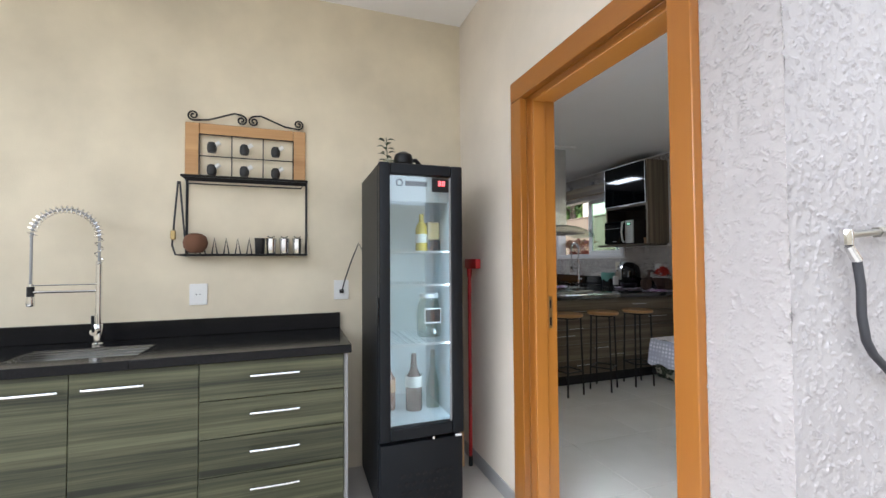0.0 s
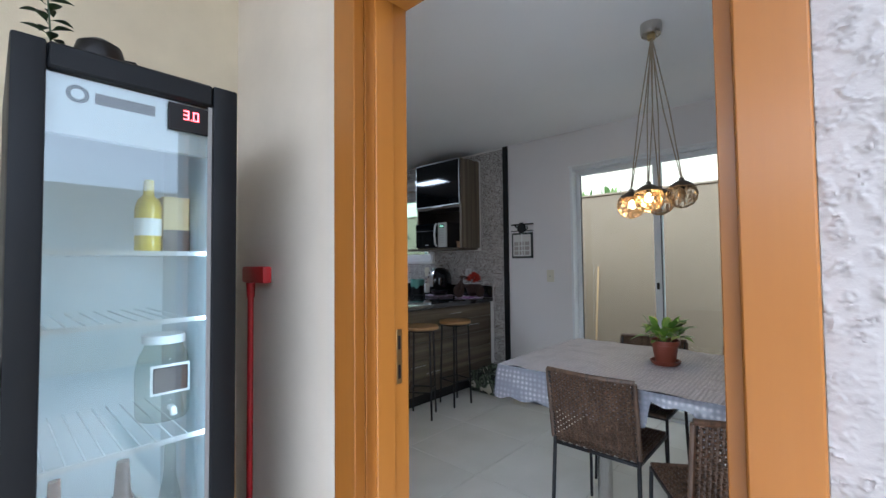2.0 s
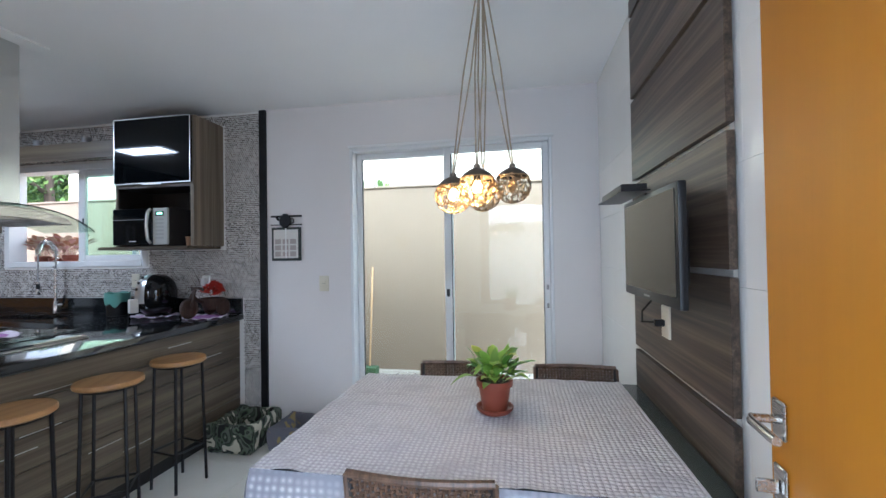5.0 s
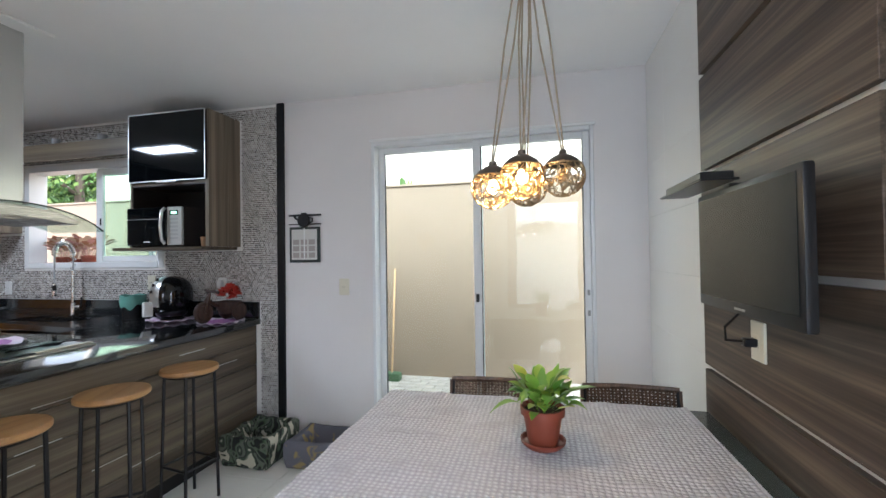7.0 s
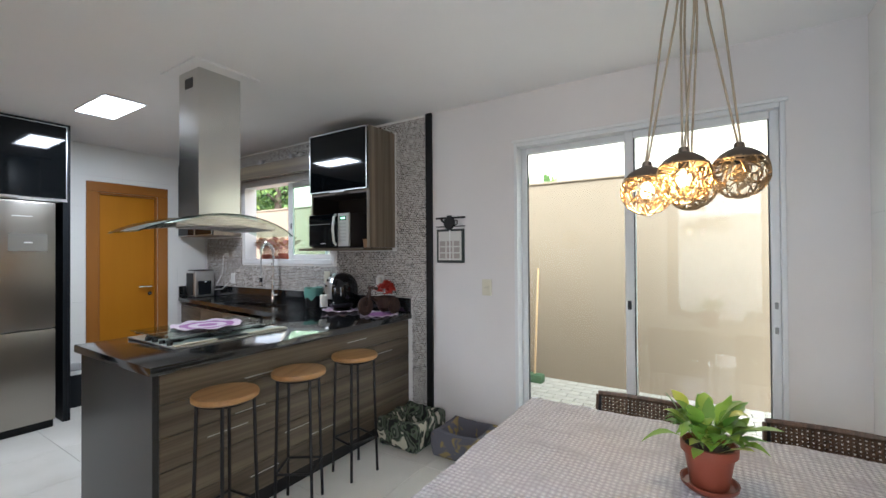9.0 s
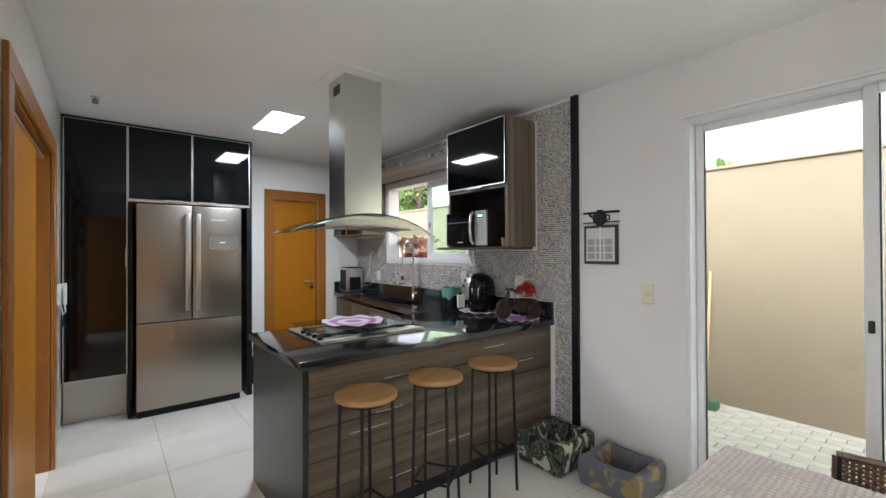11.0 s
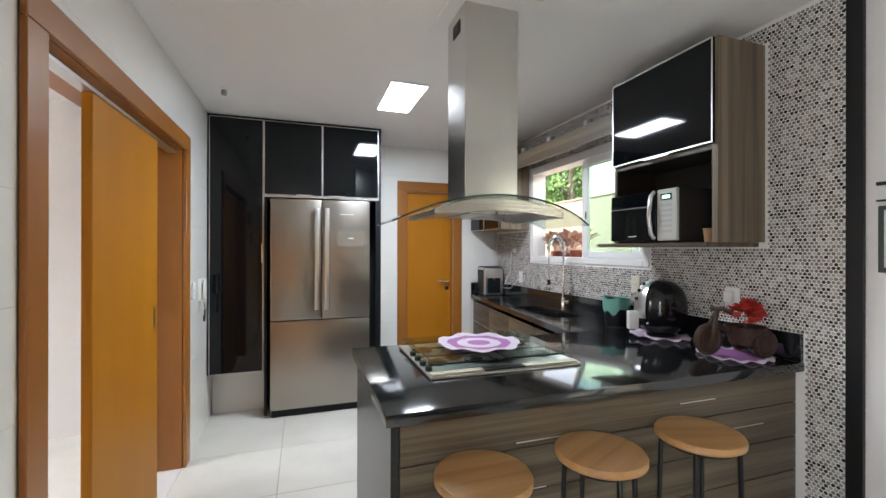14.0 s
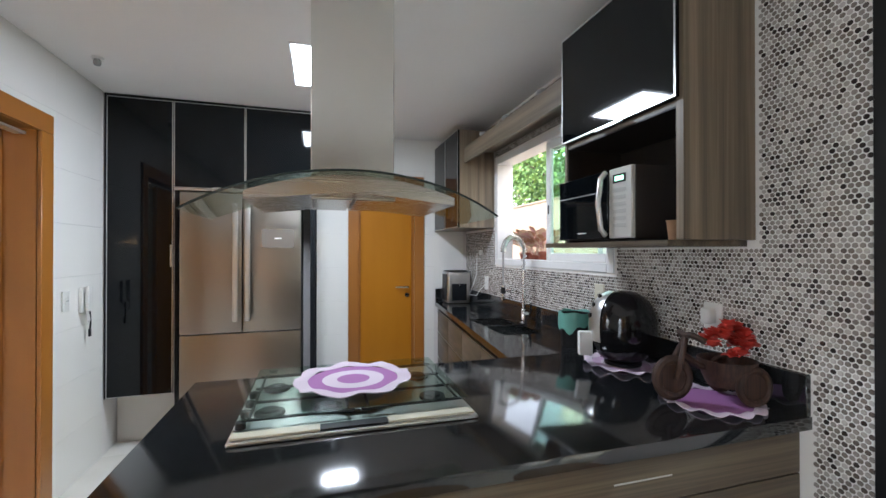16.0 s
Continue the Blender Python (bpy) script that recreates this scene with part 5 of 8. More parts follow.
part("soil", lathe(bm_new(), [(0, PZ + 0.112), (0.059, PZ + 0.1085)], 20, (2.925, 1.495, 0)), M_SOIL, pl)
M_LEAF = mat("plant_leaf", (0.08, 0.22, 0.025), 0.4)
_n = noise_tex(M_LEAF, coords(M_LEAF), 25, 3)
_g = nd(M_LEAF, "ShaderNodeNewGeometry")
wire(M_LEAF, ramp(M_LEAF, _g.outputs["Random Per Island"], [(0.0, (0.07, 0.18, 0.02)), (0.6, (0.19, 0.34, 0.04)), (1.0, (0.42, 0.46, 0.08))]), base_of(M_LEAF)["Base Color"])
base_of(M_LEAF)["Subsurface Weight"].default_value = 0.0


def leaf_blade(bm, base, direction, length, width, droop, stem=0.35):
    """A pointed leaf on a short stalk, arching over."""
    d = Vector(direction).normalized()
    side = d.cross(Vector((0, 0, 1)))
    side = side.normalized() if side.length > 0.01 else Vector((1, 0, 0))
    n = 8
    spine = []
    for i in range(n + 1):
        f = i / n
        spine.append(Vector(base) + d * length * f + Vector((0, 0, -droop * length * f * f)))
    L, R, C = [], [], []
    for i, p in enumerate(spine):
        f = i / n
        w = 0.0012 if f < stem else width * math.sin(math.pi * min(1, (f - stem) / (1 - stem)) ** 0.75) * 0.5 + 0.0006
        up = Vector((0, 0, w * 0.35))
        L.append(bm.verts.new(p - side * w + up))
        C.append(bm.verts.new(p))
        R.append(bm.verts.new(p + side * w + up))
    for i in range(n):
        bm.faces.new([L[i], C[i], C[i + 1], L[i + 1]])
        bm.faces.new([C[i], R[i], R[i + 1], C[i + 1]])


random.seed(11)
bml = bm_new()
for k in range(72):
    a = random.random() * 2 * math.pi
    up = 0.6 + 1.7 * random.random()
    r0 = 0.045 * random.random()
    leaf_blade(bml, (2.925 + r0 * math.cos(a), 1.495 + r0 * math.sin(a), PZ + 0.108 + 0.05 * random.random() ** 2), (math.cos(a), math.sin(a), up), 0.08 + 0.10 * random.random(), 0.026 + 0.020 * random.random(), 0.1 + 0.6 * random.random())
for a, up, ln in ((2.2, 1.3, 0.20), (-0.8, 1.7, 0.21), (1.1, 2.0, 0.21), (-2.4, 1.1, 0.19)):
    leaf_blade(bml, (2.925, 1.495, PZ + 0.108), (math.cos(a), math.sin(a), up), ln, 0.036, 0.4)
part("leaves", bml, M_LEAF, pl, "pointed green leaves")

# pendant lamp: wire balls on cords
pd = thing("pendant_lamp", (2.93, 1.52, CEIL), "cluster pendant of bronze wire-mesh globes on long cords, two bulbs lit", "pendant lamp")
part("ceiling_rose", lathe(bm_new(), [(0, CEIL - 0.001), (0.052, CEIL - 0.001), (0.052, CEIL - 0.045), (0.046, CEIL - 0.060), (0, CEIL - 0.062)], 32, (2.93, 1.52, 0)), M_STEEL, pd, "grey metal ceiling rose")
part("cord_gland", lathe(bm_new(), [(0, CEIL - 0.0625), (0.022, CEIL - 0.0625), (0.018, CEIL - 0.082), (0, CEIL - 0.083)], 18, (2.93, 1.52, 0)), M_GOLD, pd)
M_CORD = mat("twisted_beige_cord", (0.30, 0.24, 0.16), 0.7)
M_BRONZE = metal("bronze_wire", (0.46, 0.34, 0.20), 0.38)
M_CAP = metal("taupe_metal_cap", (0.17, 0.14, 0.11), 0.45)
M_BULB_ON = glow("lit_warm_bulb", (1.0, 0.62, 0.22), 35.0)
M_BULB_OFF = mat("unlit_amber_bulb", (0.45, 0.30, 0.15), 0.1)


def wire_ball(c, r, lit, seed):
    c = Vector(c)
    g = part("globe", bm_wires(c, r, seed), M_BRONZE, pd, "bronze wire-mesh globe")
    tagged(g, kind="stuff")
    part("cap", lathe(bm_new(), [(r * 0.88, r * 0.50), (r * 0.70, r * 0.73), (r * 0.42, r * 0.92), (0.014, r * 1.01), (0.012, r * 1.20), (0, r * 1.21)], 28, c), M_CAP, g, "taupe metal cap")
    part("socket", cyl(bm_new(), c + Vector((0, 0, r * 0.35)), c + Vector((0, 0, r * 0.98)), 0.013, 14), M_BLACKPLASTIC, g)
    part("bulb", lathe(bm_new(), [(0, -0.022), (0.012, -0.019), (0.019, -0.006), (0.018, 0.006), (0.010, 0.022), (0.009, r * 0.34), (0, r * 0.345)], 18, c), M_BULB_ON if lit else M_BULB_OFF, g, "warm glowing bulb" if lit else "unlit bulb")
    for k in (-1, 1):
        a = Vector((2.93 + k * 0.008, 1.52 + 0.006 * k, CEIL - 0.082))
        b = c + Vector((0.003 * k, 0.003 * k, r * 1.2))
        mid = a.lerp(b, 0.5) + Vector((0.006 * k, 0.012 * k, -0.006))
        part("cord", tube(bm_new(), [a, a.lerp(mid, 0.5), mid, mid.lerp(b, 0.5), b], 0.0032, 6), M_CORD, g)
    if lit:
        lp = new("bulb_light", bpy.data.lights.new("bulb_light", "POINT"))
        lp.data.energy, lp.data.color, lp.data.shadow_soft_size = BULB, (1.0, 0.66, 0.30), 0.02
        lp.location = c - Vector((0, 0, 0.026))


def bm_wires(c, r, seed):
    rnd = random.Random(seed)
    b = bm_new()
    for k in range(230):
        ax = Vector((rnd.gauss(0, 1), rnd.gauss(0, 1), rnd.gauss(0, 0.8))).normalized()
        u = ax.orthogonal().normalized()
        v = ax.cross(u)
        off = rnd.uniform(-0.75, 0.75)
        rr = math.sqrt(1 - off * off)
        a0, span = rnd.random() * 6.28, rnd.uniform(0.3, 0.9)
        pts = []
        for i in range(11):
            a = a0 + span * i / 10
            p = ax * off + (u * math.cos(a) + v * math.sin(a)) * rr
            if p.z > 0.58:
                continue
            pts.append(c + p * r * (1 + 0.012 * math.sin(5 * a)))
        if len(pts) > 2:
            tube(b, pts, 0.0021, 4)
    tube(b, [c + Vector((math.cos(t) * r * 0.86, math.sin(t) * r * 0.86, r * 0.51)) for t in [2 * math.pi * i / 28 for i in range(28)]], 0.0022, 5, True)
    return b


wire_ball((2.93, 1.640, 1.583), 0.070, True, 1)
wire_ball((2.90, 1.545, 1.606), 0.070, True, 2)
wire_ball((3.00, 1.415, 1.622), 0.070, False, 3)
wire_ball((3.06, 1.535, 1.602), 0.070, False, 4)


# pet beds
def pet_bed(name, x0, x1, y0, y1, h, m_out, m_in, label, slump):
    """A square bolster bed with a sunken cushion."""
    t = thing(name, ((x0 + x1) / 2, (y0 + y1) / 2, 0), label, "pet bed")
    cx, cy, w, d = (x0 + x1) / 2, (y0 + y1) / 2, (x1 - x0) / 2, (y1 - y0) / 2
    b = bm_new()
    ring, n, k = [], 56, 14
    for i in range(n):
        a = 2 * math.pi * i / n
        ca, sa = math.cos(a), math.sin(a)
        sq = 1 / max(abs(ca), abs(sa)) ** 0.93
        peak = (sq - 1) / 0.38
        tr = 0.034
        sec = []
        for j in range(k):
            q = 2 * math.pi * j / k
            wob = 1 + slump * noise.noise(Vector((ca * 2.3, sa * 2.3, q)))
            cq, sq_ = math.cos(q), math.sin(q)
            cq = math.copysign(abs(cq) ** 0.6, cq)
            sq_ = math.copysign(abs(sq_) ** 0.7, sq_)
            z = h / 2 + (h / 2) * sq_ * (1 + 0.10 * peak + slump * 0.6 * noise.noise(Vector((ca * 3, sa * 3, 5))))
            rr = 1 - tr / w - 0.06 * (1 - z / h) + tr / w * cq * wob
            sec.append(b.verts.new((cx + w * ca * sq * rr, cy + d * sa * sq * rr, max(0.002, z))))
        ring.append(sec)
    for i in range(n):
        for j in range(k):
            b.faces.new([ring[i][j], ring[i][(j + 1) % k], ring[(i + 1) % n][(j + 1) % k], ring[(i + 1) % n][j]])
    part("bolster", b, m_out, t, "padded fabric bolster")
    b = bm_new()
    g = [[b.verts.new((cx + (i / 12 - 0.5) * 2 * (w - 0.055), cy + (j / 12 - 0.5) * 2 * (d - 0.055), 0.045 + 0.03 * math.sin(math.pi * i / 12) * math.sin(math.pi * j / 12) + 0.01 * noise.noise(Vector((i * 0.7, j * 0.7, 2))))) for j in range(13)] for i in range(13)]
    for i in range(12):
        for j in range(12):
            b.faces.new([g[i][j], g[i + 1][j], g[i + 1][j + 1], g[i][j + 1]])
    part("cushion", b, m_in, t, "soft cushion inside")
    part("base_sheet", boxm(x0 + 0.04, x1 - 0.04, y0 + 0.04, y1 - 0.04, 0.0, 0.03, bevel=0.004), m_out, t)
    return t


M_CAMO = mat("leaf_print_fabric", (0.05, 0.06, 0.04), 0.85)
_a = noise_tex(M_CAMO, coords(M_CAMO, (15, 9, 9)), 1.0, 1.0, 0.5, 1.2)
wire(M_CAMO, ramp(M_CAMO, _a, [(0.38, (0.010, 0.012, 0.010)), (0.42, (0.075, 0.11, 0.06)), (0.50, (0.12, 0.13, 0.10)), (0.53, (0.014, 0.016, 0.014)), (0.59, (0.05, 0.07, 0.045)), (0.61, (0.52, 0.48, 0.37))]), base_of(M_CAMO)["Base Color"])
M_GREYFAB = mat("grey_pet_fabric", (0.15, 0.15, 0.17), 0.9)
_a = noise_tex(M_GREYFAB, coords(M_GREYFAB, (10, 10, 10)), 1.0, 2, 0.5, 0.6)
wire(M_GREYFAB, ramp(M_GREYFAB, _a, [(0.56, (0.13, 0.13, 0.155)), (0.62, (0.30, 0.23, 0.10))]), base_of(M_GREYFAB)["Base Color"])
M_GREYIN = mat("grey_cushion_fabric", (0.26, 0.26, 0.28), 0.9)
_a = noise_tex(M_GREYIN, coords(M_GREYIN, (14, 14, 14)), 1.0, 2, 0.5, 0.8)
wire(M_GREYIN, ramp(M_GREYIN, _a, [(0.52, (0.27, 0.27, 0.30)), (0.60, (0.50, 0.38, 0.14))]), base_of(M_GREYIN)["Base Color"])
pet_bed("pet_bed", 3.90, 4.30, 3.20, 3.575, 0.20, M_CAMO, M_CAMO, "dark leaf-print pet bed with soft sides on the floor", 0.30)
pet_bed("pet_bed", 3.96, 4.30, 2.74, 3.14, 0.175, M_GREYFAB, M_GREYIN, "grey square pet bed with yellow-patterned cushion", 0.08)


# bar stools
def stool():
    s = thing("bar_stool", (0, 0, 0), "round wooden-seat bar stool on thin black steel legs", "stool", "bar stools at the peninsula")
    part("seat", lathe(bm_new(), [(0, 0.728), (0.138, 0.728), (0.146, 0.734), (0.147, 0.748), (0.142, 0.756), (0.128, 0.758), (0, 0.757)], 40), M_STOOLWOOD, s, "round varnished wooden seat", local=True)
    part("seat_ring", tube(bm_new(), [(0.118 * math.cos(a), 0.118 * math.sin(a), 0.720) for a in [2 * math.pi * i / 28 for i in range(28)]], 0.007, 6, True), M_BLACKMETAL, s, local=True)
    for k in range(4):
        a = math.pi / 4 + k * math.pi / 2 + 0.15
        c_, n_ = math.cos(a), math.sin(a)
        part("leg", tube(bm_new(), [(0.122 * c_, 0.122 * n_, 0.724), (0.13 * c_, 0.13 * n_, 0.4), (0.142 * c_, 0.142 * n_, 0.0)], 0.0085, 8), M_BLACKMETAL, s, local=True)
        b_ = a + math.pi / 2
        part("foot_rail", tube(bm_new(), [(0.136 * c_, 0.136 * n_, 0.22), (0.136 * math.cos(b_), 0.136 * math.sin(b_), 0.22)], 0.007, 6), M_BLACKMETAL, s, local=True)
    return s


st = stool()
st.matrix_basis = pose(2.69, 3.425, 0)
copy_thing(st, pose(3.115, 3.435, 0, 0, 0, 25))
copy_thing(st, pose(3.55, 3.435, 0, 0, 0, -18))


# ---------- patio ----------
CF, CT = 2.15, 0.865
cab = [(-1.09, -0.6175), (-0.617, -0.1535), (-0.153, 0.472)]


def patio_handle(parent, x0, x1, y, z):
    h = part("handle", tube(bm_new(), [(x0, y - 0.024, z), (x0 + (x1 - x0) * 0.25, y - 0.029, z + 0.001), (x0 + (x1 - x0) * 0.75, y - 0.029, z + 0.001), (x1, y - 0.024, z)], 0.006, 8), M_CHROME, parent, "brushed bar handle")
    for x in (x0 + 0.015, x1 - 0.015):
        part("post", cyl(bm_new(), (x, y - 0.0005, z), (x, y - 0.024, z), 0.004, 8), M_CHROME, h)


for k, (xa, xb) in enumerate(cab):
    u = thing("base_cabinet", ((xa + xb) / 2, 2.35, PF), "olive wood-grain base unit with bar handles under black stone", "cabinet", "patio base units")
    part("carcass", boxm(xa, xb, CF + 0.019, PB - 0.004, PF + 0.10, CT - 0.042), M_GREENWOOD, u)
    part("plinth", boxm(xa, xb, CF + 0.06, PB - 0.004, PF, PF + 0.099), M_BLACKPLASTIC, u)
    if k == 2:
        zs = [0.147, 0.315, 0.483, 0.651, 0.819]
        for za, zb in zip(zs, zs[1:]):
            d = part("drawer_front", boxm(xa + 0.001, xb - 0.001, CF, CF + 0.0185, za + 0.002, zb - 0.002, bevel=0.0015), M_GREENWOOD, u)
            patio_handle(d, 0.057, 0.266, CF, zb - 0.066)
    else:
        d = part("door", boxm(xa + 0.001, xb - 0.001, CF, CF + 0.0185, 0.105, 0.817, bevel=0.0015), M_GREENWOOD, u)
        patio_handle(d, xb - 0.413 if k else xb - 0.24, xb - 0.20 if k else xb - 0.025, CF, 0.753)
solo("cabinet_end_panel", boxm(0.4735, 0.492, CF + 0.005, PB - 0.004, PF, CT - 0.042, bevel=0.001), M_GREYPLASTIC, "grey end panel of the patio units", "panel")

# stone top with a cut-out for the sink: built as strips round the bowl
tp = thing("patio_worktop", (-0.3, 2.35, CT), "polished black stone worktop with upstand in the patio", "worktop")
SX0, SX1, SY0, SY1 = -0.89, -0.405, 2.225, 2.49
part("slab", boxm(SX1, 0.505, 2.115, PB - 0.003, CT - 0.04, CT, bevel=0.003), M_STONE_PATIO, tp)
part("slab", boxm(-3.2, SX0, 2.115, PB - 0.003, CT - 0.04, CT, bevel=0.003), M_STONE_PATIO, tp)
part("slab", boxm(SX0, SX1, 2.115, SY0, CT - 0.0405, CT - 0.0005, bevel=0.001), M_STONE_PATIO, tp)
part("slab", boxm(SX0, SX1, SY1, PB - 0.003, CT - 0.0405, CT - 0.0005, bevel=0.001), M_STONE_PATIO, tp)
part("upstand", boxm(-3.2, 0.503, PB - 0.024, PB - 0.0035, CT + 0.0005, 0.957, bevel=0.002), M_STONE_PATIO, tp)
ps = thing("patio_sink", (-0.61, 2.3, CT - 0.2), "stainless steel bowl sink sunk in black stone", "sink")
part("bowl", holed(bm_new(), "y", SY0 + 0.002, SY0 + 0.006, SX0 + 0.002, SX1 - 0.002, CT - 0.18, CT - 0.002, []), M_STEEL, ps)
part("bowl_back", boxm(SX0 + 0.002, SX1 - 0.002, SY1 - 0.006, SY1 - 0.002, CT - 0.18, CT - 0.002), M_STEEL, ps)
part("bowl_side", boxm(SX0 + 0.002, SX0 + 0.006, SY0 + 0.0065, SY1 - 0.0065, CT - 0.18, CT - 0.002), M_STEEL, ps)
part("bowl_side", boxm(SX1 - 0.006, SX1 - 0.002, SY0 + 0.0065, SY1 - 0.0065, CT - 0.18, CT - 0.002), M_STEEL, ps)
part("bowl_floor", boxm(SX0 + 0.002, SX1 - 0.002, SY0 + 0.002, SY1 - 0.002, CT - 0.186, CT - 0.1805), M_STEEL, ps)
solo("sponge", boxm(-0.80, -0.70, 2.27, 2.33, CT - 0.18, CT - 0.15, bevel=0.005), mat("yellow_sponge", (0.55, 0.52, 0.06), 0.9), "yellow kitchen sponge in the sink", "sponge")
spring_tap("patio_tap", (-0.67, 2.555, CT), -90, 0.665, 0.265, "chrome spring-neck tap over the patio sink")
for u_, z_, nm in ((-0.262, 1.091, "white blank wall socket above the patio worktop"), (0.512, 1.094, "white wall socket with the cooler's plug")):
    so = plate("wall_socket", "y", PB, -1, u_, z_, 0.088, 0.118, nm)
    if u_ > 0:
        part("plug", boxm(0.499, 0.525, PB - 0.045, PB - 0.0132, 1.074, 1.097, bevel=0.004), M_BLACKPLASTIC, so, "black plug")
        part("cord", tube(bm_new(), [(0.512, PB - 0.043, 1.087), (0.527, PB - 0.05, 1.15), (0.57, PB - 0.03, 1.27), (0.615, PB - 0.02, 1.38), (0.66, PB - 0.02, 1.30)], 0.004, 8), M_BLACKPLASTIC, so)

# wall rack: wooden frame with cups, iron scrolls and shelf
rk = thing("wall_rack", (0.0, PB - 0.06, 1.2), "wooden frame with six small bottles, iron scrollwork and wire shelf", "wall rack")
fx0, fx1, fz0, fz1 = -0.332, 0.300, 1.737, 2.047
yb, yf = PB - 0.001, PB - 0.022
part("frame_rail", boxm(fx0 + 0.071, fx1 - 0.071, yf, yb, fz1 - 0.062, fz1, bevel=0.003), M_PINE, rk, "orange pine rail")
part("frame_stile", boxm(fx0, fx0 + 0.07, yf, yb, fz0, fz1, bevel=0.003), M_PINE, rk, "orange pine stile")
part("frame_stile", boxm(fx1 - 0.07, fx1, yf, yb, fz0, fz1, bevel=0.003), M_PINE, rk, "orange pine stile")
wires_ = bm_new()
ix0, ix1, iz0, iz1 = fx0 + 0.07, fx1 - 0.07, fz0, fz1 - 0.062
for x in (ix0, ix0 + (ix1 - ix0) / 3, ix0 + 2 * (ix1 - ix0) / 3, ix1):
    cyl(wires_, (x, yf - 0.003, iz0), (x, yf - 0.003, iz1), 0.003, 6)
for z in (iz0 + 0.004, (iz0 + iz1) / 2, iz1 - 0.002):
    cyl(wires_, (ix0, yf - 0.006, z), (ix1, yf - 0.006, z), 0.003, 6)
part("wire_grid", wires_, M_BLACKMETAL, rk, "thin iron grid")


def scroll(c, r, turns, start, way):
    pts = []
    for i in range(int(turns * 16) + 1):
        a = start + way * 2 * math.pi * i / 16
        q = r * (1 - 0.8 * i / (turns * 16))
        pts.append((c[0] + q * math.cos(a), yf - 0.006, c[1] + q * math.sin(a)))
    return pts


iron = bm_new()
mx_ = (fx0 + fx1) / 2
for s in (-1, 1):
    tube(iron, scroll((mx_ + s * 0.032, fz1 + 0.032), 0.028, 1.6, math.pi / 2, s), 0.005, 6)
    tube(iron, scroll((mx_ + s * 0.275, fz1 + 0.038), 0.028, 1.6, -math.pi / 2, s), 0.005, 6)
    tube(iron, [(mx_ + s * 0.03, yf - 0.006, fz1 + 0.062), (mx_ + s * 0.07, yf - 0.006, fz1 + 0.068), (mx_ + s * 0.13, yf - 0.006, fz1 + 0.045), (mx_ + s * 0.20, yf - 0.006, fz1 + 0.018), (mx_ + s * 0.275, yf - 0.006, fz1 + 0.010)], 0.005, 6)
part("scrollwork", iron, M_BLACKMETAL, rk, "curled wrought-iron scrolls")
for r_ in range(2):
    for c_ in range(3):
        x = ix0 + (c_ + 0.42) * (ix1 - ix0) / 3
        z = iz0 + 0.045 + r_ * (iz1 - iz0) / 2
        b_ = part("bottle", lathe(bm_new(), [(0, -0.030), (0.020, -0.030), (0.025, -0.012), (0.024, 0.012), (0.016, 0.026), (0, 0.027)], 18, (x, yf - 0.035, z)), mat("dark_pepper", (0.02, 0.02, 0.02), 0.5), rk, "small bottle of dark spice")
        part("neck", cyl(bm_new(), (x + 0.016, yf - 0.035, z + 0.012), (x + 0.040, yf - 0.035, z + 0.030), 0.012, 12), M_CERAMIC, b_, "pale bottle neck")
# iron shelf
s0, s1, sz0, sz1 = -0.392, 0.305, 1.308, 1.728
for y in (PB - 0.006, PB - 0.135):
    part("shelf_bar", tube(bm_new(), [(s0 + 0.07, y, sz1), (s1, y, sz1)], 0.007, 6), M_BLACKMETAL, rk)
    part("shelf_bar", tube(bm_new(), [(s0 + 0.07, y, sz0), (s1, y, sz0)], 0.006, 6), M_BLACKMETAL, rk)
for x in (s0 + 0.07, s1):
    part("shelf_bar", tube(bm_new(), [(x, PB - 0.006, sz0), (x, PB - 0.006, sz1)], 0.007, 6), M_BLACKMETAL, rk)
    part("shelf_bar", tube(bm_new(), [(x, PB - 0.135, sz0), (x, PB - 0.006, sz0)], 0.006, 6), M_BLACKMETAL, rk)
    part("shelf_bar", tube(bm_new(), [(x, PB - 0.135, sz1), (x, PB - 0.006, sz1)], 0.006, 6), M_BLACKMETAL, rk)
for k in range(4):
    y = PB - 0.03 - 0.025 * k
    part("shelf_bar", tube(bm_new(), [(s0 + 0.07, y, sz1 - 0.004), (s1, y, sz1 - 0.004)], 0.004, 5), M_BLACKMETAL, rk)
part("shelf_bar", tube(bm_new(), [(s1, PB - 0.135, sz0), (s1, PB - 0.135, sz1)], 0.004, 5), M_BLACKMETAL, rk)
for k in range(5):
    y = PB - 0.03 - 0.022 * k
    part("shelf_bar", tube(bm_new(), [(s0 + 0.07, y, sz0), (s1, y, sz0)], 0.003, 5), M_BLACKMETAL, rk)
part("shelf_bar", tube(bm_new(), [(s0 + 0.09, PB - 0.14, sz1 - 0.02), (s0 + 0.10, PB - 0.15, sz1 - 0.045), (s1 - 0.03, PB - 0.15, sz1 - 0.045), (s1 - 0.02, PB - 0.14, sz1 - 0.02)], 0.004, 5), M_BLACKMETAL, rk)
for k in range(6):
    x = -0.245 + k * 0.058
    z_ = bm_new()
    tube(z_, [(x, PB - 0.07, sz0 + 0.006), (x + 0.012, PB - 0.07, sz0 + 0.092), (x + 0.026, PB - 0.07, sz0 + 0.006)], 0.0042, 5)
    part("plate_prong", z_, M_BLACKMETAL, rk)
strap = thing("leather_strap", (-0.37, PB - 0.05, 1.2), "hanging dark leather straps beside the rack", "strap")
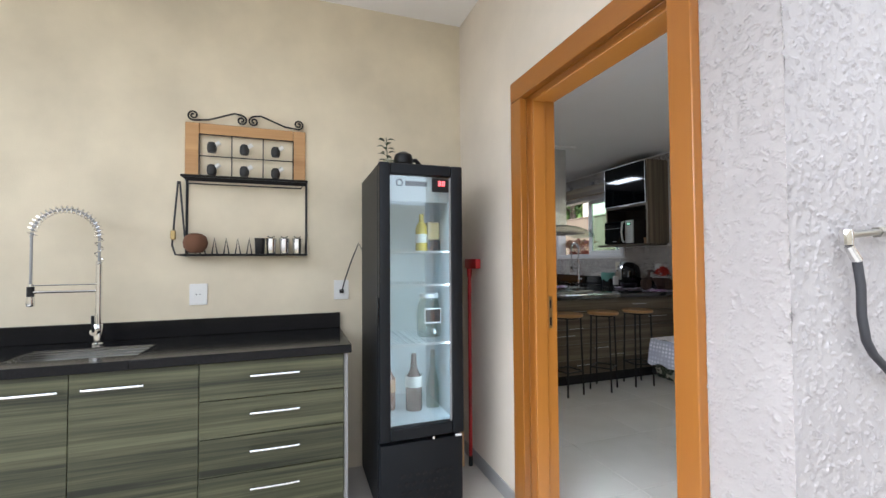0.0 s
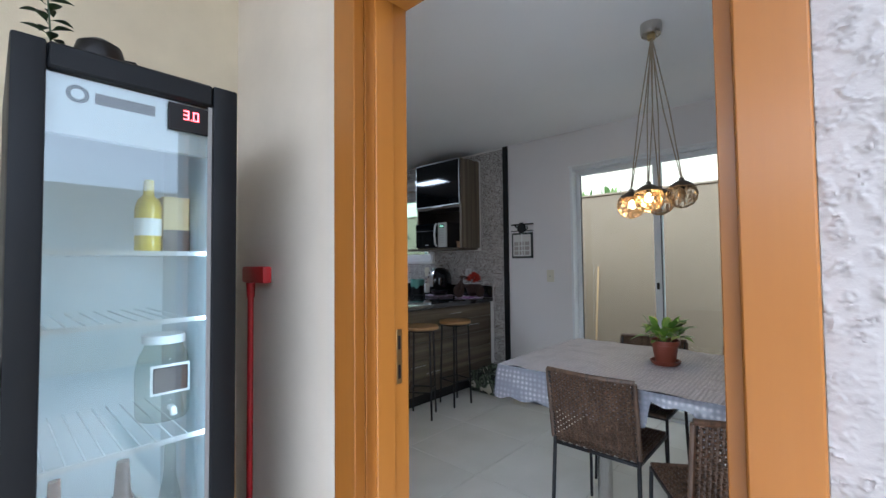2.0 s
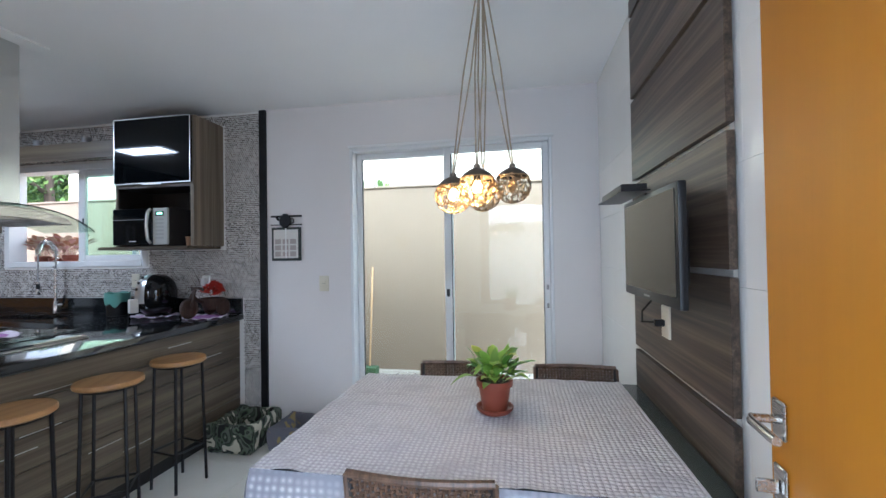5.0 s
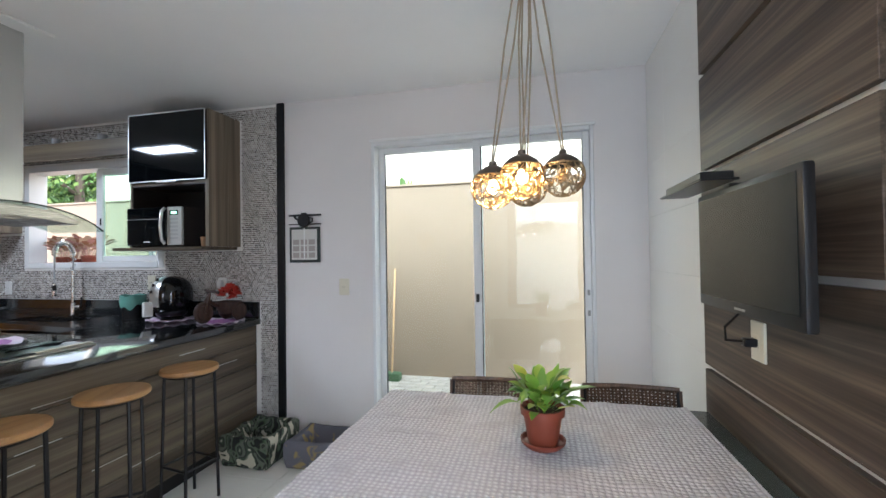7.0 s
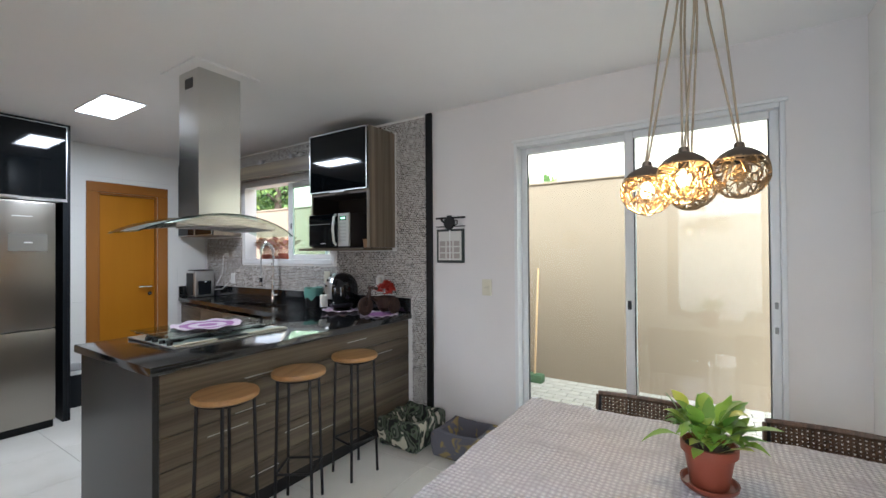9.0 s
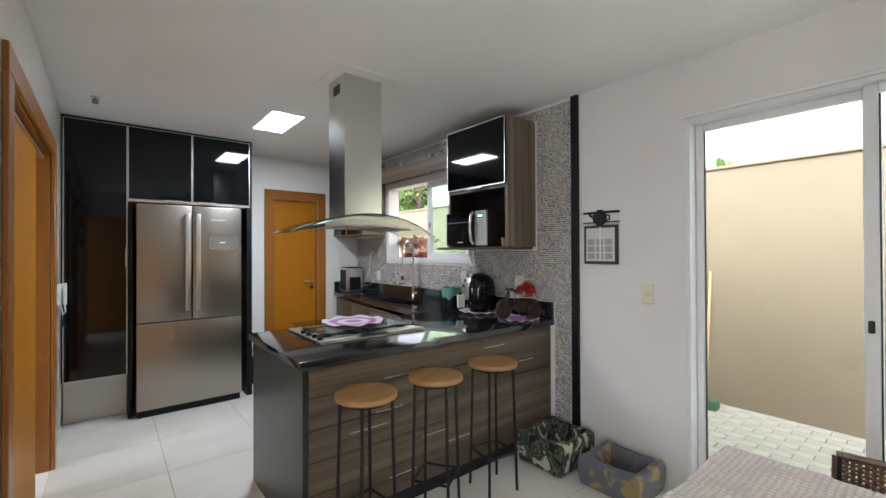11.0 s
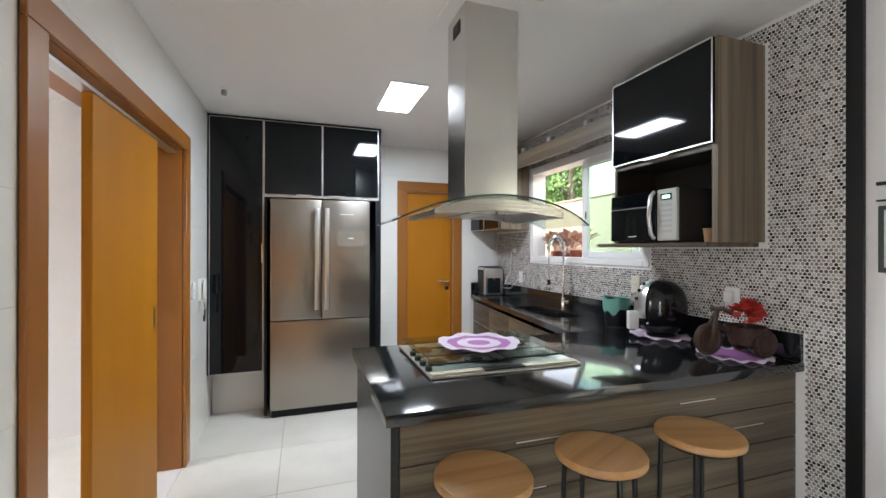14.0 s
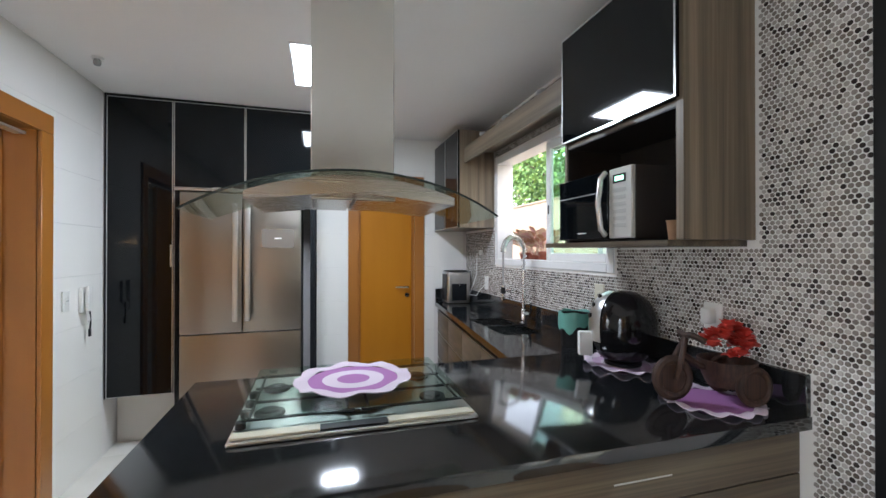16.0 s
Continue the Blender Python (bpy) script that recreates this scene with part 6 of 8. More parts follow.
part("strap", tube(bm_new(), [(-0.36, PB - 0.03, 1.712), (-0.375, PB - 0.03, 1.512), (-0.385, PB - 0.03, 1.362), (-0.37, PB - 0.03, 1.312), (-0.32, PB - 0.03, 1.304), (-0.318, PB - 0.03, 1.317), (-0.335, PB - 0.03, 1.512), (-0.352, PB - 0.03, 1.712)], 0.005, 6), M_RUBBER, strap)
part("buckle", boxm(-0.392, -0.368, PB - 0.04, PB - 0.024, 1.392, 1.442, bevel=0.003), M_GOLD, strap, "old metal buckle")
solo("coconut", lathe(bm_new(), [(0, -0.055), (0.035, -0.048), (0.055, -0.022), (0.060, 0.005), (0.052, 0.035), (0.03, 0.052), (0, 0.056)], 24, (-0.262, PB - 0.09, sz0 + 0.062)), mat("coconut_fibre", (0.14, 0.065, 0.035), 0.9), "brown coconut shell on the wire shelf", "coconut")
for k, (x, tint) in enumerate(((0.055, 0), (0.115, 1), (0.185, 1), (0.255, 1))):
    cu = thing("shot_cup", (x, PB - 0.075, sz0 + 0.006), "black enamel cup on the wire shelf" if not tint else "small chrome cup on the wire shelf", "cup", "cups on the wire shelf")
    zz = sz0 + 0.006
    part("cup", lathe(bm_new(), [(0, zz), (0.024, zz), (0.028, zz + 0.085), (0.030, zz + 0.088), (0.026, zz + 0.086), (0.022, zz + 0.006), (0, zz + 0.005)], 20, (x, PB - 0.075, 0)), M_CHROME if tint else M_BLACKPLASTIC, cu)
    if tint:
        part("clip", tube(bm_new(), [(x - 0.018, PB - 0.104, zz + 0.098), (x, PB - 0.104, zz + 0.088), (x + 0.018, PB - 0.104, zz + 0.098)], 0.003, 5), M_BLACKMETAL, cu)

# glass-door drinks cooler, with all that stands in it and on it
before = set(bpy.data.objects)
PC = -0.10
FX0, FX1, FY0, FY1, FZ1 = 0.628, 1.068, 2.02, 2.60, 1.672
ck = thing("drinks_cooler", (0.85, 2.3, PC), "tall black drinks cooler with lit interior behind a glass door", "cooler")
part("side", boxm(FX0, FX0 + 0.035, FY0 + 0.055, FY1, PC + 0.03, FZ1 - 0.005, bevel=0.003), M_DARKPLASTIC, ck)
part("side", boxm(FX1 - 0.035, FX1, FY0 + 0.055, FY1, PC + 0.03, FZ1 - 0.005, bevel=0.003), M_DARKPLASTIC, ck)
part("back", boxm(FX0 + 0.036, FX1 - 0.036, FY1 - 0.03, FY1, PC + 0.03, FZ1 - 0.005), M_COOLERIN, ck)
part("top", boxm(FX0 + 0.0355, FX1 - 0.0355, FY0 + 0.055, FY1 - 0.031, FZ1 - 0.05, FZ1 - 0.005), M_DARKPLASTIC, ck)
for xa, xb in ((FX0 + 0.0355, FX0 + 0.040), (FX1 - 0.040, FX1 - 0.0355)):
    part("liner", boxm(xa, xb, FY0 + 0.058, FY1 - 0.031, 0.32, FZ1 - 0.051), M_COOLERIN, ck)
part("liner_floor", boxm(FX0 + 0.041, FX1 - 0.041, FY0 + 0.058, FY1 - 0.031, 0.30, 0.345), M_COOLERIN, ck)
part("machine_box", boxm(FX0 + 0.036, FX1 - 0.036, FY0 + 0.09, FY1 - 0.031, PC + 0.03, 0.299), M_DARKPLASTIC, ck)
dr = part("door", boxm(FX0, FX0 + 0.055, FY0, FY0 + 0.05, 0.29, FZ1, bevel=0.008, seg=2), M_DARKPLASTIC, ck, "black framed glass door")
part("stile", boxm(FX1 - 0.062, FX1, FY0, FY0 + 0.05, 0.29, FZ1, bevel=0.008, seg=2), M_DARKPLASTIC, dr)
part("rail", boxm(FX0 + 0.0555, FX1 - 0.0625, FY0 + 0.001, FY0 + 0.049, FZ1 - 0.058, FZ1 - 0.001, bevel=0.006), M_DARKPLASTIC, dr)
part("rail", boxm(FX0 + 0.0555, FX1 - 0.0625, FY0 + 0.001, FY0 + 0.049, 0.291, 0.352, bevel=0.006), M_DARKPLASTIC, dr)
gl_ = part("glass", boxm(FX0 + 0.05, FX1 - 0.056, FY0 + 0.018, FY0 + 0.023, 0.345, FZ1 - 0.05), M_COOLERGLASS, dr, "clear double glass")
gl_.visible_shadow = False
part("inner_trim", boxm(FX1 - 0.072, FX1 - 0.0625, FY0 + 0.010, FY0 + 0.016, 0.353, FZ1 - 0.059), M_GREYPLASTIC, dr)
part("grip", boxm(FX0 - 0.012, FX0 - 0.0005, FY0 + 0.008, FY0 + 0.035, 0.86, 1.00, bevel=0.004), M_BLACKPLASTIC, dr, "black finger grip")
part("header_sign", boxm(FX0 + 0.056, FX1 - 0.063, FY0 + 0.0245, FY0 + 0.045, 1.482, 1.612), M_WHITEPLASTIC, ck, "white header panel")
part("logo_ring", lathe(bm_new(), [(0.012, 0), (0.020, 0), (0.020, 0.001), (0.012, 0.001)], 20, (0.735, FY0 + 0.0225, 1.575), "y"), mat("logo_grey", (0.06, 0.09, 0.11), 0.5), ck, "grey round mark")
part("logo_bar", boxm(0.765, 0.88, FY0 + 0.0228, FY0 + 0.0240, 1.561, 1.586), mat("logo_dark", (0.05, 0.06, 0.07), 0.5), ck, "dark bar of lettering")
th = part("thermostat", boxm(0.905, 1.0, FY0 + 0.0105, FY0 + 0.0175, 1.535, 1.605, bevel=0.002), M_BLACKPLASTIC, ck, "black temperature display")


def seven(parent, text, x, z, w, h, m, y):
    """Seven-segment figures."""
    segs = {"3": "abgcd", "0": "abcdef"}
    for ch in text:
        if ch == ".":
            part("digit_dot", boxm(x - 0.002, x + 0.001, y - 0.0012, y, z, z + 0.003), m, parent)
            x += 0.003
            continue
        q = 0.0028
        place = {"a": (x, x + w, z + h - q, z + h), "g": (x, x + w, z + h / 2 - q / 2, z + h / 2 + q / 2), "d": (x, x + w, z, z + q),
                 "b": (x + w - q, x + w, z + h / 2, z + h), "c": (x + w - q, x + w, z, z + h / 2), "f": (x, x + q, z + h / 2, z + h), "e": (x, x + q, z, z + h / 2)}
        bmd = bm_new()
        for s in segs[ch]:
            a = place[s]
            box(bmd, a[0], a[1], y - 0.0012, y, a[2], a[3])
        part("digit", bmd, m, parent, "glowing red digit")
        x += w + 0.006


seven(th, "3.0", 0.938, 1.566, 0.013, 0.024, glow("red_digits", (1.0, 0.05, 0.06), 5.0), FY0 + 0.010)
for z in (0.735, 1.043, 1.219):
    s_ = part("shelf", boxm(FX0 + 0.042, FX1 - 0.042, FY0 + 0.075, FY0 + 0.082, z, z + 0.012), M_WHITEPLASTIC, ck, "white wire shelf")
    for k in range(9):
        part("rod", boxm(FX0 + 0.07 + k * 0.035, FX0 + 0.073 + k * 0.035, FY0 + 0.0825, FY1 - 0.035, z + 0.004, z + 0.008), M_COOLERIN, s_)
grl = part("grille", boxm(FX0 + 0.004, FX1 - 0.004, FY0 + 0.012, FY0 + 0.055, PC + 0.045, 0.272, bevel=0.008, seg=2), M_DARKPLASTIC, ck, "black vented base cover")
for r_ in range(4):
    for c_ in range(8):
        x = FX0 + 0.10 + c_ * 0.037 + (0.018 if r_ % 2 else 0)
        part("vent_hole", lathe(bm_new(), [(0, 0), (0.011, 0), (0.0105, -0.002), (0, -0.002)], 6, (x, FY0 + 0.0118, PC + 0.085 + r_ * 0.042), "y"), M_BLACKPLASTIC, grl)
for x in (FX0 + 0.05, FX1 - 0.05):
    for y in (FY0 + 0.12, FY1 - 0.06):
        part("foot", cyl(bm_new(), (x, y, PC), (x, y, PC + 0.03), 0.018, 12), M_BLACKPLASTIC, ck)
part("lock", boxm(FX1 - 0.05, FX1 - 0.015, FY0 - 0.006, FY0 - 0.0005, 0.274, 0.289, bevel=0.002), M_CHROME, ck, "small chrome latch")
part("lock", cyl(bm_new(), (0.90, FY0 + 0.012, 0.285), (0.90, FY0 - 0.004, 0.285), 0.008, 12), M_CHROME, ck, "small chrome lock")
clamp = new("cooler_light", bpy.data.lights.new("cooler_light", "AREA"))
clamp.data.shape, clamp.data.size, clamp.data.size_y, clamp.data.energy, clamp.data.color = "RECTANGLE", 0.02, 1.1, COOLER, (0.9, 0.97, 1.0)
clamp.matrix_world = look((FX1 - 0.048, FY0 + 0.064, 0.95), (FX0 + 0.1, FY1 - 0.1, 0.95))


def bottle(name, x, y, z, profile, m, label, extra=()):
    t = thing(name, (x, y, z), label, "bottle")
    part("glass", lathe(bm_new(), [(r, z + h) for r, h in profile], 22, (x, y, 0)), m, t)
    for nm, pr, mm in extra:
        part(nm, lathe(bm_new(), [(r, z + h) for r, h in pr], 22, (x, y, 0)), mm, t)
    return t


M_DARKBOTTLE = mat("dark_bottle_glass", (0.05, 0.03, 0.025), 0.08)
M_PALEBOTTLE = glass("pale_bottle_glass", (0.80, 0.84, 0.80), 0.03)
M_LABEL = mat("paper_label", (0.70, 0.68, 0.62), 0.7)
bx = thing("drink_carton", (0.955, 2.33, 1.231), "black and yellow drinks carton on the cooler shelf", "carton")
part("carton", boxm(0.955, 1.025, 2.27, 2.38, 1.231, 1.400, bevel=0.003), mat("tan_carton", (0.45, 0.34, 0.17), 0.6), bx)
part("carton_band", boxm(0.955, 1.025, 2.2685, 2.2698, 1.231, 1.30), M_BLACKPLASTIC, bx)
yb_ = bottle("liqueur_bottle", 0.925, 2.30, 1.231, [(0, 0), (0.032, 0), (0.034, 0.01), (0.034, 0.13), (0.028, 0.155), (0.014, 0.17), (0.013, 0.215), (0, 0.216)], mat("yellow_bottle", (0.55, 0.40, 0.03), 0.2), "yellow liqueur bottle with a white label", [("label", [(0.0345, 0.05), (0.0348, 0.05), (0.0348, 0.10), (0.0345, 0.10)], M_LABEL)])
dz = thing("drink_dispenser", (0.968, 2.30, 0.747), "glass drinks dispenser jar with dark label and tap", "dispenser")
part("jar", lathe(bm_new(), [(0, 0.747), (0.062, 0.747), (0.070, 0.76), (0.072, 0.88), (0.062, 0.93), (0.05, 0.95), (0.05, 0.965)], 26, (0.968, 2.30, 0)), M_PALEBOTTLE, dz)
part("lid", lathe(bm_new(), [(0, 0.966), (0.055, 0.966), (0.055, 0.99), (0, 0.992)], 26, (0.968, 2.30, 0)), M_WHITEPLASTIC, dz, "white lid")
part("label", boxm(0.925, 1.011, 2.222, 2.227, 0.835, 0.905, bevel=0.002), mat("slate_label", (0.012, 0.010, 0.010), 0.7), dz, "dark shaped label")
part("label_rim", boxm(0.919, 1.017, 2.2275, 2.2285, 0.828, 0.912, bevel=0.0004), M_WHITEPLASTIC, dz, "white rim of the label")
part("spout", tube(bm_new(), [(0.968, 2.228, 0.79), (0.968, 2.20, 0.79), (0.968, 2.195, 0.775)], 0.009, 8), M_WHITEPLASTIC, dz, "white tap")
bottle("spirit_bottle", 0.87, 2.28, 0.346, [(0, 0), (0.045, 0), (0.047, 0.01), (0.047, 0.17), (0.020, 0.225), (0.015, 0.31), (0, 0.311)], M_DARKBOTTLE, "dark spirit bottle with a white label", [("label", [(0.0475, 0.13), (0.048, 0.13), (0.048, 0.19), (0.0475, 0.19)], M_LABEL)])
bottle("wine_bottle", 0.985, 2.29, 0.346, [(0, 0), (0.036, 0), (0.038, 0.01), (0.037, 0.12), (0.016, 0.23), (0.014, 0.32), (0, 0.321)], M_PALEBOTTLE, "pale glass bottle in the cooler")
bottle("liqueur_bottle", 0.735, 2.33, 0.346, [(0, 0), (0.038, 0), (0.040, 0.01), (0.040, 0.16), (0.015, 0.22), (0.013, 0.29), (0, 0.291)], mat("reddish_bottle", (0.22, 0.10, 0.06), 0.2), "reddish bottle with an orange top in the cooler", [("label", [(0.0405, 0.10), (0.041, 0.10), (0.041, 0.17), (0.0405, 0.17)], mat("orange_label", (0.50, 0.28, 0.12), 0.6))])

# things on the cooler
pv = thing("succulent_plant", (0.70, 2.16, FZ1), "small leafy cutting in a glass jar on the cooler", "plant")
part("jar", lathe(bm_new(), [(0, FZ1), (0.022, FZ1), (0.026, FZ1 + 0.04), (0.022, FZ1 + 0.05)], 16, (0.70, 2.16, 0)), M_PALEBOTTLE, pv)
random.seed(3)
bml = bm_new()
tube(bml, [(0.70, 2.16, FZ1 + 0.01), (0.695, 2.155, FZ1 + 0.09), (0.69, 2.15, FZ1 + 0.16)], 0.002, 5)
for k in range(15):
    a, h = k * 2.4, 0.03 + 0.13 * k / 15
    leaf_blade(bml, (0.70 - 0.01 * h * 8, 2.16, FZ1 + h), (math.cos(a), math.sin(a), 0.45), 0.055, 0.020, 0.3, 0.2)
part("leaves", bml, mat("dark_succulent", (0.04, 0.075, 0.03), 0.5), pv)
bc = thing("black_ornament", (0.79, 2.18, FZ1), "small black cast ornament on the cooler", "ornament")
part("base", boxm(0.75, 0.90, 2.13, 2.23, FZ1 + 0.0005, FZ1 + 0.02, bevel=0.006), M_BLACKMETAL, bc)
part("body", lathe(bm_new(), [(0, 0.02), (0.045, 0.02), (0.055, 0.045), (0.045, 0.08), (0.02, 0.095), (0, 0.096)], 20, (0.79, 2.18, FZ1)), M_BLACKMETAL, bc)
part("arm", tube(bm_new(), [(0.82, 2.18, FZ1 + 0.05), (0.86, 2.18, FZ1 + 0.055), (0.89, 2.18, FZ1 + 0.021)], 0.012, 8), M_BLACKMETAL, bc)

for ob_ in set(bpy.data.objects) - before:
    if ob_.parent is None:
        ob_.matrix_basis = pose(0.006, 0.055, 0.09) @ ob_.matrix_basis

# broom behind the cooler
br = thing("broom", (1.272, 2.46, PF), "red broom stood on its end in the corner", "broom")
part("stick", cyl(bm_new(), (1.272, 2.46, PF), (1.292, 2.505, 1.216), 0.011, 10), M_RED, br, "red stick")
part("neck", cyl(bm_new(), (1.2915, 2.503, 1.16), (1.2925, 2.506, 1.2165), 0.014, 12, 0.017), M_RED, br)
part("head", prism(bm_new(), [(1.268, 2.35), (1.303, 2.35), (1.306, 2.44), (1.306, 2.54), (1.272, 2.54), (1.266, 2.44)], 1.217, 1.278, 0.010), M_RED, br, "red plastic head")
part("foot_cap", cyl(bm_new(), (1.272, 2.46, PF), (1.273, 2.4622, PF + 0.06), 0.013, 10), M_BLACKPLASTIC, br)
sk = solo("spare_stick", cyl(bm_new(), (1.225, 2.47, PF), (1.245, 2.56, 1.05), 0.010, 10), M_STICK, "plain wooden stick beside the broom", "stick")

# garden tap on the side wall
gt_ = thing("garden_tap", (1.6, 0.66, 1.28), "metal garden tap pipe with a dark rubber hose", "tap")
yw = 0.683
M_OLDMETAL = metal("weathered_pipe", (0.34, 0.33, 0.30), 0.4)
part("pipe", tube(bm_new(), [(1.786, yw - 0.03, 1.347), (1.606, yw - 0.03, 1.332), (1.476, yw - 0.03, 1.321)], 0.0085, 10), M_OLDMETAL, gt_, "weathered grey pipe")
part("nut", cyl(bm_new(), (1.586, yw - 0.03, 1.330), (1.621, yw - 0.03, 1.333), 0.014, 6), M_OLDMETAL, gt_)
part("wall_elbow", cyl(bm_new(), (1.776, yw - 0.03, 1.346), (1.776, yw + 0.001, 1.346), 0.011, 12), M_OLDMETAL, gt_)
part("elbow", lathe(bm_new(), [(0, -0.020), (0.012, -0.018), (0.014, 0.0), (0.012, 0.018), (0, 0.020)], 16, (1.467, yw - 0.03, 1.316)), M_CHROME, gt_)
part("ferrule", cyl(bm_new(), (1.474, yw - 0.03, 1.296), (1.501, yw - 0.032, 1.262), 0.009, 12, 0.011), M_CHROME, gt_)
part("hose", tube(bm_new(), [(1.499, yw - 0.032, 1.265), (1.510, yw - 0.033, 1.202), (1.507, yw - 0.034, 1.132), (1.521, yw - 0.034, 1.072), (1.548, yw - 0.034, 1.037), (1.611, yw - 0.034, 0.990), (1.736, yw - 0.034, 0.967), (1.886, yw - 0.03, 1.022)], 0.0095, 10), M_RUBBER, gt_, "dark rubber hose")


# ---------- small kitchen things ----------
M_PINK = mat("pink_crochet", (0.62, 0.42, 0.60), 0.9)
M_PURPLE = mat("purple_crochet", (0.40, 0.17, 0.42), 0.9)
M_LILAC = mat("pale_lilac_crochet", (0.70, 0.60, 0.70), 0.9)
for m_ in (M_PINK, M_PURPLE, M_LILAC):
    _w = nd(m_, "ShaderNodeTexVoronoi", Scale=260.0)
    wire(m_, coords(m_), _w.inputs["Vector"])
    bump(m_, _w.outputs["Distance"], 0.6, 0.003)


def doily(x, y, z, rx, ry, turn, tones, label, lobes=16):
    """Crocheted round mat: rings in turn, scalloped and rippled at its rim."""
    t = thing("crochet_mat", (x, y, z), label, "mat", turn=turn)
    rings_ = [0.0, 0.29, 0.55, 0.80, 1.0]
    for k, (a, b) in enumerate(zip(rings_, rings_[1:])):
        bmd = bm_new()
        n = 96
        cols = []
        for i in range(n):
            an = 2 * math.pi * i / n
            col = []
            for j in range(4):
                f = a + (b - a) * j / 3
                sc = 1 + (0.05 * abs(math.sin(an * lobes / 2)) if f > 0.85 else 0)
                zz = 0.003 + 0.012 * max(0, f - 0.6) / 0.4 * (0.5 + 0.5 * math.sin(an * lobes / 2 + 1)) * (1 if k == 3 else 0.2)
                col.append((rx * f * sc * math.cos(an), ry * f * sc * math.sin(an), zz))
            cols.append(col)
        vt = [[bmd.verts.new(p) for p in c] for c in cols]
        vb = [[bmd.verts.new((p[0], p[1], p[2] - 0.0028)) for p in c] for c in cols]
        for i in range(n):
            i2 = (i + 1) % n
            for j in range(3):
                if a == 0 and j == 0:
                    continue
                bmd.faces.new([vt[i][j], vt[i][j + 1], vt[i2][j + 1], vt[i2][j]])
                bmd.faces.new([vb[i][j], vb[i2][j], vb[i2][j + 1], vb[i][j + 1]])
            bmd.faces.new([vt[i][3], vb[i][3], vb[i2][3], vt[i2][3]])
        if a == 0:
            bmd.faces.new([vt[i][1] for i in range(n)])
        part("ring", bmd, tones[k], t, local=True)
    return t


doily(3.0, 4.17, TOP + 0.050, 0.195, 0.19, 0, [M_PURPLE, M_LILAC, M_PURPLE, M_LILAC], "round pink and purple crocheted mat on the hob lid")
doily(4.17, 4.21, TOP + 0.001, 0.135, 0.165, 10, [M_PURPLE, M_LILAC, M_PINK, M_LILAC], "lilac crocheted mat under the air fryer", 20)
doily(4.145, 3.745, TOP + 0.001, 0.15, 0.15, 0, [M_PURPLE, M_PURPLE, M_PURPLE, M_LILAC], "purple crocheted mat with white rim", 24)

# air fryer
AZ = TOP + 0.006
af = thing("air_fryer", (4.18, 4.21, AZ), "rounded black air fryer with silver front and handle", "air fryer", turn=-18)
def egg(bm, rx, ry, z0, z1, n=28, m=16, lean=0.0, power=2.4):
    grid_ = []
    for j in range(m + 1):
        f = j / m
        ph = -math.pi / 2 + math.pi * f
        cz = (z0 + z1) / 2 + (z1 - z0) / 2 * math.sin(ph)
        q = max(0.0, 1 - abs(math.sin(ph)) ** power) ** (1 / power)
        grid_.append([bm.verts.new((rx * q * math.cos(2 * math.pi * i / n) + lean * f, ry * q * math.sin(2 * math.pi * i / n), cz)) for i in range(n)])
    for a, b in zip(grid_, grid_[1:]):
        for i in range(n):
            bm.faces.new([a[i], a[(i + 1) % n], b[(i + 1) % n], b[i]])
    bmesh.ops.remove_doubles(bm, verts=bm.verts, dist=1e-5)
    return bm


part("body", egg(bm_new(), 0.128, 0.122, 0.0, 0.305, lean=0.0), mat("gloss_black_plastic", (0.008, 0.008, 0.009), 0.12), af, "glossy black body", local=True)
bmx = bm_new()
cols = []
for i in range(9):
    col = []
    for j in range(12):
        ph = radians(-20 + 95 * j / 11)
        q = max(0, 1 - abs(math.sin(ph)) ** 2.4) ** (1 / 2.4)
        an = radians(180 - 30 + 60 * i / 8)
        col.append(bmx.verts.new((0.132 * q * math.cos(an), 0.126 * q * math.sin(an), 0.1525 + 0.1575 * math.sin(ph))))
    cols.append(col)
for a, b in zip(cols, cols[1:]):
    for j in range(11):
        bmx.faces.new([a[j], a[j + 1], b[j + 1], b[j]])
part("front_panel", bmx, M_ALU, af, "silver control panel", local=True)
for k in range(3):
    ph = radians(18 + 18 * k)
    q = (1 - abs(math.sin(ph)) ** 2.4) ** (1 / 2.4)
    part("button", lathe(bm_new(), [(0, -0.002), (0.011, -0.002), (0.010, 0.006), (0, 0.007)], 14, (-0.136 * q, 0, 0.1525 + 0.160 * math.sin(ph)), "x"), M_BLACKPLASTIC, af, local=True)
part("drawer_handle", boxm(-0.178, -0.124, -0.018, 0.018, 0.035, 0.135, bevel=0.008, seg=2), M_WHITEPLASTIC, af, "pale drawer handle", local=True)
part("foot_ring", lathe(bm_new(), [(0, 0), (0.07, 0), (0.072, 0.01), (0, 0.011)], 24), M_BLACKPLASTIC, af, local=True)

for ob_ in af.children_recursive:
    ob_.data.transform(Matrix.Diagonal((1.10, 1.10, 1.06, 1)))

# jug with green liner
jg = thing("bin_caddy", (4.20, 4.60, TOP), "dark worktop caddy with a turned-over green liner", "caddy")
part("body", lathe(bm_new(), [(0, TOP + 0.001), (0.058, TOP + 0.001), (0.066, TOP + 0.15), (0.062, TOP + 0.15), (0.055, TOP + 0.01), (0, TOP + 0.008)], 26, (4.20, 4.60, 0)), M_BLACKPLASTIC, jg)
bmx = bm_new()
n = 40
lo, hi, inn = [], [], []
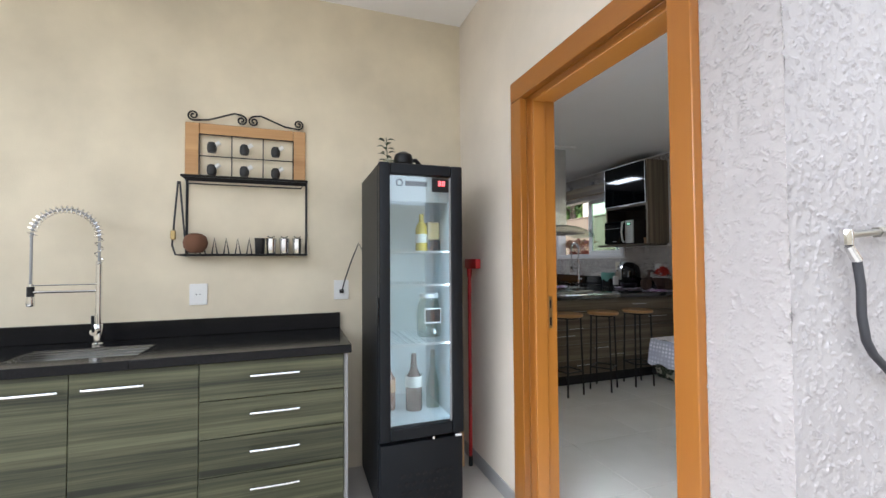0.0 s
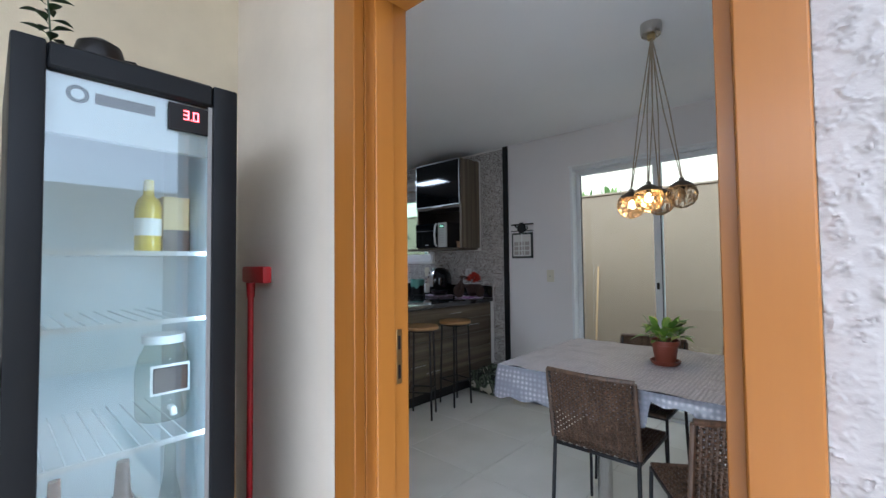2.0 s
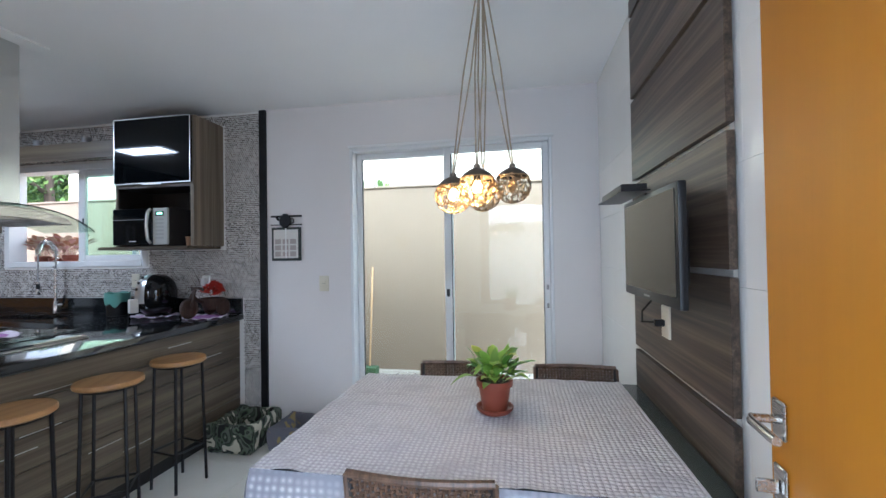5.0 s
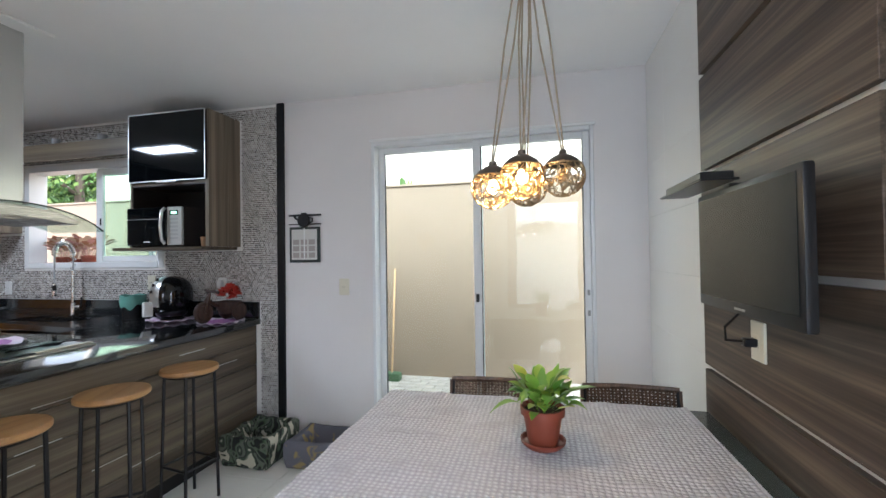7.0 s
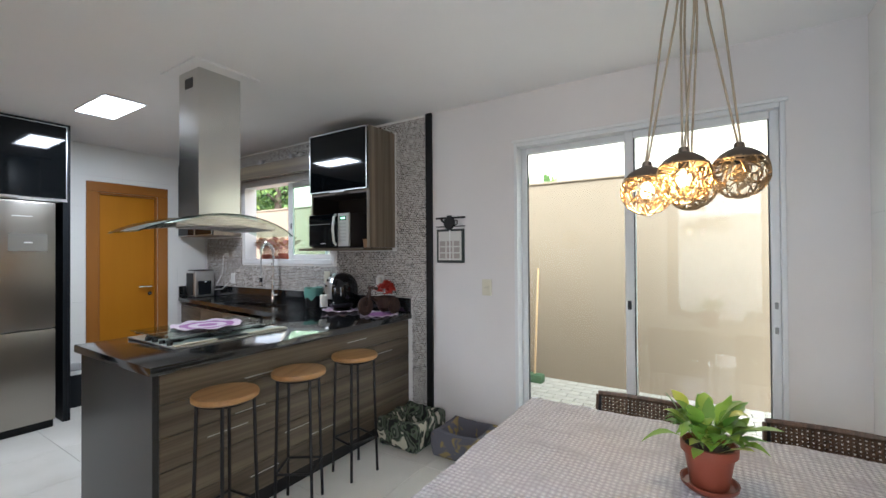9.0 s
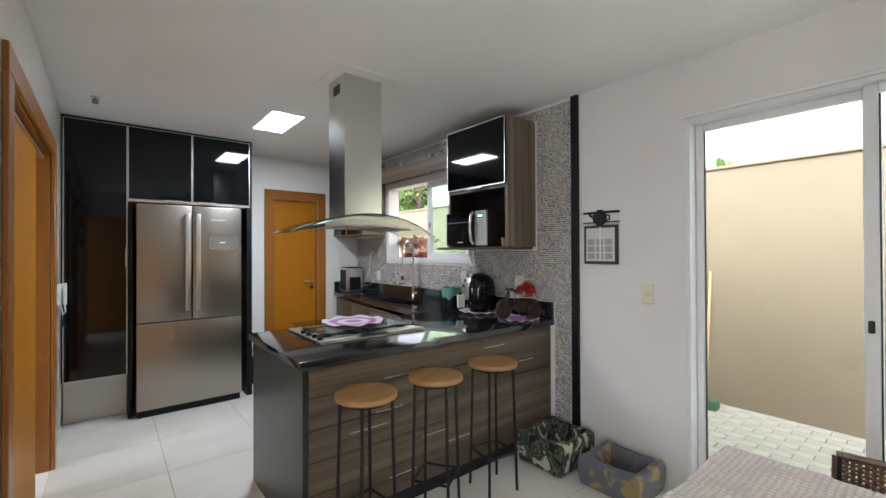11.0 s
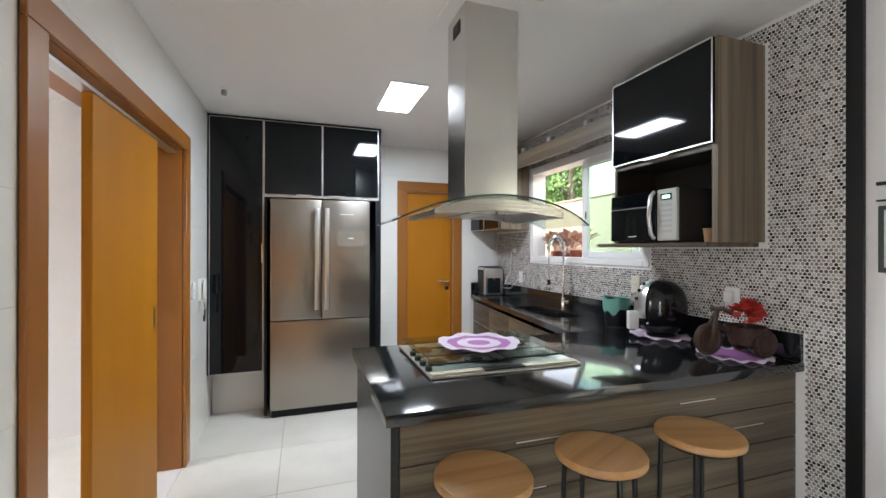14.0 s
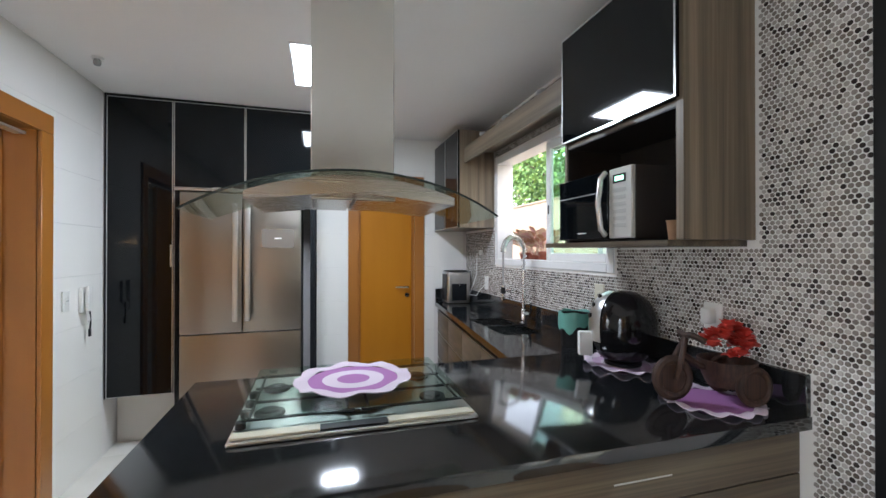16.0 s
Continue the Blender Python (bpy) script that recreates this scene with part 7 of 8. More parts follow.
for i in range(n):
    a = 2 * math.pi * i / n
    dr_ = 0.05 + 0.035 * max(0, math.sin(a * 1.5 + 2.4)) + 0.012 * math.sin(a * 7)
    hi.append(bmx.verts.new((4.20 + 0.070 * math.cos(a), 4.60 + 0.070 * math.sin(a), TOP + 0.158 + 0.004 * math.sin(a * 5))))
    lo.append(bmx.verts.new((4.20 + 0.072 * math.cos(a), 4.60 + 0.072 * math.sin(a), TOP + 0.155 - dr_)))
    inn.append(bmx.verts.new((4.20 + 0.055 * math.cos(a), 4.60 + 0.055 * math.sin(a), TOP + 0.12)))
for i in range(n):
    j = (i + 1) % n
    bmx.faces.new([lo[i], lo[j], hi[j], hi[i]])
    bmx.faces.new([hi[i], hi[j], inn[j], inn[i]])
bmx.faces.new(inn)
part("liner", bmx, mat("green_plastic_liner", (0.14, 0.36, 0.30), 0.35), jg, "sea-green plastic liner")

for ob_ in jg.children_recursive:
    ob_.data.transform(Matrix.Diagonal((1.22, 1.22, 1.16, 1)))

# wicker tricycle planter
tr = thing("tricycle_planter", (4.15, 3.745, TOP + 0.006), "brown wicker tricycle planter with red flowers", "ornament", turn=-14)
M_WICKER = wood("brown_wicker", (0.014, 0.006, 0.004), (0.06, 0.025, 0.014), "z", 0.6, 90.0)
for nm, (x, y, r) in {"a": (0.075, 0.062, 0.050), "b": (0.075, -0.062, 0.050), "c": (-0.115, 0.0, 0.058)}.items():
    w_ = part("wheel", tube(bm_new(), [(x + r * 0.8 * math.cos(a), y, r + r * 0.8 * math.sin(a)) for a in [2 * math.pi * i / 24 for i in range(24)]], r * 0.22, 8, True), M_WICKER, tr, "wicker wheel", local=True)
    part("disc", lathe(bm_new(), [(0, -0.006), (r * 0.7, -0.005), (r * 0.7, 0.005), (0, 0.006)], 20, (x, y, r), "y"), M_WICKER, w_, local=True)
part("basket", lathe(bm_new(), [(0, 0.035), (0.050, 0.038), (0.068, 0.075), (0.075, 0.105), (0.070, 0.106), (0.06, 0.08), (0, 0.075)], 26, (0.045, 0, 0)), M_WICKER, tr, "round wicker basket", local=True)
part("fork", tube(bm_new(), [(-0.115, 0.018, 0.058), (-0.095, 0.014, 0.115), (-0.075, 0.0, 0.165)], 0.008, 8), M_WICKER, tr, local=True)
part("fork", tube(bm_new(), [(-0.115, -0.018, 0.058), (-0.095, -0.014, 0.115), (-0.075, 0.0, 0.165)], 0.008, 8), M_WICKER, tr, local=True)
part("handlebar", tube(bm_new(), [(-0.055, 0.055, 0.160), (-0.075, 0.03, 0.172), (-0.078, 0, 0.168), (-0.075, -0.03, 0.172), (-0.055, -0.055, 0.160)], 0.008, 8), M_WICKER, tr, local=True)
part("frame_bar", tube(bm_new(), [(-0.088, 0, 0.12), (-0.04, 0, 0.09), (0.0, 0, 0.08)], 0.010, 8), M_WICKER, tr, local=True)
M_REDFLOWER = mat("red_silk_petals", (0.60, 0.055, 0.035), 0.7)
random.seed(21)
for k in range(34):
    a, r0 = random.random() * 6.28, 0.066 * math.sqrt(random.random())
    c = Vector((0.045 + r0 * math.cos(a), r0 * math.sin(a), 0.112 + 0.070 * (1 - (r0 / 0.07) ** 2) + 0.018 * random.random()))
    bmf = bm_new()
    for j in range(10):
        b = 2 * math.pi * j / 10 + random.random()
        leaf_blade(bmf, c, (math.cos(b), math.sin(b), 0.1 + 1.6 * random.random()), 0.024 + 0.012 * random.random(), 0.026, 0.2, 0.05)
    part("flower", bmf, M_REDFLOWER, tr, "red fabric flower", local=True)

for ob_ in tr.children_recursive:
    ob_.data.transform(Matrix.Diagonal((1.18, 1.18, 1.3, 1)))

# water purifier in the corner
wp = thing("water_purifier", (4.18, 6.55, TOP), "squat silver and black water purifier on the worktop", "water purifier")
part("body", boxm(4.06, 4.29, 6.455, 6.655, TOP + 0.004, 1.215, bevel=0.02, seg=3), M_ALU, wp)
part("recess", boxm(4.10, 4.25, 6.4515, 6.4545, TOP + 0.03, 1.10, bevel=0.001), M_DARKPLASTIC, wp, "dark tap recess")
part("top_panel", boxm(4.075, 4.275, 6.47, 6.64, 1.2155, 1.225, bevel=0.003), M_BLACKPLASTIC, wp)
part("side_panel", boxm(4.057, 4.0595, 6.48, 6.63, TOP + 0.03, 1.19), M_BLACKPLASTIC, wp)
part("spout", cyl(bm_new(), (4.175, 6.45, 1.09), (4.175, 6.43, 1.075), 0.008, 10), M_CHROME, wp)
part("foot", boxm(4.08, 4.27, 6.47, 6.64, TOP + 0.0005, TOP + 0.0038), M_BLACKPLASTIC, wp)

EM = XE - 0.0068
plate("wall_socket", "x", EM, -1, 4.552, 1.18, 0.075, 0.115, "ivory socket on the mosaic above the worktop", m=M_IVORY)
pk = plate("wall_socket", "x", EM, -1, 3.882, 1.168, 0.078, 0.10, "white socket with a plugged-in adaptor on the mosaic")
part("adaptor", boxm(EM - 0.05, EM - 0.0130, 3.862, 3.902, 1.14, 1.20, bevel=0.006), M_WHITEPLASTIC, pk, "white adaptor")
pq = plate("wall_socket", "x", EM, -1, 6.12, 1.13, 0.075, 0.115, "white socket with the purifier's cord")
part("cord", tube(bm_new(), [(EM - 0.014, 6.12, 1.12), (EM - 0.05, 6.17, 1.06), (EM - 0.03, 6.30, 1.0), (EM - 0.035, 6.46, 0.99)], 0.004, 6), M_WHITEPLASTIC, pq)
tp2 = plate("wall_socket", "x", EM, -1, 6.25, 1.40, 0.07, 0.05, "small water outlet with valve above the worktop", "outlet")
part("pipe", tube(bm_new(), [(EM - 0.014, 6.25, 1.40), (EM - 0.045, 6.25, 1.39), (EM - 0.045, 6.26, 1.20), (EM - 0.045, 6.42, 1.02)], 0.004, 6), M_WHITEPLASTIC, tp2)

# steel bin between fridge and door
bn = thing("pedal_bin", (3.0, 6.54, 0), "dark pedal bin with pale liner rim by the fridge", "bin")
part("body", lathe(bm_new(), [(0, 0.001), (0.105, 0.001), (0.112, 0.02), (0.115, 0.33), (0, 0.331)], 32, (3.0, 6.545, 0)), M_DARKPLASTIC, bn)
part("liner_rim", lathe(bm_new(), [(0.1165, 0.30), (0.1185, 0.305), (0.1185, 0.335), (0.113, 0.338)], 32, (3.0, 6.545, 0)), M_WHITEPLASTIC, bn)
part("lid", lathe(bm_new(), [(0.117, 0.3385), (0.116, 0.352), (0.09, 0.372), (0, 0.380)], 32, (3.0, 6.545, 0)), M_GREYPLASTIC, bn, "grey domed lid")

# entry phone and plates on the west wall
TW = XW + 0.0072
ph_ = thing("wall_phone", (TW, 5.82, 1.04), "white entry phone with hanging keys on the tiled wall", "phone")
part("cradle", boxm(TW, TW + 0.022, 5.775, 5.865, 1.03, 1.19, bevel=0.006, seg=2), M_WHITEPLASTIC, ph_)
part("receiver", boxm(TW + 0.030, TW + 0.052, 5.782, 5.822, 1.035, 1.195, bevel=0.008, seg=2), M_WHITEPLASTIC, ph_, "white receiver")
part("ear", boxm(TW + 0.0225, TW + 0.0298, 5.784, 5.820, 1.155, 1.19), M_WHITEPLASTIC, ph_)
part("cord", tube(bm_new(), [(TW + 0.04, 5.80, 1.035), (TW + 0.045, 5.81, 0.98), (TW + 0.03, 5.83, 0.96), (TW + 0.015, 5.84, 1.03)], 0.004, 6), M_WHITEPLASTIC, ph_)
part("keys", tube(bm_new(), [(TW + 0.03, 5.845, 1.03), (TW + 0.032, 5.85, 0.96), (TW + 0.03, 5.848, 0.92)], 0.005, 6), M_BLACKPLASTIC, ph_, "bunch of dark keys")
part("key_blade", boxm(TW + 0.022, TW + 0.034, 5.84, 5.858, 0.87, 0.918, bevel=0.002), M_BLACKPLASTIC, ph_)
plate("light_switch", "x", TW, 1, 5.635, 1.12, 0.075, 0.118, "white light switch beside the entry phone", "switch")


def wall_dish(y, z, r, rim, mid, label, marks):
    t = thing("wall_plate", (XW + 0.007, y, z), label, "plate")
    at = (XW + 0.0075, y, z)
    part("dish", lathe(bm_new(), [(0, 0.004), (r * 0.62, 0.004), (r * 0.66, 0.010), (r * 0.97, 0.028), (r, 0.027), (r * 0.99, 0.022), (r * 0.66, 0.0), (0, 0.0)], 48, at, "x"), rim, t, "painted rim")
    part("well", lathe(bm_new(), [(0, 0.0055), (r * 0.60, 0.0055), (r * 0.62, 0.0045)], 40, at, "x"), mid, t, "painted centre")
    for a0, a1, rr, w, m in marks:
        part("painted_band", tube(bm_new(), [(at[0] + 0.022 * (rr > 0.7) + 0.0055, y + r * rr * math.cos(q), z + r * rr * math.sin(q)) for q in [radians(a0 + (a1 - a0) * k / 20) for k in range(21)]], w, 5), m, t)
    return t


M_PLATECREAM = paint("glazed_cream", (0.62, 0.50, 0.32), 0.2, 0.1, 0.02, 14)
M_PLATEGREY = paint("glazed_grey_green", (0.36, 0.36, 0.28), 0.2, 0.15, 0.02, 18)
M_PLATEBLUE = paint("glazed_pale_scene", (0.55, 0.58, 0.56), 0.2, 0.25, 0.02, 26)
M_RUST = mat("rust_red_paint", (0.30, 0.08, 0.03), 0.3)
M_OCHRE = mat("ochre_paint", (0.45, 0.26, 0.06), 0.3)
M_SEPIA = mat("dark_sepia_paint", (0.08, 0.05, 0.04), 0.4)
w1 = wall_dish(3.10, 1.577, 0.127, M_PLATECREAM, M_PLATECREAM, "cream painted ceramic wall plate with a rust-red figure and lettering band", [(10, 165, 0.86, 0.004, M_OCHRE), (20, 150, 0.66, 0.0022, M_SEPIA), (0, 360, 0.985, 0.003, M_RUST)])
for dy, dz, ry_, rz_, mm in ((0.0, -0.005, 0.034, 0.045, M_RUST), (0.012, 0.048, 0.020, 0.020, M_CERAMIC), (-0.045, 0.01, 0.018, 0.028, M_SEPIA), (0.035, -0.045, 0.03, 0.018, M_CERAMIC), (-0.02, -0.055, 0.026, 0.014, M_SEPIA)):
    part("painted_patch", lathe(bm_new(), [(0, 0.0008), (0.7, 0.0008), (1.0, 0.0)], 20, (0, 0, 0), "x"), mm, w1, local=True).data.transform(Matrix.Translation((0.0070, dy, dz)) @ Matrix.Diagonal((1, ry_, rz_, 1)))
for k in range(13):
    a_ = radians(22 + k * 11.5)
    part("letter_bar", boxm(-0.0012, 0.0012, -0.0035, 0.0035, -0.009, 0.009), M_SEPIA, w1, local=True).data.transform(Matrix.Translation((0.0245, 0.109 * math.cos(a_), 0.109 * math.sin(a_))) @ Matrix.Rotation(a_ - math.pi / 2, 4, "X"))
wall_dish(3.355, 1.853, 0.127, M_PLATEGREY, M_PLATEBLUE, "grey-green rimmed ceramic wall plate with a pale painted scene", [(0, 360, 0.8, 0.003, M_PLATEBLUE), (0, 360, 0.985, 0.0022, M_SEPIA)])

# ---------- yard ----------
yb2 = thing("yard_broom", (6.0, 3.12, -0.034), "wooden-handled yard broom leaning on the wall", "broom")
part("stick", cyl(bm_new(), (6.0, 3.13, 0.06), (6.17, 3.14, 1.22), 0.012, 10), M_STICK, yb2, "pale wooden stick")
part("head", boxm(5.93, 6.05, 3.03, 3.21, -0.02, 0.07, bevel=0.012, seg=2), mat("green_bristle", (0.06, 0.11, 0.05), 0.9), yb2, "green and brown bristle head")
dp = thing("dustpan", (6.05, 3.28, -0.03), "dark dustpan beside the broom", "dustpan")
part("pan", boxm(5.98, 6.16, 3.24, 3.42, -0.03, 0.16, bevel=0.02), M_DARKPLASTIC, dp)

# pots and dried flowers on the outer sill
lg = solo("window_ledge", boxm(XE + 0.152, XE + 0.40, 4.4, 6.3, 1.22, 1.27, bevel=0.004), M_YARD_DIMMED, "cream ledge outside the kitchen window", "ledge", S)
solo("ledge_bracket", boxm(XE + 0.152, XE + 0.30, 5.3, 5.36, 1.10, 1.2195), M_YARD_DIMMED, "bracket under the window ledge", "ledge", S)
random.seed(8)
M_DRY = [mat("dried_petals_pink", (0.56, 0.32, 0.29), 0.8), mat("dried_petals_rust", (0.40, 0.20, 0.11), 0.8), mat("dried_petals_cream", (0.62, 0.48, 0.34), 0.8)]
for k, (y, h, r) in enumerate(((5.56, 0.14, 0.060), (5.72, 0.11, 0.055), (5.87, 0.13, 0.062))):
    fp = thing("flower_pot", (XE + 0.26, y, 1.271), "clay pot of dried pink and rust flowers on the outer ledge", "plant", "pots on the window ledge")
    part("pot", lathe(bm_new(), [(0, 1.271), (r * 0.7, 1.271), (r, 1.271 + h * 0.8), (r * 1.08, 1.271 + h * 0.82), (r * 1.08, 1.271 + h), (0, 1.271 + h * 0.95)], 20, (XE + 0.26, y, 0)), M_TERRA, fp)
    for q in range(3):
        bmf = bm_new()
        for j in range(26):
            a = random.random() * 6.28
            base_ = (XE + 0.26 + 0.03 * math.cos(a), y + 0.03 * math.sin(a), 1.271 + h * 0.95)
            leaf_blade(bmf, base_, (math.cos(a) * 0.8, math.sin(a) * 0.8, 0.9 + random.random() * 1.9), 0.16 + 0.22 * random.random(), 0.055, 0.4, 0.5)
        part("dried_flower_spray", bmf, M_DRY[q], fp)

# trees behind the yard wall
M_FOLIAGE = mat("tree_leaves", (0.06, 0.12, 0.03), 0.6)
_g = nd(M_FOLIAGE, "ShaderNodeNewGeometry")
wire(M_FOLIAGE, ramp(M_FOLIAGE, _g.outputs["Random Per Island"], [(0.0, (0.045, 0.09, 0.02)), (0.55, (0.10, 0.19, 0.035)), (1.0, (0.22, 0.30, 0.06))]), base_of(M_FOLIAGE)["Base Color"])
M_BARK = wood("tree_bark", (0.05, 0.035, 0.025), (0.14, 0.10, 0.07), "z", 0.9, 20.0)


def tree(x, y, h, spread, seed, leaves=2600):
    rnd = random.Random(seed)
    t = thing("tree", (x, y, -0.13), "leafy green garden tree behind the yard wall", "tree", "trees behind the wall")
    part("trunk", tube(bm_new(), [(x, y, -0.13), (x + 0.05, y + 0.04, h * 0.3), (x - 0.03, y, h * 0.6), (x, y + 0.05, h * 0.8)], [0.16, 0.13, 0.09, 0.04], 10), M_BARK, t)
    tips = []
    for k in range(9):
        a, e = rnd.random() * 6.28, rnd.uniform(0.2, 1.0)
        s = Vector((x, y, h * rnd.uniform(0.4, 0.7)))
        d = Vector((math.cos(a), math.sin(a), e)).normalized() * spread * rnd.uniform(0.5, 1.0)
        part("limb", tube(bm_new(), [s, s + d * 0.5 + Vector((0, 0, 0.05)), s + d], [0.05, 0.03, 0.012], 6), M_BARK, t)
        tips += [s + d * 0.6, s + d, s + d * 0.85 + Vector((0, 0, 0.3))]
    vs, fs = [], []
    for k in range(leaves):
        c = rnd.choice(tips) + Vector((rnd.gauss(0, 0.28), rnd.gauss(0, 0.28), rnd.gauss(0, 0.22)))
        n_ = Vector((rnd.gauss(0, 1), rnd.gauss(0, 1), rnd.gauss(0.6, 1))).normalized()
        u_ = n_.orthogonal().normalized()
        w_ = n_.cross(u_)
        l_ = rnd.uniform(0.05, 0.10)
        b = len(vs)
        vs += [c - u_ * l_, c + w_ * l_ * 0.42 + n_ * 0.01, c + u_ * l_, c - w_ * l_ * 0.42 + n_ * 0.01]
        fs.append((b, b + 1, b + 2, b + 3))
    me = bpy.data.meshes.new("crown")
    me.from_pydata([tuple(v) for v in vs], [], fs)
    me.transform(t.matrix_basis.inverted())
    me.materials.append(M_FOLIAGE)
    cr = new("crown", me)
    cr.parent = t
    tagged(cr, kind="stuff")


tree(8.6, 11.2, 4.6, 1.6, 1, 4200)
tree(9.6, 13.6, 5.2, 1.9, 2, 4200)
tree(10.5, 16.5, 5.6, 2.2, 3, 4200)
for k, (x, y) in enumerate(((7.0, 3.25), (7.2, 3.75))):
    sh_ = thing("shrub", (x, y, -0.13), "thin shrub tips above the yard wall", "shrub", "shrubs behind the wall")
    bmf = bm_new()
    random.seed(40 + k)
    for j in range(40):
        a = random.random() * 6.28
        leaf_blade(bmf, (x + 0.1 * math.cos(a), y + 0.1 * math.sin(a), 1.9 + 0.35 * random.random()), (math.cos(a) * 0.35, math.sin(a) * 0.35, 1.4), 0.25, 0.05, 0.1, 0.1)
    part("stem", tube(bm_new(), [(x, y, -0.13), (x, y, 1.2), (x + 0.02, y, 2.2)], 0.02, 6), M_BARK, sh_)
    part("foliage", bmf, M_FOLIAGE, sh_)


# ---------- pieces of floor and walls ----------
def quad_mesh(name, w, d, h, bev, m):
    """Shared tile mesh: w by d, top at 0, sides down to -h, softened rim."""
    me = bpy.data.meshes.new(name)
    a, b = w / 2, d / 2
    vs = [(-a, -b, -h), (a, -b, -h), (a, b, -h), (-a, b, -h), (-a, -b, -bev), (a, -b, -bev), (a, b, -bev), (-a, b, -bev), (-a + bev, -b + bev, 0), (a - bev, -b + bev, 0), (a - bev, b - bev, 0), (-a + bev, b - bev, 0)]
    fs = [(8, 9, 10, 11)] + [(i, (i + 1) % 4, 4 + (i + 1) % 4, 4 + i) for i in range(4)] + [(4 + i, 4 + (i + 1) % 4, 8 + (i + 1) % 4, 8 + i) for i in range(4)]
    me.from_pydata(vs, [], fs)
    me.materials.append(m)
    return me


shared = {}


def piece(name, w, d, h, bev, m, parent, mx):
    key = (name, round(w, 3), round(d, 3))
    if key not in shared:
        shared[key] = quad_mesh(name, w, d, h, bev, m)
    ob = new(name, shared[key])
    ob.parent = parent
    ob.matrix_basis = mx
    return ob


floor_ob = bpy.data.objects["floor"]
lines_x = [XW] + [2.044 + 0.598 * k for k in range(4)] + [XE]
lines_y = [YS] + [2.487 - 0.5985 * k for k in (2, 1)] + [2.487 + 0.5985 * k for k in range(8)] + [YN]
for xa, xb in zip(lines_x, lines_x[1:]):
    for ya, yb_ in zip(lines_y, lines_y[1:]):
        if xb - xa > 0.01 and yb_ - ya > 0.01:
            piece("floor_tile", xb - xa - 0.003, yb_ - ya - 0.003, 0.0028, 0.0008, M_FLOORTILE, floor_ob, pose((xa + xb) / 2, (ya + yb_) / 2, 0))


def cut(rects, hole):
    out = []
    h0, h1, g0_, g1_ = hole
    for a, b, c, d in rects:
        if h1 <= a or h0 >= b or g1_ <= c or g0_ >= d:
            out.append((a, b, c, d))
            continue
        if h0 > a:
            out.append((a, h0, c, d))
        if h1 < b:
            out.append((h1, b, c, d))
        m0, m1 = max(a, h0), min(b, h1)
        if g0_ > c:
            out.append((m0, m1, c, g0_))
        if g1_ < d:
            out.append((m0, m1, g1_, d))
    return [r for r in out if r[1] - r[0] > 0.012 and r[3] - r[2] > 0.012]


def tile_wall(wall, axis, at, out, u0, u1, holes, wide=0.60, high=0.315, first=0.0):
    """Large glazed tiles over a wall, cut round its openings."""
    par = bpy.data.objects[wall]
    z = 0.0
    while z < CEIL - 0.01:
        z1 = min(z + high, CEIL - 0.001)
        u = u0 - first
        while u < u1:
            rects = [(max(u, u0), min(u + wide, u1), z, z1)]
            if rects[0][1] - rects[0][0] > 0.012:
                for hh in holes:
                    rects = cut(rects, hh)
                for a, b, c, d in rects:
                    ctr = ((a + b) / 2, (c + d) / 2)
                    if axis == "x":
                        mx = Matrix.Translation((at + out * 0.006, ctr[0], ctr[1])) @ Matrix(((0, 0, out, 0), (out, 0, 0, 0), (0, 1, 0, 0), (0, 0, 0, 1)))
                    else:
                        mx = Matrix.Translation((ctr[0], at + out * 0.006, ctr[1])) @ Matrix(((-out, 0, 0, 0), (0, 0, out, 0), (0, 1, 0, 0), (0, 0, 0, 1)))
                    piece("wall_tile", b - a - 0.0007, d - c - 0.0007, 0.0055, 0.0003, M_TILEWALL, par, mx)
            u += wide
        z = z1


tile_wall("wall_west", "x", XW, 1, 1.945, 6.08, [(3.73, 5.49, 0, 2.165)])
tile_wall("wall_north", "y", YN, -1, 2.85, XE - 0.03, [(3.14, 3.89, 0, 2.155), (3.99, XE, 0, 1.04)])
tile_wall("wall_south", "y", YS, 1, XW + 0.04, PXA + 0.02, [], first=0.2)
tile_wall("wall_south", "y", YS, 1, PXB - 0.02, XE - 0.002, [])

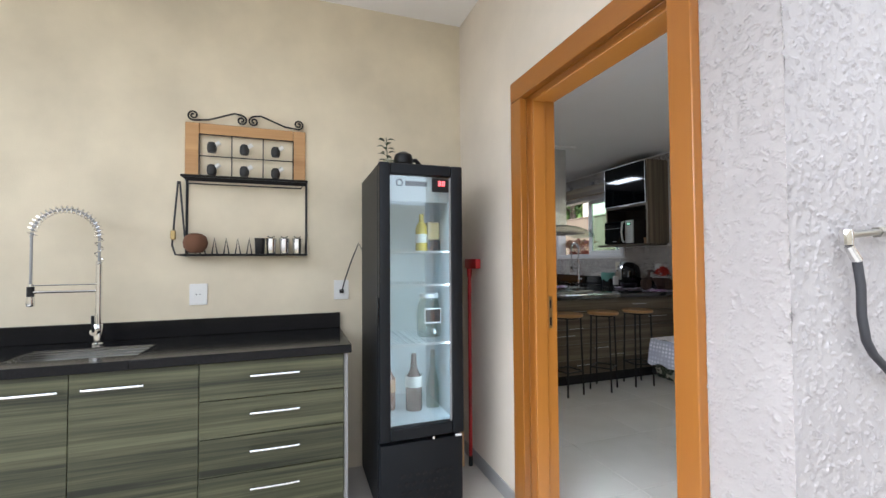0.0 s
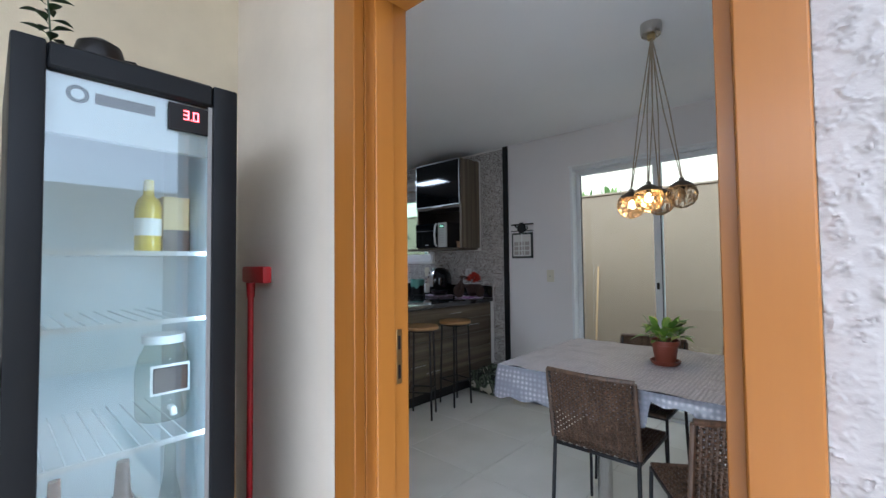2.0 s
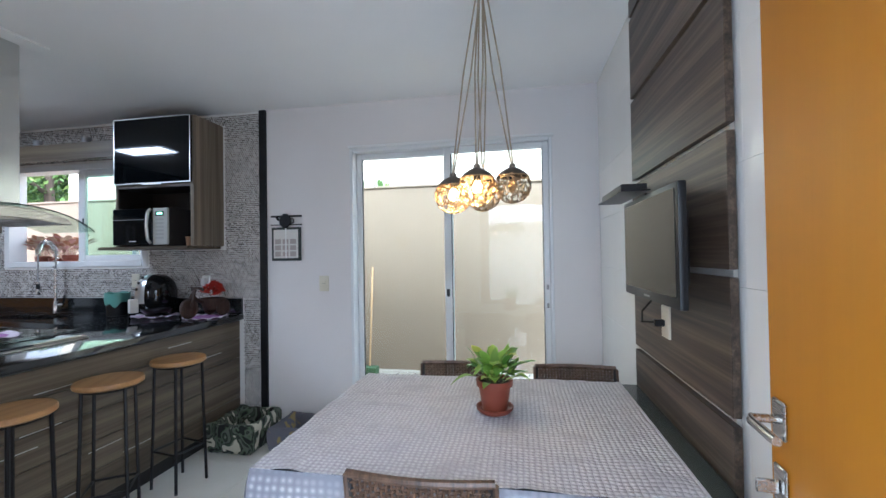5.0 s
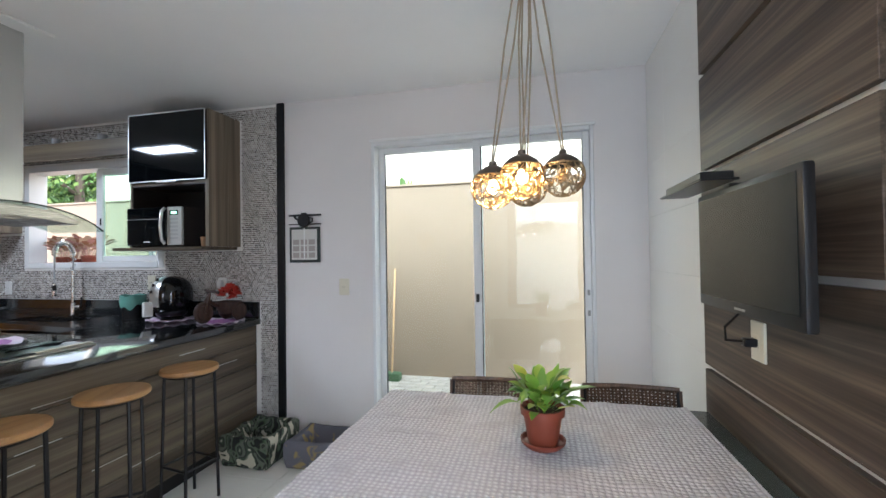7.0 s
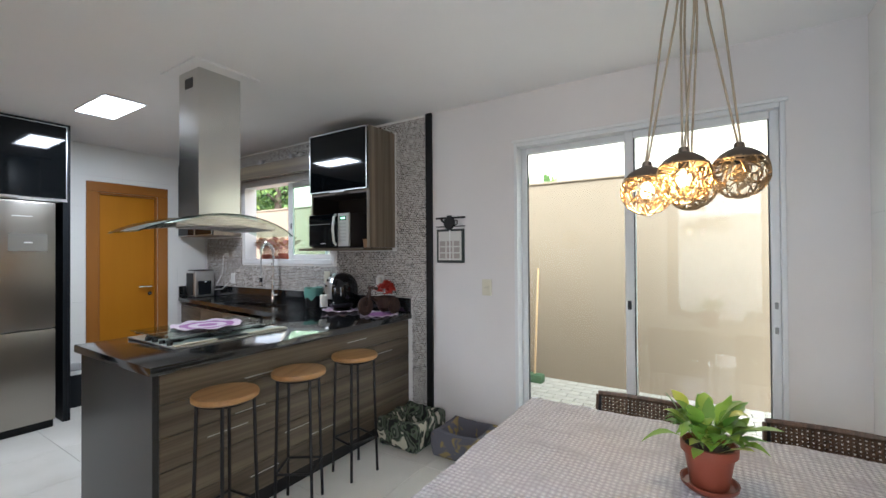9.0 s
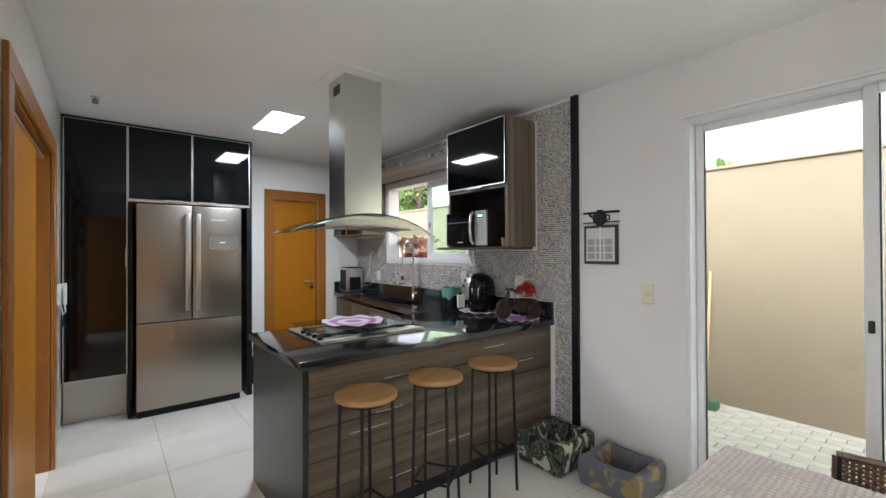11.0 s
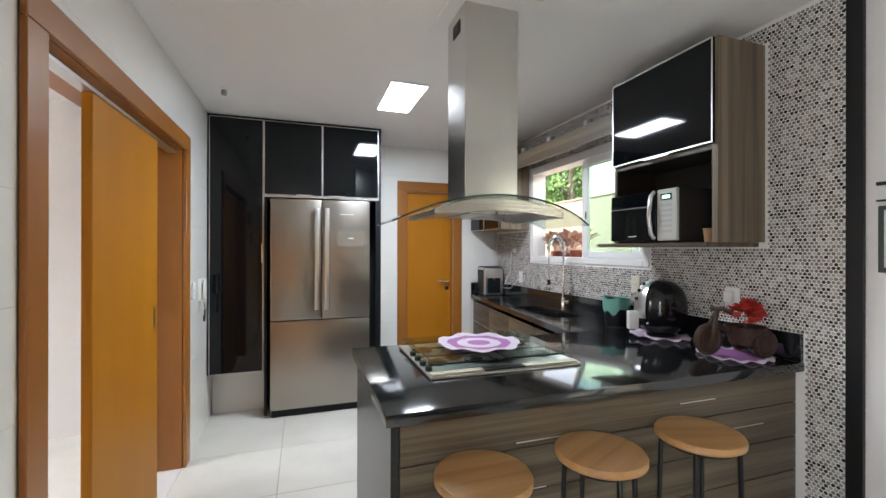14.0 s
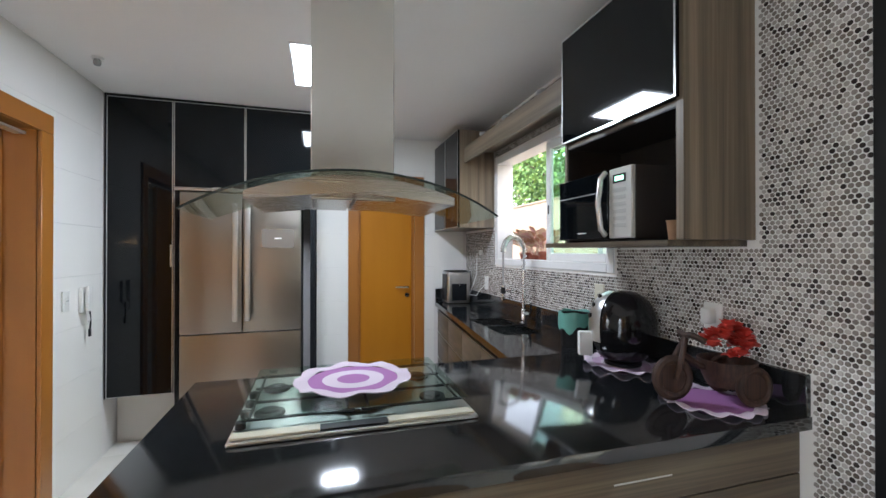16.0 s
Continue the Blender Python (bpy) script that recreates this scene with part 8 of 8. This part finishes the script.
# penny mosaic behind the worktop
east = bpy.data.objects["wall_east"]
mb = solo("mosaic_backing", holed(bm_new(), "x", XE - 0.0035, XE - 0.0005, 3.40, 6.692, 0, CEIL - 0.001, [(WIN[0] - 0.0, WIN[1] + 0.0, WIN[2], WIN[3])]), M_MOSGROUT, "grout bed of the grey penny mosaic", "wall tiles", S)
PITCH, RAD = 0.0178, 0.0077
skip = [(3.556, 6.70, 0.0, 1.037), (3.585, 6.70, 0.0, 0.87), (WIN[0] - 0.012, WIN[1] + 0.012, WIN[2] - 0.012, WIN[3] + 0.012), (3.72, 4.402, 1.43, 2.414), (5.96, 6.70, 1.60, 2.44)]
n8 = 10
disc = bpy.data.meshes.new("mosaic_tile")
dv = [(0, RAD * math.cos(2 * math.pi * i / n8), RAD * math.sin(2 * math.pi * i / n8)) for i in range(n8)] + [(-0.0022, 0.86 * RAD * math.cos(2 * math.pi * i / n8), 0.86 * RAD * math.sin(2 * math.pi * i / n8)) for i in range(n8)]
df = [tuple(range(2 * n8 - 1, n8 - 1, -1))] + [(i, n8 + i, n8 + (i + 1) % n8, (i + 1) % n8) for i in range(n8)]
disc.from_pydata(dv, [], df)
disc.materials.append(M_MOSAIC_ONE)
jv, jf = [], []
row = 0
z = 0.012
while z < CEIL - 0.012:
    y = 3.412 + (PITCH / 2 if row % 2 else 0)
    while y < 6.68:
        if not any(a - 0.008 < y < b + 0.004 and c - 0.004 < z < d + 0.004 for a, b, c, d in skip):
            if 3.40 < y < 3.70 and 1.13 < z < 1.39:
                ob = new("mosaic_tile", disc)
                ob.parent = mb
                ob.location = (XE - 0.0036, y, z)
            else:
                b0 = len(jv)
                jv += [(XE - 0.0036 + p[0], y + p[1], z + p[2]) for p in dv]
                jf += [tuple(b0 + i for i in f_) for f_ in df]
        y += PITCH
    z += PITCH * 0.866
    row += 1
jm = bpy.data.meshes.new("mosaic_field")
jm.from_pydata(jv, [], jf)
jm.materials.append(M_MOSAIC)
jo = new("mosaic_field", jm)
jo.parent = mb
tagged(jo, "many small grey and brown penny tiles", kind="stuff")

# yard pavers
M_PAVER = paint("concrete_paver", (0.36, 0.32, 0.265), 0.9, 0.15, 0.4, 6)
yard = bpy.data.objects["yard_base"]
k = 0
x = XE + 0.152
while x < 6.19:
    y = 0.9 + (0.1 if k % 2 else 0)
    while y < 3.9:
        piece("paver", 0.096, 0.196, 0.02, 0.004, M_PAVER, yard, pose(x + 0.05, y + 0.1, -0.014 + 0.002 * noise.noise(Vector((x * 9, y * 9, 0)))))
        y += 0.2
    x += 0.1
    k += 1
